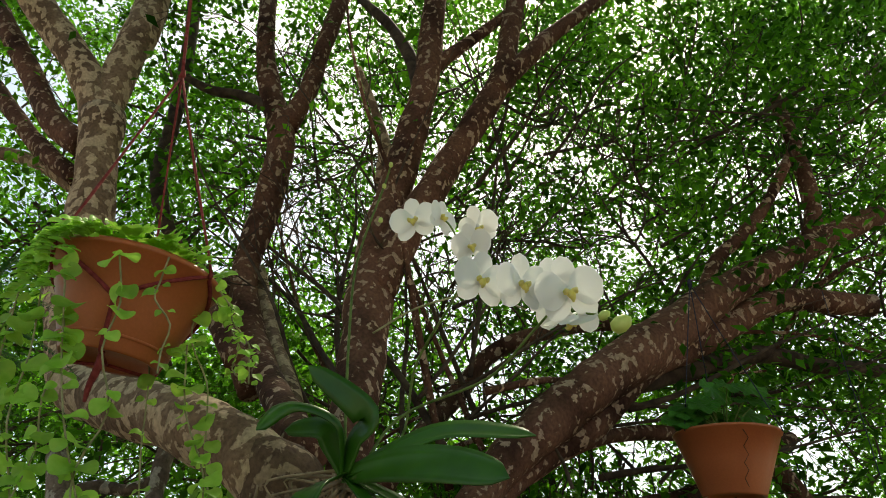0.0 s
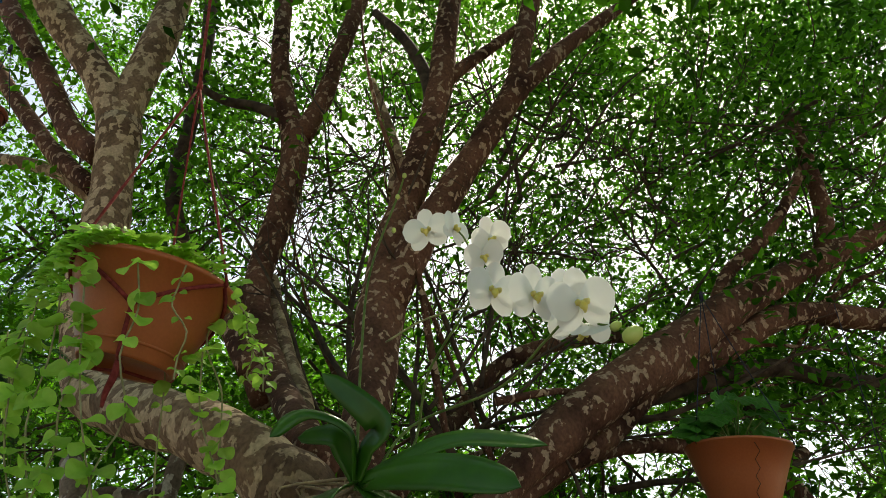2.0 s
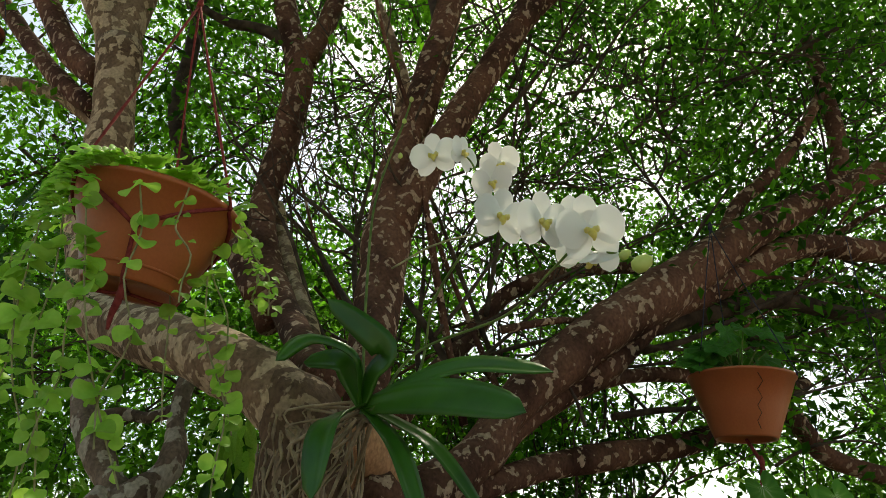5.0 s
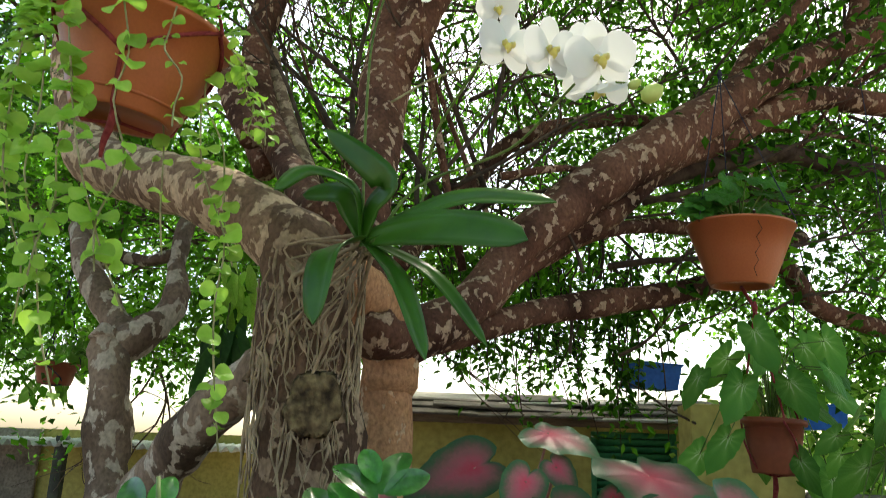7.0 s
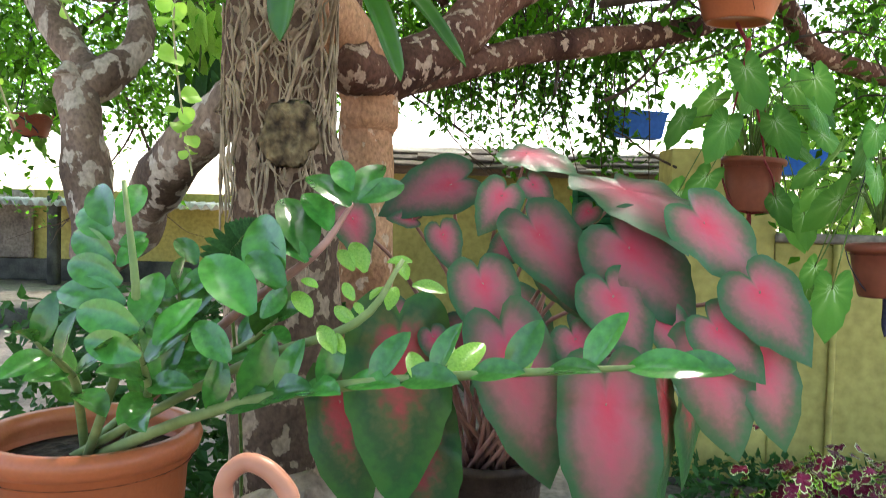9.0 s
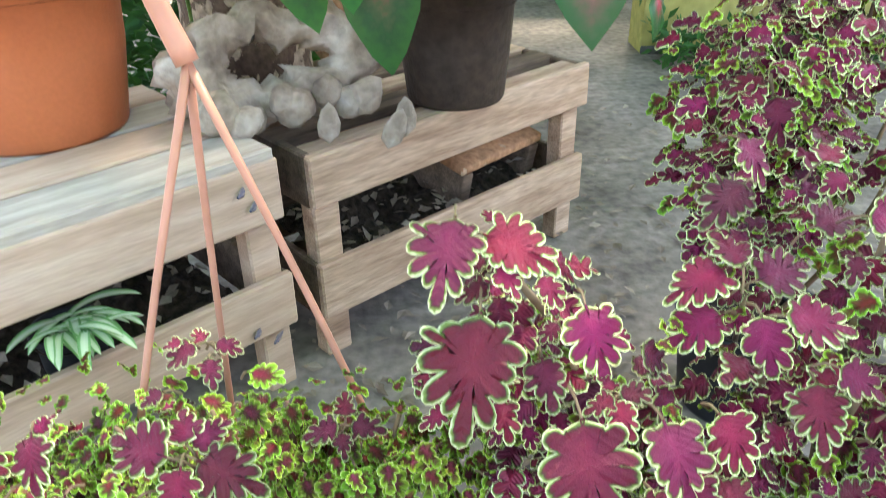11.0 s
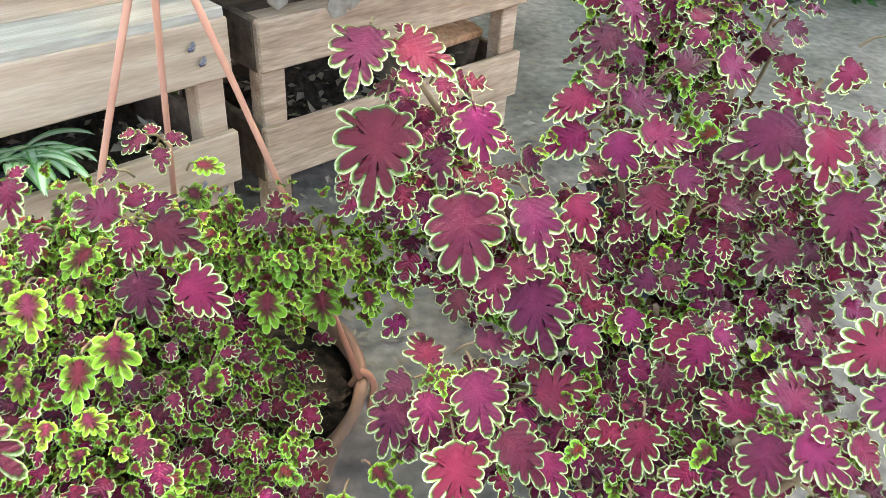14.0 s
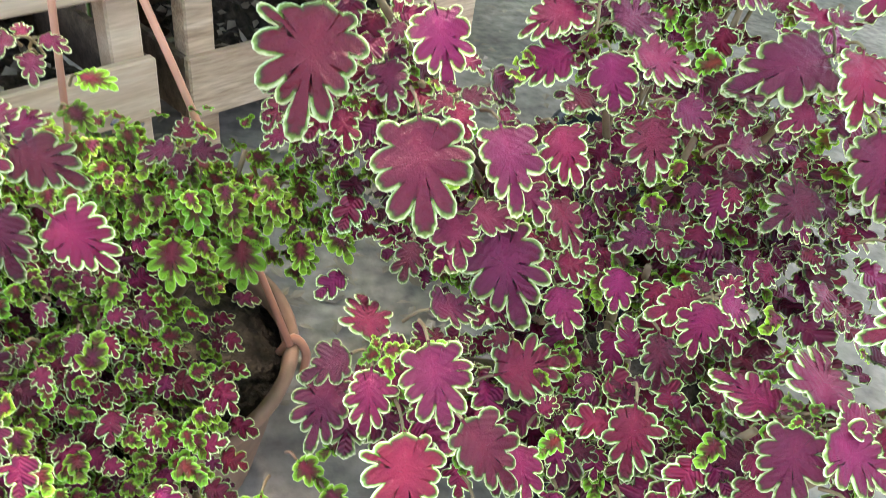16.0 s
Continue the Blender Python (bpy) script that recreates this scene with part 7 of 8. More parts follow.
for i in range(150):
    a = rk.uniform(2.0, 5.3)
    f = math.sqrt(rk.random())
    p = KP + Vector((math.cos(a) * 0.25 * f - 0.02, math.sin(a) * 0.26 * f - 0.02, 0.335 - 0.14 * f * f + rk.uniform(-0.03, 0.01)))
    rosette(lime, LO, SMALL_LIME if i % 2 else SHORT_ME, p, 6, rk.uniform(0.018, 0.030), rk, 0.6, LO if i % 4 == 0 else None, rk.uniform(0, 6))
for i in range(34):
    p = KP + Vector((rk.uniform(-0.16, 0.16), rk.uniform(-0.02, 0.05), 0))
    p.z = 0.335 + 0.05 * rk.random() - 0.12 * max(0.0, p.x - KP.x)
    rosette(lime, LO, LIME_ME, p, 4, rk.uniform(0.022, 0.034), rk, 0.9, LO if i % 3 == 0 else None, rk.uniform(0, 6))
filler(lime, LO, SMALL_ME, COLEUS, (((KP.x - 0.06, KP.y - 0.13, 0.24), (0.17, 0.13, 0.07)), ((KP.x - 0.1, KP.y - 0.05, 0.28), (0.14, 0.12, 0.06))), 1300, 0.023, rk, "small maroon leaves")
filler(lime, LO, SMALL_LIME, COLEUS_LIME, (((KP.x - 0.08, KP.y - 0.08, 0.26), (0.17, 0.15, 0.08)), ((KP.x - 0.15, KP.y, 0.28), (0.15, 0.14, 0.10)), ((KP.x - 0.06, KP.y - 0.19, 0.24), (0.16, 0.12, 0.09)), ((KP.x + 0.02, KP.y, 0.33), (0.17, 0.06, 0.05)), ((KP.x - 0.16, KP.y - 0.03, 0.29), (0.10, 0.09, 0.06))), 2500, 0.022, rk, "small lime and maroon leaves")


def maroon(label, base, shoots, boxes, count, seed, small=0.034, extra=10, lime_every=3):
    e = thing("coleus", label, "coleus", base, group="coleus plants")
    org, r_ = Vector(base), random.Random(seed)
    for k in range(int(extra * 1.9)):
        (x, y, z), (a, b, c) = boxes[k % len(boxes)]
        t, f = r_.uniform(0, 6.28), r_.uniform(0.1, 1.0)
        rosette(e, org, COLEUS_ME if k % lime_every else SMALL_LIME, (x + a * 1.1 * math.cos(t) * f, y + b * 1.1 * math.sin(t) * f, z + c * (0.75 - 0.8 * f * f)), 6, r_.uniform(0.030, 0.050) * (1.0 if k % lime_every else 0.7), r_, 0.55, None, r_.uniform(0, 6))
    for p, n_, s in shoots:
        rosette(e, org, COLEUS_ME, p, n_ + 2, s * 0.8, r_, 0.6, Vector(base) + Vector((r_.uniform(-0.03, 0.03), r_.uniform(-0.03, 0.03), 0)), r_.uniform(0, 6))
    filler(e, org, SMALL_ME, COLEUS, boxes, int(count * 1.5), small, r_, "small maroon leaves edged in lime")
    filler(e, org, SMALL_LIME, COLEUS_LIME, boxes, int(count * 0.9), small * 0.8, r_, "small lime leaves in between")
    return e



def bed(label, base, tops, boxes, count, seed, small=0.030, limes=0.3):
    """A coleus whose leaves follow: stems from its pot to the shoots, and small leaves in its depth."""
    e = thing("coleus", label, "coleus", base, group="coleus plants")
    org, r_ = Vector(base), random.Random(seed)
    for q in tops:
        c = Vector(q) - org
        b = Vector((r_.uniform(-0.025, 0.025), r_.uniform(-0.025, 0.025), -0.02))
        part("stem", tube([(*b, 0.0055), (*(b.lerp(c, 0.5) + Vector((r_.uniform(-0.015, 0.015), 0.015, 0))), 0.0045), (*c, 0.0025)], segs=7, step=5), COLEUS_STEM, e)
    filler(e, org, SMALL_ME + SHORT_ME[:1], COLEUS, boxes, count, small, r_, "small maroon leaves edged in lime")
    filler(e, org, SMALL_LIME, COLEUS_LIME, boxes, int(count * limes), small * 0.75, r_, "small lime leaves in between")
    return e


tall = bed("tall maroon coleus with scalloped lime edges", (0.350, 0.640, 0.13), ((0.085, 0.60, 0.545), (0.135, 0.58, 0.47), (0.165, 0.575, 0.43), (0.085, 0.66, 0.42)),
           (((0.150, 0.600, 0.400), (0.06, 0.04, 0.09)), ((0.110, 0.615, 0.470), (0.035, 0.03, 0.06)), ((0.190, 0.580, 0.340), (0.05, 0.05, 0.05)), ((0.080, 0.68, 0.40), (0.04, 0.03, 0.02))), 260, 5)
grow(tall, "M", (0.057, 0.605, 0.573), (0.041, 0.553, 0.545), (-0.06, -0.47, 0.88))
grow(tall, "M", (0.075, 0.601, 0.563), (0.122, 0.579, 0.554), (-0.06, -0.47, 0.88))
grow(tall, "S", (0.078, 0.585, 0.535), (0.054, 0.579, 0.530), (-0.06, -0.47, 0.88))
grow(tall, "S", (0.083, 0.585, 0.549), (0.095, 0.564, 0.539), (-0.06, -0.47, 0.88))
grow(tall, "S", (0.108, 0.580, 0.542), (0.122, 0.562, 0.533), (-0.06, -0.47, 0.88))
grow(tall, "S", (0.084, 0.612, 0.565), (0.077, 0.623, 0.571), (-0.06, -0.47, 0.88))
grow(tall, "M", (0.070, 0.565, 0.526), (0.055, 0.511, 0.466), (-0.03, -0.74, 0.67))
grow(tall, "M", (0.136, 0.566, 0.529), (0.148, 0.532, 0.493), (-0.11, -0.74, 0.67))
grow(tall, "S", (0.109, 0.559, 0.495), (0.112, 0.527, 0.478), (-0.06, -0.47, 0.88))
grow(tall, "S", (0.082, 0.564, 0.457), (0.088, 0.538, 0.443), (-0.06, -0.47, 0.88))
grow(tall, "S", (0.120, 0.568, 0.515), (0.108, 0.557, 0.509), (-0.06, -0.47, 0.88))
grow(tall, "S", (0.149, 0.527, 0.487), (0.129, 0.521, 0.482), (-0.06, -0.47, 0.88))
grow(tall, "S", (0.152, 0.527, 0.487), (0.174, 0.530, 0.490), (-0.06, -0.47, 0.88))
grow(tall, "S", (0.149, 0.525, 0.486), (0.156, 0.502, 0.475), (-0.06, -0.47, 0.88))
grow(tall, "S", (0.150, 0.533, 0.486), (0.144, 0.546, 0.493), (-0.06, -0.47, 0.88))
grow(tall, "M", (0.127, 0.516, 0.481), (0.131, 0.464, 0.432), (-0.10, -0.69, 0.72))
grow(tall, "M", (0.176, 0.513, 0.480), (0.187, 0.466, 0.456), (-0.06, -0.47, 0.88))
grow(tall, "M", (0.212, 0.519, 0.477), (0.225, 0.488, 0.461), (-0.06, -0.47, 0.88))
grow(tall, "M", (0.152, 0.496, 0.426), (0.155, 0.464, 0.409), (-0.06, -0.47, 0.88))
grow(tall, "M", (0.161, 0.495, 0.426), (0.194, 0.488, 0.425), (-0.06, -0.47, 0.88))
grow(tall, "S", (0.192, 0.497, 0.450), (0.202, 0.473, 0.437), (-0.06, -0.47, 0.88))
grow(tall, "M", (0.181, 0.496, 0.417), (0.194, 0.444, 0.377), (-0.15, -0.62, 0.77))
grow(tall, "S", (0.134, 0.516, 0.387), (0.125, 0.491, 0.374), (-0.06, -0.47, 0.88))
grow(tall, "S", (0.067, 0.589, 0.418), (0.058, 0.572, 0.408), (-0.06, -0.47, 0.88))
grow(tall, "S", (0.104, 0.577, 0.421), (0.109, 0.561, 0.412), (-0.06, -0.47, 0.88))
grow(tall, "S", (0.050, 0.600, 0.417), (0.028, 0.591, 0.410), (-0.06, -0.47, 0.88))
grow(tall, "S", (0.076, 0.594, 0.428), (0.049, 0.598, 0.428), (-0.06, -0.47, 0.88))
grow(tall, "S", (0.109, 0.568, 0.468), (0.097, 0.578, 0.472), (-0.06, -0.47, 0.88))
grow(tall, "S", (0.093, 0.586, 0.415), (0.077, 0.574, 0.407), (-0.06, -0.47, 0.88))
grow(tall, "S", (0.226, 0.495, 0.389), (0.257, 0.489, 0.388), (-0.06, -0.47, 0.88))
grow(tall, "S", (0.225, 0.495, 0.389), (0.210, 0.486, 0.384), (-0.06, -0.47, 0.88))
grow(tall, "S", (0.224, 0.499, 0.393), (0.230, 0.514, 0.402), (-0.06, -0.47, 0.88))
grow(tall, "M", (0.225, 0.482, 0.380), (0.233, 0.451, 0.364), (-0.06, -0.47, 0.88))
grow(tall, "M", (0.218, 0.512, 0.429), (0.239, 0.481, 0.413), (-0.06, -0.47, 0.88))
grow(tall, "M", (0.181, 0.433, 0.346), (0.234, 0.443, 0.355), (-0.06, -0.47, 0.88))
grow(tall, "S", (0.191, 0.448, 0.366), (0.174, 0.444, 0.363), (-0.06, -0.47, 0.88))
low_one = bed("low maroon coleus with broad scalloped leaves", (0.335, 0.590, 0.13), ((0.120, 0.425, 0.375), (0.145, 0.42, 0.35), (0.19, 0.43, 0.33)),
              (((0.150, 0.450, 0.310), (0.06, 0.03, 0.04)), ((0.190, 0.460, 0.290), (0.05, 0.04, 0.05))), 130, 6)
grow(low_one, "M", (0.102, 0.423, 0.386), (0.099, 0.463, 0.396), (0.00, -0.24, 0.97))
grow(low_one, "M", (0.090, 0.412, 0.387), (0.061, 0.403, 0.380), (-0.06, -0.47, 0.88))
grow(low_one, "M", (0.101, 0.403, 0.386), (0.098, 0.371, 0.368), (-0.06, -0.47, 0.88))
grow(low_one, "M", (0.082, 0.415, 0.368), (0.066, 0.378, 0.347), (-0.06, -0.47, 0.88))
grow(low_one, "M", (0.131, 0.410, 0.399), (0.139, 0.368, 0.377), (-0.06, -0.47, 0.88))
grow(low_one, "M", (0.118, 0.375, 0.366), (0.120, 0.327, 0.337), (-0.09, -0.52, 0.85))
grow(low_one, "M", (0.148, 0.373, 0.378), (0.177, 0.340, 0.361), (-0.13, -0.52, 0.84))
grow(low_one, "M", (0.155, 0.345, 0.346), (0.157, 0.311, 0.327), (-0.06, -0.47, 0.88))
grow(low_one, "M", (0.136, 0.443, 0.392), (0.167, 0.449, 0.397), (-0.06, -0.47, 0.88))
grow(low_one, "T", (0.107, 0.408, 0.392), (0.121, 0.412, 0.395), (-0.06, -0.47, 0.88))
grow(low_one, "T", (0.105, 0.410, 0.391), (0.093, 0.405, 0.388), (-0.06, -0.47, 0.88))
grow(low_one, "T", (0.108, 0.407, 0.391), (0.112, 0.396, 0.385), (-0.06, -0.47, 0.88))
grow(low_one, "T", (0.104, 0.413, 0.390), (0.102, 0.421, 0.394), (-0.06, -0.47, 0.88))
grow(low_one, "T", (0.120, 0.409, 0.388), (0.128, 0.417, 0.393), (-0.06, -0.47, 0.88))
grow(low_one, "M", (0.183, 0.379, 0.350), (0.190, 0.350, 0.335), (-0.06, -0.47, 0.88))
grow(low_one, "S", (0.217, 0.394, 0.333), (0.210, 0.375, 0.322), (-0.06, -0.47, 0.88))
grow(low_one, "S", (0.222, 0.389, 0.330), (0.242, 0.383, 0.328), (-0.06, -0.47, 0.88))
grow(low_one, "S", (0.215, 0.372, 0.313), (0.207, 0.349, 0.299), (-0.06, -0.47, 0.88))
grow(low_one, "S", (0.205, 0.406, 0.341), (0.218, 0.415, 0.347), (-0.06, -0.47, 0.88))
grow(low_one, "T", (0.061, 0.406, 0.301), (0.080, 0.390, 0.293), (-0.30, -0.47, 0.78))
grow(low_one, "T", (0.078, 0.391, 0.293), (0.096, 0.374, 0.284), (-0.30, -0.47, 0.78))
bushy = bed("bushy maroon coleus in a black pot, leaves edged in lime", (0.380, 0.620, 0.15), ((0.27, 0.61, 0.48), (0.33, 0.56, 0.45), (0.42, 0.58, 0.49), (0.40, 0.68, 0.52), (0.47, 0.66, 0.52), (0.29, 0.49, 0.39)),
            (((0.330, 0.590, 0.380), (0.12, 0.08, 0.09)), ((0.430, 0.660, 0.420), (0.13, 0.12, 0.11)), ((0.400, 0.530, 0.350), (0.12, 0.07, 0.08)), ((0.530, 0.620, 0.410), (0.12, 0.10, 0.10)), ((0.250, 0.560, 0.350), (0.05, 0.06, 0.06))), 640, 7, 0.033)
grow(bushy, "M", (0.263, 0.589, 0.499), (0.266, 0.559, 0.468), (-0.24, -0.70, 0.67))
grow(bushy, "M", (0.278, 0.585, 0.500), (0.327, 0.573, 0.497), (-0.06, -0.47, 0.88))
grow(bushy, "M", (0.246, 0.607, 0.488), (0.200, 0.592, 0.477), (-0.06, -0.47, 0.88))
grow(bushy, "M", (0.249, 0.624, 0.516), (0.204, 0.611, 0.506), (-0.06, -0.47, 0.88))
grow(bushy, "S", (0.258, 0.617, 0.520), (0.247, 0.650, 0.537), (-0.06, -0.47, 0.88))
grow(bushy, "M", (0.271, 0.619, 0.507), (0.318, 0.632, 0.517), (-0.06, -0.47, 0.88))
grow(bushy, "M", (0.281, 0.687, 0.550), (0.243, 0.660, 0.533), (-0.06, -0.47, 0.88))
grow(bushy, "M", (0.291, 0.733, 0.568), (0.312, 0.701, 0.552), (-0.06, -0.47, 0.88))
grow(bushy, "M", (0.329, 0.662, 0.525), (0.371, 0.674, 0.535), (-0.06, -0.47, 0.88))
grow(bushy, "M", (0.361, 0.652, 0.537), (0.402, 0.639, 0.532), (-0.06, -0.47, 0.88))
grow(bushy, "M", (0.413, 0.569, 0.515), (0.343, 0.556, 0.504), (-0.06, -0.47, 0.88))
grow(bushy, "S", (0.415, 0.585, 0.527), (0.396, 0.611, 0.540), (-0.06, -0.47, 0.88))
grow(bushy, "S", (0.415, 0.586, 0.529), (0.437, 0.602, 0.539), (-0.06, -0.47, 0.88))
grow(bushy, "M", (0.413, 0.544, 0.530), (0.402, 0.501, 0.506), (-0.06, -0.47, 0.88))
grow(bushy, "M", (0.439, 0.542, 0.520), (0.488, 0.529, 0.516), (-0.06, -0.47, 0.88))
grow(bushy, "M", (0.418, 0.505, 0.495), (0.419, 0.462, 0.458), (-0.41, -0.61, 0.68))
grow(bushy, "M", (0.457, 0.495, 0.480), (0.491, 0.480, 0.474), (-0.06, -0.47, 0.88))
grow(bushy, "M", (0.288, 0.549, 0.472), (0.281, 0.508, 0.449), (-0.06, -0.47, 0.88))
grow(bushy, "M", (0.301, 0.550, 0.483), (0.328, 0.530, 0.474), (-0.06, -0.47, 0.88))
grow(bushy, "M", (0.334, 0.525, 0.466), (0.370, 0.525, 0.468), (-0.06, -0.47, 0.88))
grow(bushy, "M", (0.396, 0.504, 0.447), (0.357, 0.482, 0.433), (-0.06, -0.47, 0.88))
grow(bushy, "S", (0.284, 0.552, 0.431), (0.280, 0.538, 0.423), (-0.06, -0.47, 0.88))
grow(bushy, "S", (0.322, 0.526, 0.437), (0.316, 0.509, 0.427), (-0.06, -0.47, 0.88))
grow(bushy, "S", (0.345, 0.517, 0.440), (0.340, 0.501, 0.431), (-0.06, -0.47, 0.88))
grow(bushy, "M", (0.397, 0.540, 0.487), (0.371, 0.531, 0.481), (-0.06, -0.47, 0.88))
grow(bushy, "S", (0.379, 0.562, 0.486), (0.403, 0.572, 0.493), (-0.06, -0.47, 0.88))
grow(bushy, "S", (0.292, 0.500, 0.414), (0.303, 0.481, 0.405), (-0.06, -0.47, 0.88))
grow(bushy, "S", (0.290, 0.500, 0.413), (0.260, 0.491, 0.406), (-0.06, -0.47, 0.88))
grow(bushy, "S", (0.292, 0.506, 0.413), (0.290, 0.519, 0.420), (-0.06, -0.47, 0.88))
grow(bushy, "S", (0.295, 0.504, 0.413), (0.321, 0.512, 0.419), (-0.06, -0.47, 0.88))
grow(bushy, "M", (0.307, 0.435, 0.409), (0.290, 0.414, 0.387), (-0.30, -0.55, 0.78))
grow(bushy, "M", (0.310, 0.435, 0.411), (0.335, 0.426, 0.407), (-0.06, -0.47, 0.88))
grow(bushy, "S", (0.314, 0.440, 0.411), (0.332, 0.452, 0.419), (-0.06, -0.47, 0.88))
grow(bushy, "S", (0.307, 0.442, 0.409), (0.300, 0.455, 0.415), (-0.06, -0.47, 0.88))
grow(bushy, "M", (0.310, 0.448, 0.401), (0.274, 0.442, 0.395), (-0.06, -0.47, 0.88))
grow(bushy, "S", (0.319, 0.434, 0.398), (0.325, 0.413, 0.387), (-0.06, -0.47, 0.88))
grow(bushy, "M", (0.287, 0.445, 0.374), (0.284, 0.412, 0.356), (-0.06, -0.47, 0.88))
grow(bushy, "M", (0.271, 0.491, 0.389), (0.263, 0.464, 0.374), (-0.06, -0.47, 0.88))
grow(bushy, "M", (0.269, 0.465, 0.355), (0.261, 0.440, 0.341), (-0.06, -0.47, 0.88))
grow(bushy, "M", (0.431, 0.398, 0.434), (0.377, 0.389, 0.426), (-0.06, -0.47, 0.88))
grow(bushy, "M", (0.411, 0.373, 0.422), (0.403, 0.332, 0.399), (-0.06, -0.47, 0.88))
grow(bushy, "M", (0.471, 0.437, 0.452), (0.430, 0.433, 0.447), (-0.06, -0.47, 0.88))
grow(bushy, "S", (0.384, 0.500, 0.428), (0.396, 0.485, 0.420), (-0.06, -0.47, 0.88))
grow(bushy, "S", (0.427, 0.463, 0.437), (0.438, 0.449, 0.430), (-0.06, -0.47, 0.88))
grow(bushy, "S", (0.439, 0.409, 0.438), (0.449, 0.396, 0.431), (-0.06, -0.47, 0.88))
grow(bushy, "M", (0.483, 0.494, 0.517), (0.463, 0.480, 0.507), (-0.06, -0.47, 0.88))
grow(bushy, "M", (0.369, 0.741, 0.541), (0.398, 0.763, 0.554), (-0.06, -0.47, 0.88))
grow(bushy, "M", (0.378, 0.715, 0.541), (0.353, 0.705, 0.534), (-0.06, -0.47, 0.88))
grow(bushy, "M", (0.446, 0.710, 0.556), (0.465, 0.690, 0.547), (-0.06, -0.47, 0.88))
grow(bushy, "M", (0.412, 0.676, 0.543), (0.439, 0.689, 0.551), (-0.06, -0.47, 0.88))
grow(bushy, "M", (0.462, 0.605, 0.556), (0.436, 0.587, 0.545), (-0.06, -0.47, 0.88))
grow(bushy, "M", (0.496, 0.636, 0.569), (0.522, 0.630, 0.567), (-0.06, -0.47, 0.88))
grow(bushy, "M", (0.497, 0.574, 0.538), (0.521, 0.579, 0.543), (-0.06, -0.47, 0.88))
grow(bushy, "M", (0.495, 0.582, 0.556), (0.471, 0.577, 0.552), (-0.06, -0.47, 0.88))
grow(bushy, "S", (0.353, 0.635, 0.514), (0.339, 0.617, 0.503), (-0.06, -0.47, 0.88))
grow(bushy, "S", (0.354, 0.548, 0.481), (0.343, 0.532, 0.471), (-0.06, -0.47, 0.88))
near_one = bed("maroon coleus with lime-edged leaves over a black pot", (0.335, 0.400, 0.15), ((0.315, 0.365, 0.375), (0.36, 0.34, 0.38), (0.25, 0.40, 0.33)),
               (((0.330, 0.375, 0.245), (0.075, 0.035, 0.05)), ((0.320, 0.385, 0.330), (0.08, 0.035, 0.04)), ((0.430, 0.390, 0.340), (0.07, 0.06, 0.05)), ((0.260, 0.430, 0.310), (0.05, 0.04, 0.04))), 260, 8)
grow(near_one, "M", (0.335, 0.356, 0.405), (0.368, 0.395, 0.415), (0.00, -0.24, 0.97))
grow(near_one, "M", (0.318, 0.359, 0.396), (0.292, 0.390, 0.404), (0.00, -0.24, 0.97))
grow(near_one, "M", (0.321, 0.347, 0.403), (0.306, 0.314, 0.376), (-0.34, -0.48, 0.81))
grow(near_one, "M", (0.332, 0.341, 0.404), (0.368, 0.313, 0.391), (-0.06, -0.47, 0.88))
grow(near_one, "M", (0.342, 0.344, 0.406), (0.372, 0.349, 0.411), (-0.06, -0.47, 0.88))
grow(near_one, "T", (0.326, 0.350, 0.408), (0.337, 0.354, 0.411), (-0.06, -0.47, 0.88))
grow(near_one, "T", (0.325, 0.353, 0.407), (0.316, 0.360, 0.410), (-0.06, -0.47, 0.88))
grow(near_one, "T", (0.328, 0.347, 0.407), (0.329, 0.339, 0.402), (-0.06, -0.47, 0.88))
grow(near_one, "T", (0.323, 0.349, 0.405), (0.315, 0.345, 0.403), (-0.06, -0.47, 0.88))
grow(near_one, "M", (0.313, 0.348, 0.359), (0.309, 0.316, 0.342), (-0.06, -0.47, 0.88))
grow(near_one, "M", (0.315, 0.357, 0.361), (0.282, 0.354, 0.357), (-0.06, -0.47, 0.88))
grow(near_one, "M", (0.335, 0.306, 0.389), (0.342, 0.277, 0.377), (-0.36, -0.43, 0.83))
grow(near_one, "M", (0.372, 0.341, 0.404), (0.392, 0.317, 0.392), (-0.06, -0.47, 0.88))
grow(near_one, "M", (0.406, 0.307, 0.417), (0.382, 0.289, 0.406), (-0.06, -0.47, 0.88))
grow(near_one, "M", (0.368, 0.299, 0.392), (0.372, 0.279, 0.382), (-0.06, -0.47, 0.88))
grow(near_one, "L", (0.371, 0.266, 0.414), (0.377, 0.247, 0.404), (-0.06, -0.47, 0.88))
grow(near_one, "L", (0.378, 0.257, 0.413), (0.391, 0.250, 0.410), (-0.06, -0.47, 0.88))
grow(near_one, "M", (0.257, 0.394, 0.365), (0.245, 0.360, 0.340), (-0.24, -0.51, 0.82))
grow(near_one, "M", (0.239, 0.343, 0.338), (0.230, 0.313, 0.319), (-0.23, -0.46, 0.86))
grow(near_one, "M", (0.271, 0.354, 0.335), (0.262, 0.326, 0.319), (-0.06, -0.47, 0.88))
grow(near_one, "S", (0.243, 0.431, 0.351), (0.234, 0.418, 0.344), (-0.06, -0.47, 0.88))
grow(near_one, "S", (0.275, 0.396, 0.346), (0.282, 0.384, 0.340), (-0.06, -0.47, 0.88))
grow(near_one, "S", (0.287, 0.363, 0.336), (0.297, 0.355, 0.332), (-0.06, -0.47, 0.88))
grow(near_one, "M", (0.433, 0.342, 0.428), (0.413, 0.331, 0.421), (-0.06, -0.47, 0.88))
X1 = (0.462, 1.013, 0.542)
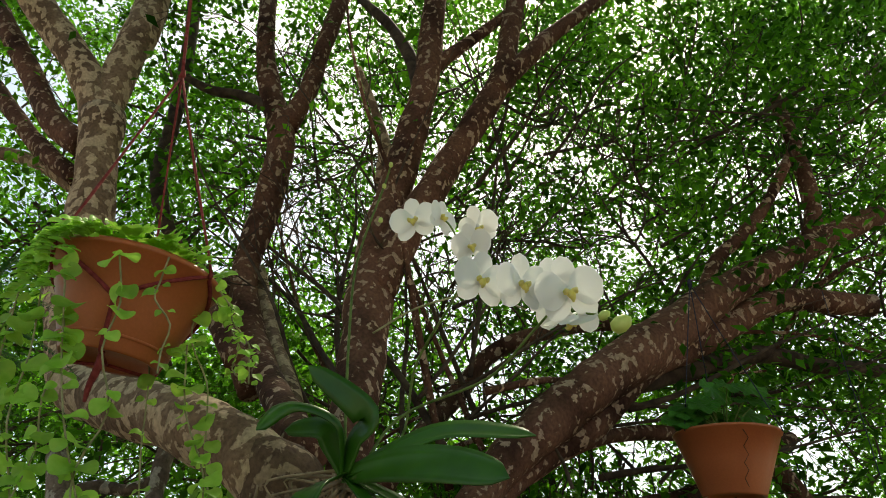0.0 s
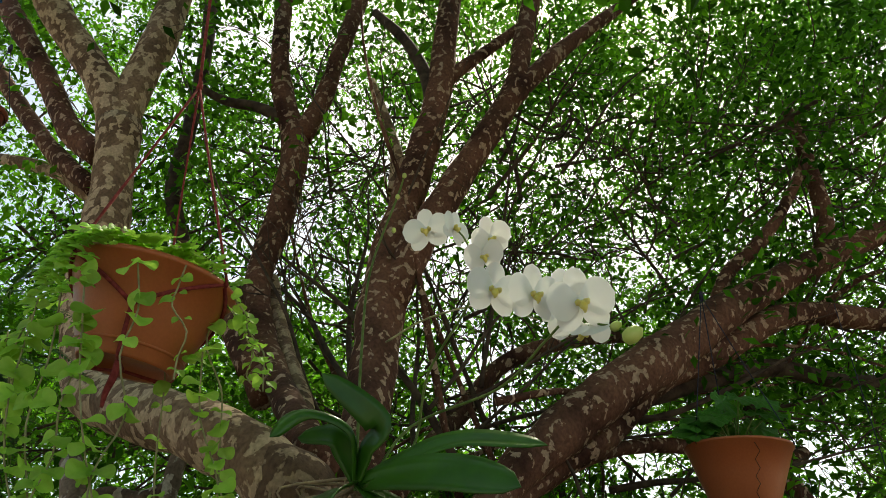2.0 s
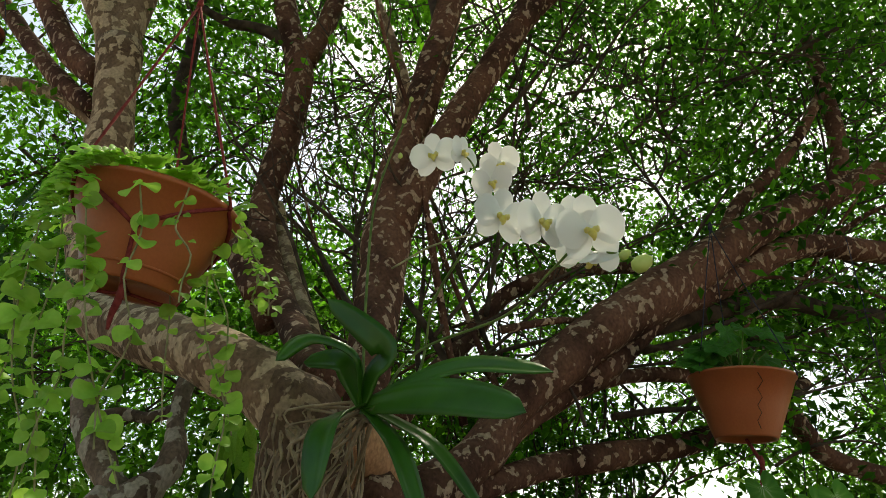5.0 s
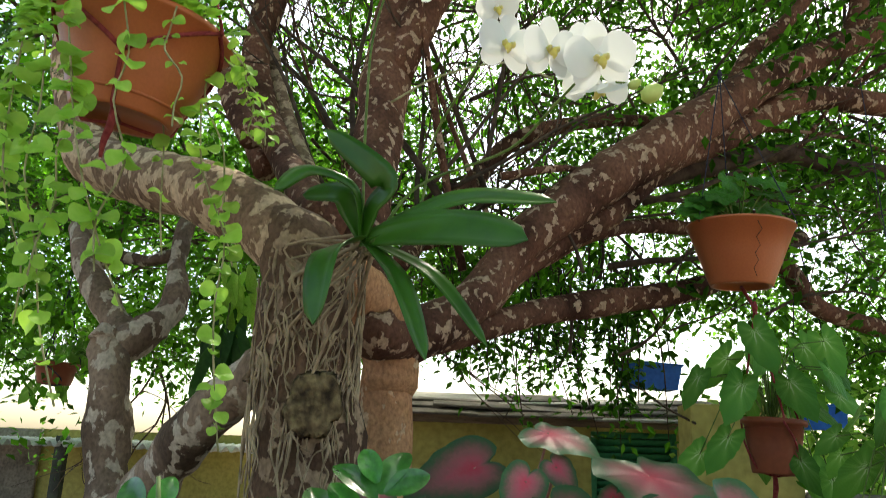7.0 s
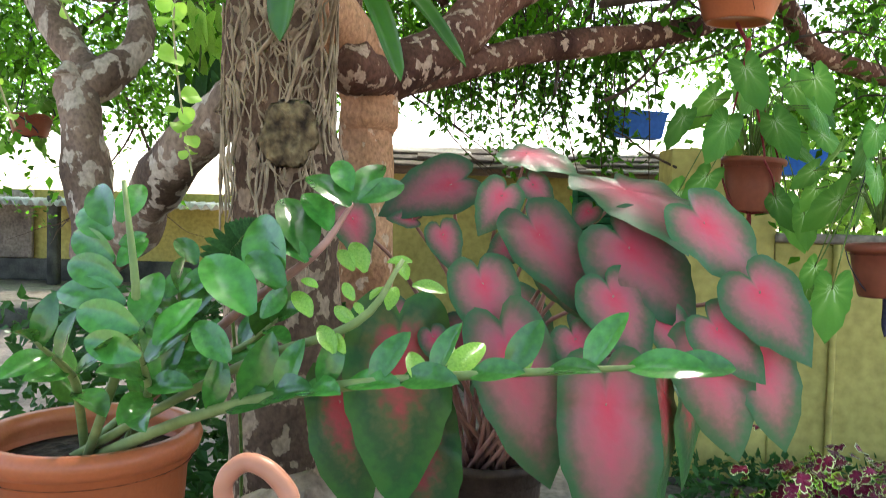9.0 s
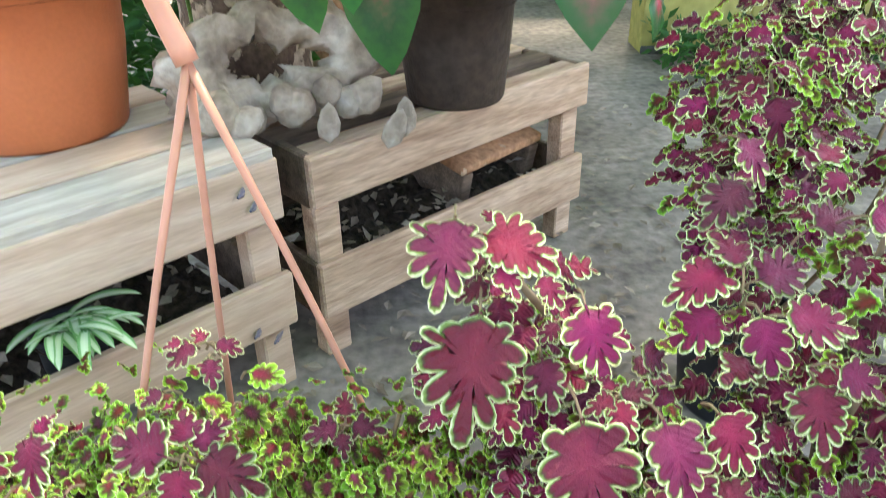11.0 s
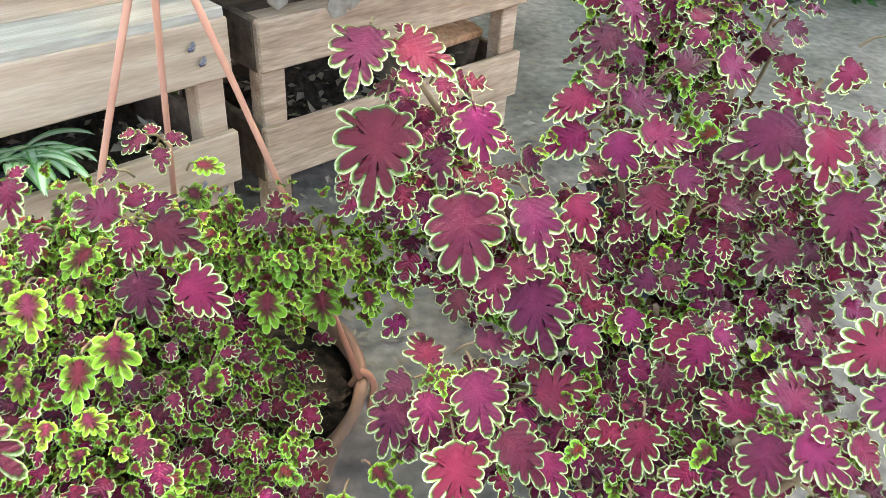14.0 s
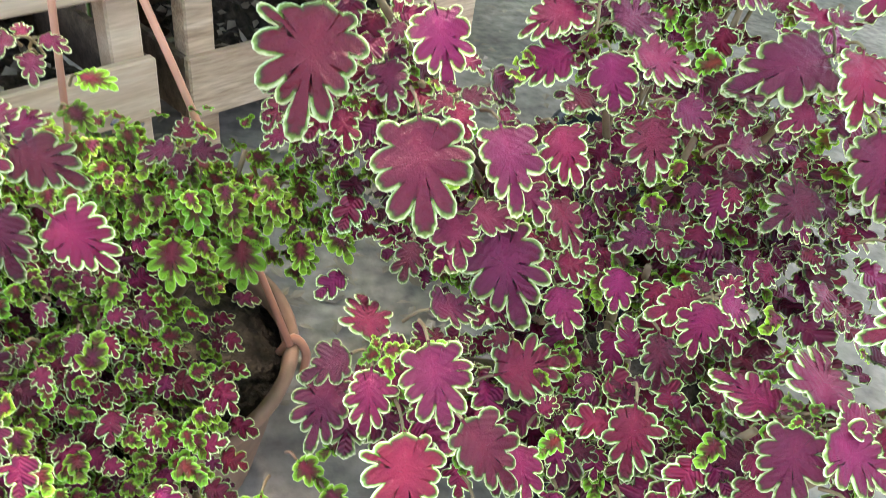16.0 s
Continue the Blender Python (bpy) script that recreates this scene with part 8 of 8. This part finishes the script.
maroon("maroon and lime coleus farther along the path", (X1[0] + 0.05, X1[1] + 0.05, 0.10),
       (((0.400, 0.921, 0.558), 8, 0.062), ((0.507, 1.013, 0.564), 8, 0.062), ((0.602, 1.104, 0.608), 8, 0.062), ((0.610, 1.013, 0.541), 8, 0.062), ((0.361, 0.875, 0.497), 8, 0.060), ((0.480, 0.921, 0.479), 8, 0.062), ((0.568, 0.921, 0.471), 8, 0.062), ((0.562, 1.150, 0.619), 8, 0.060)),
       (((X1[0], X1[1], X1[2] - 0.04), (0.12, 0.12, 0.12)), ((X1[0] + 0.12, X1[1] + 0.1, X1[2] + 0.02), (0.14, 0.14, 0.12)), ((X1[0] - 0.03, X1[1] - 0.08, X1[2] - 0.12), (0.08, 0.08, 0.10))), 320, 9, extra=26, lime_every=2)
for c_, lab in (((0.382, 0.616), "black plastic pot under the coleus"), ((0.340, 0.405), "black plastic pot under the coleus"), ((X1[0] + 0.05, X1[1] + 0.05), "black plastic pot under the coleus")):
    pot("flower_pot", lab, "pot", 0.105, 0.08, 0.17, BLACK_POT, pose(c_[0], c_[1], 0), lip=0.01, group="black pots")

# striped grassy plant in the bench's gap
sp_at = Vector((-0.400, 0.968, 0.250))
spider = thing("spider_plant", "small pale-striped grassy plant leaning out of the bench", "plant", sp_at)
sp_me = strap_leaf("blade", 1.0, 0.17, SPIDER, arch=1.2, fold=0.15, tip=0.5, nu=10, nv=4, base=0.6)
for i in range(26):
    a = radians(-49 + rk.uniform(-85, 85))
    placed("blade", sp_me, spider, aim((rk.uniform(-0.03, 0.03), rk.uniform(-0.03, 0.03), 0), (math.cos(a), math.sin(a), rk.uniform(0.15, 0.9)), (0, 0, 1), rk.uniform(0.06, 0.11)))
pot("flower_pot", "small black pot holding the striped plant", "pot", 0.045, 0.034, 0.10, BLACK_POT, pose(sp_at.x - 0.02, sp_at.y + 0.025, 0.135), lip=0.006)

# weeds along the side wall
weeds = tagged(scatter_mesh("weeds", [LEAFLET], [(0, aim((0.88 + 1.4 * rk.random(), 2.90 - 0.30 * rk.random(), 0.01 + 0.13 * rk.random()), (rk.uniform(-1, 1), rk.uniform(-1, 0.5), rk.uniform(-0.2, 1)), (rk.uniform(-1, 1), -0.5, 1), rk.uniform(0.03, 0.06))) for _ in range(1100)], FERN), "low dark green weeds along the wall", "weeds")

under = tagged(scatter_mesh("undergrowth", [LEAFLET], [(0, aim((-1.05 + 0.85 * rk.random(), 1.95 + 0.4 * rk.random(), 0.02 + 0.74 * rk.random() ** 1.2), (rk.uniform(-1, 1), rk.uniform(-1, 0.3), rk.uniform(-0.6, 0.6)), (rk.uniform(-1, 1), -0.7, 0.7), rk.uniform(0.03, 0.06))) for _ in range(4200)], FERN), "dark ferny undergrowth at the foot of the tree", "undergrowth")

# dry litter on the concrete
lit = []
for i in range(900):
    zone = i % 4
    if zone == 0:
        x, y = rk.uniform(0.1, 1.0), rk.uniform(1.0, 2.4)
    elif zone == 1:
        x, y = rk.uniform(-0.2, 0.45), rk.uniform(1.1, 1.8)
    elif zone == 2:
        x, y = rk.uniform(-0.2, 0.4), rk.uniform(0.7, 1.15)
    else:
        x, y = rk.uniform(-3.5, 2.0), rk.uniform(2.0, 6.0)
    lit.append((0, aim((x, y, 0.006 + 0.006 * rk.random()), (rk.uniform(-1, 1), rk.uniform(-1, 1), 0), (rk.uniform(-0.5, 0.5), rk.uniform(-0.5, 0.5), 1), rk.uniform(0.012, 0.04))))
tagged(scatter_mesh("leaf_litter", [LEAFLET], lit, DRY_LEAF), "scattered dry brown and pale leaves on the concrete", "leaf litter")

# feathery fern at the left and broad hanging leaves behind the stub
fe = random.Random(12)
fern = thing("fern", "dark feathery fern hanging at the edge of the tree", "fern", (-1.263, 1.880, 1.845))
fm = []
bmf = bmesh.new()
for i in range(58):
    b = Vector((fe.uniform(-0.10, 0.05), fe.uniform(-0.08, 0.12), fe.uniform(-0.30, 0.24)))
    way = Vector((fe.uniform(-0.5, 1.0), fe.uniform(-0.6, 0.5), fe.uniform(-0.9, 0.6))).normalized()
    ln = fe.uniform(0.14, 0.27)
    pts = [b + way * ln * s + Vector((0, 0, -0.10 * s * s)) for s in (0, 0.35, 0.7, 1.0)]
    tube_into(bmf, [(*p, 0.0016 * (1 - 0.5 * k / 3)) for k, p in enumerate(pts)], segs=4, step=2, cap=False)
    run = spline([tuple(p) for p in pts], 8)
    for k in range(2, len(run) - 1):
        d = (Vector(run[k + 1]) - Vector(run[k - 1])).normalized()
        sd = d.cross(Vector((0, -0.5, 1))).normalized()
        for sg in (1, -1):
            fm.append((0, aim(Vector(run[k]), sd * sg + d * 0.6, (0, -0.6, 0.8), 0.05 * (1.1 - k / len(run)))))
part("rib", bmf, SPIKE, fern)
scatter_mesh("frond", [([(0, 0, 0), (-0.14, 0.4, 0.02), (0.14, 0.4, 0.02), (0, 1, -0.05)], [(0, 2, 1), (1, 2, 3)])], fm, FERN, fern, "fine dark green fern leaflets")
hang = thing("hanging_plant", "long bright green leaves hanging behind the grey stub limb, lower ones coloured as shaded", "plant", (-0.837, 2.806, 1.654))
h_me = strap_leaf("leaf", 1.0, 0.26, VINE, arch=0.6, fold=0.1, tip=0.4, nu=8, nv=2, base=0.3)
# same leaf in dark green: shade of the lower leaves put into colour
shaded_me = strap_leaf("leaf", 1.0, 0.26, FERN, arch=0.6, fold=0.1, tip=0.4, nu=8, nv=2, base=0.3)
for i in range(46):
    p = Vector((fe.uniform(-0.06, 0.08), fe.uniform(-0.05, 0.1), fe.uniform(-0.32, 0.06)))
    placed("leaf", h_me if p.z > -0.08 else shaded_me, hang, aim(p, (fe.uniform(-0.5, 0.5), -0.2, -1), (fe.uniform(-0.5, 0.5), -1, 0.3), fe.uniform(0.10, 0.18)))
part("stem", tube([(0, 0.05, 0.3, 0.006), (0.01, 0.03, 0.0, 0.005), (0, 0, -0.35, 0.003)], segs=6), SPIKE, hang)
# bright foliage by the side wall
bush = thing("bush", "sunlit light green bush beyond the side wall", "bush", (1.95, 3.55, 0.0))
bl = [(0, aim((fe.gauss(0, 0.36), fe.gauss(0, 0.22), 1.02 + fe.gauss(0, 0.22)), (fe.uniform(-1, 1), fe.uniform(-1, 1), fe.uniform(-1, 0.4)), (0, -0.6, 1), fe.uniform(0.06, 0.12))) for _ in range(1000)]
scatter_mesh("foliage", [LEAFLET], bl, VINE, bush, "bright leaves")
for i in range(5):
    part("stem", tube([(0.02 * i, 0, 0, 0.012), (0.05 * (i - 2), 0.02, 0.6, 0.009), (0.16 * (i - 2), 0.04 * i, 1.15, 0.004)], segs=6), TWIG, bush)

# a young fern beside the trunk, and a spiky plant that stands on the far roof
small_fern = thing("fern", "single young fern frond rising beside the trunk", "fern", (-0.37, 1.62, 0.0))
rib_pts = [(0.0, 0.0, 0.0, 0.004), (0.02, -0.06, 0.5, 0.0035), (0.03, -0.20, 0.86, 0.003), (0.06, -0.26, 0.93, 0.002), (0.10, -0.28, 0.955, 0.001)]
part("rib", tube(rib_pts, segs=6, step=6), SPIKE, small_fern)
run_ = [Vector(q[:3]) for q in spline(rib_pts, 10)][22:]
pin_me = strap_leaf("pinna", 1.0, 0.30, FERN, arch=0.4, fold=0.1, tip=0.4, nu=6, nv=2, base=0.6)
for k in range(0, len(run_) - 1):
    d = (run_[k + 1] - run_[k - 1 if k else 0]).normalized()
    sd = d.cross(Vector((0.2, -0.9, 0.3))).normalized()
    for sg in (1, -1):
        placed("pinna", pin_me, small_fern, aim(run_[k], sd * sg + d * 0.25, (0.1, -0.8, 0.5), 0.052 * (1.05 - 0.75 * k / len(run_))))
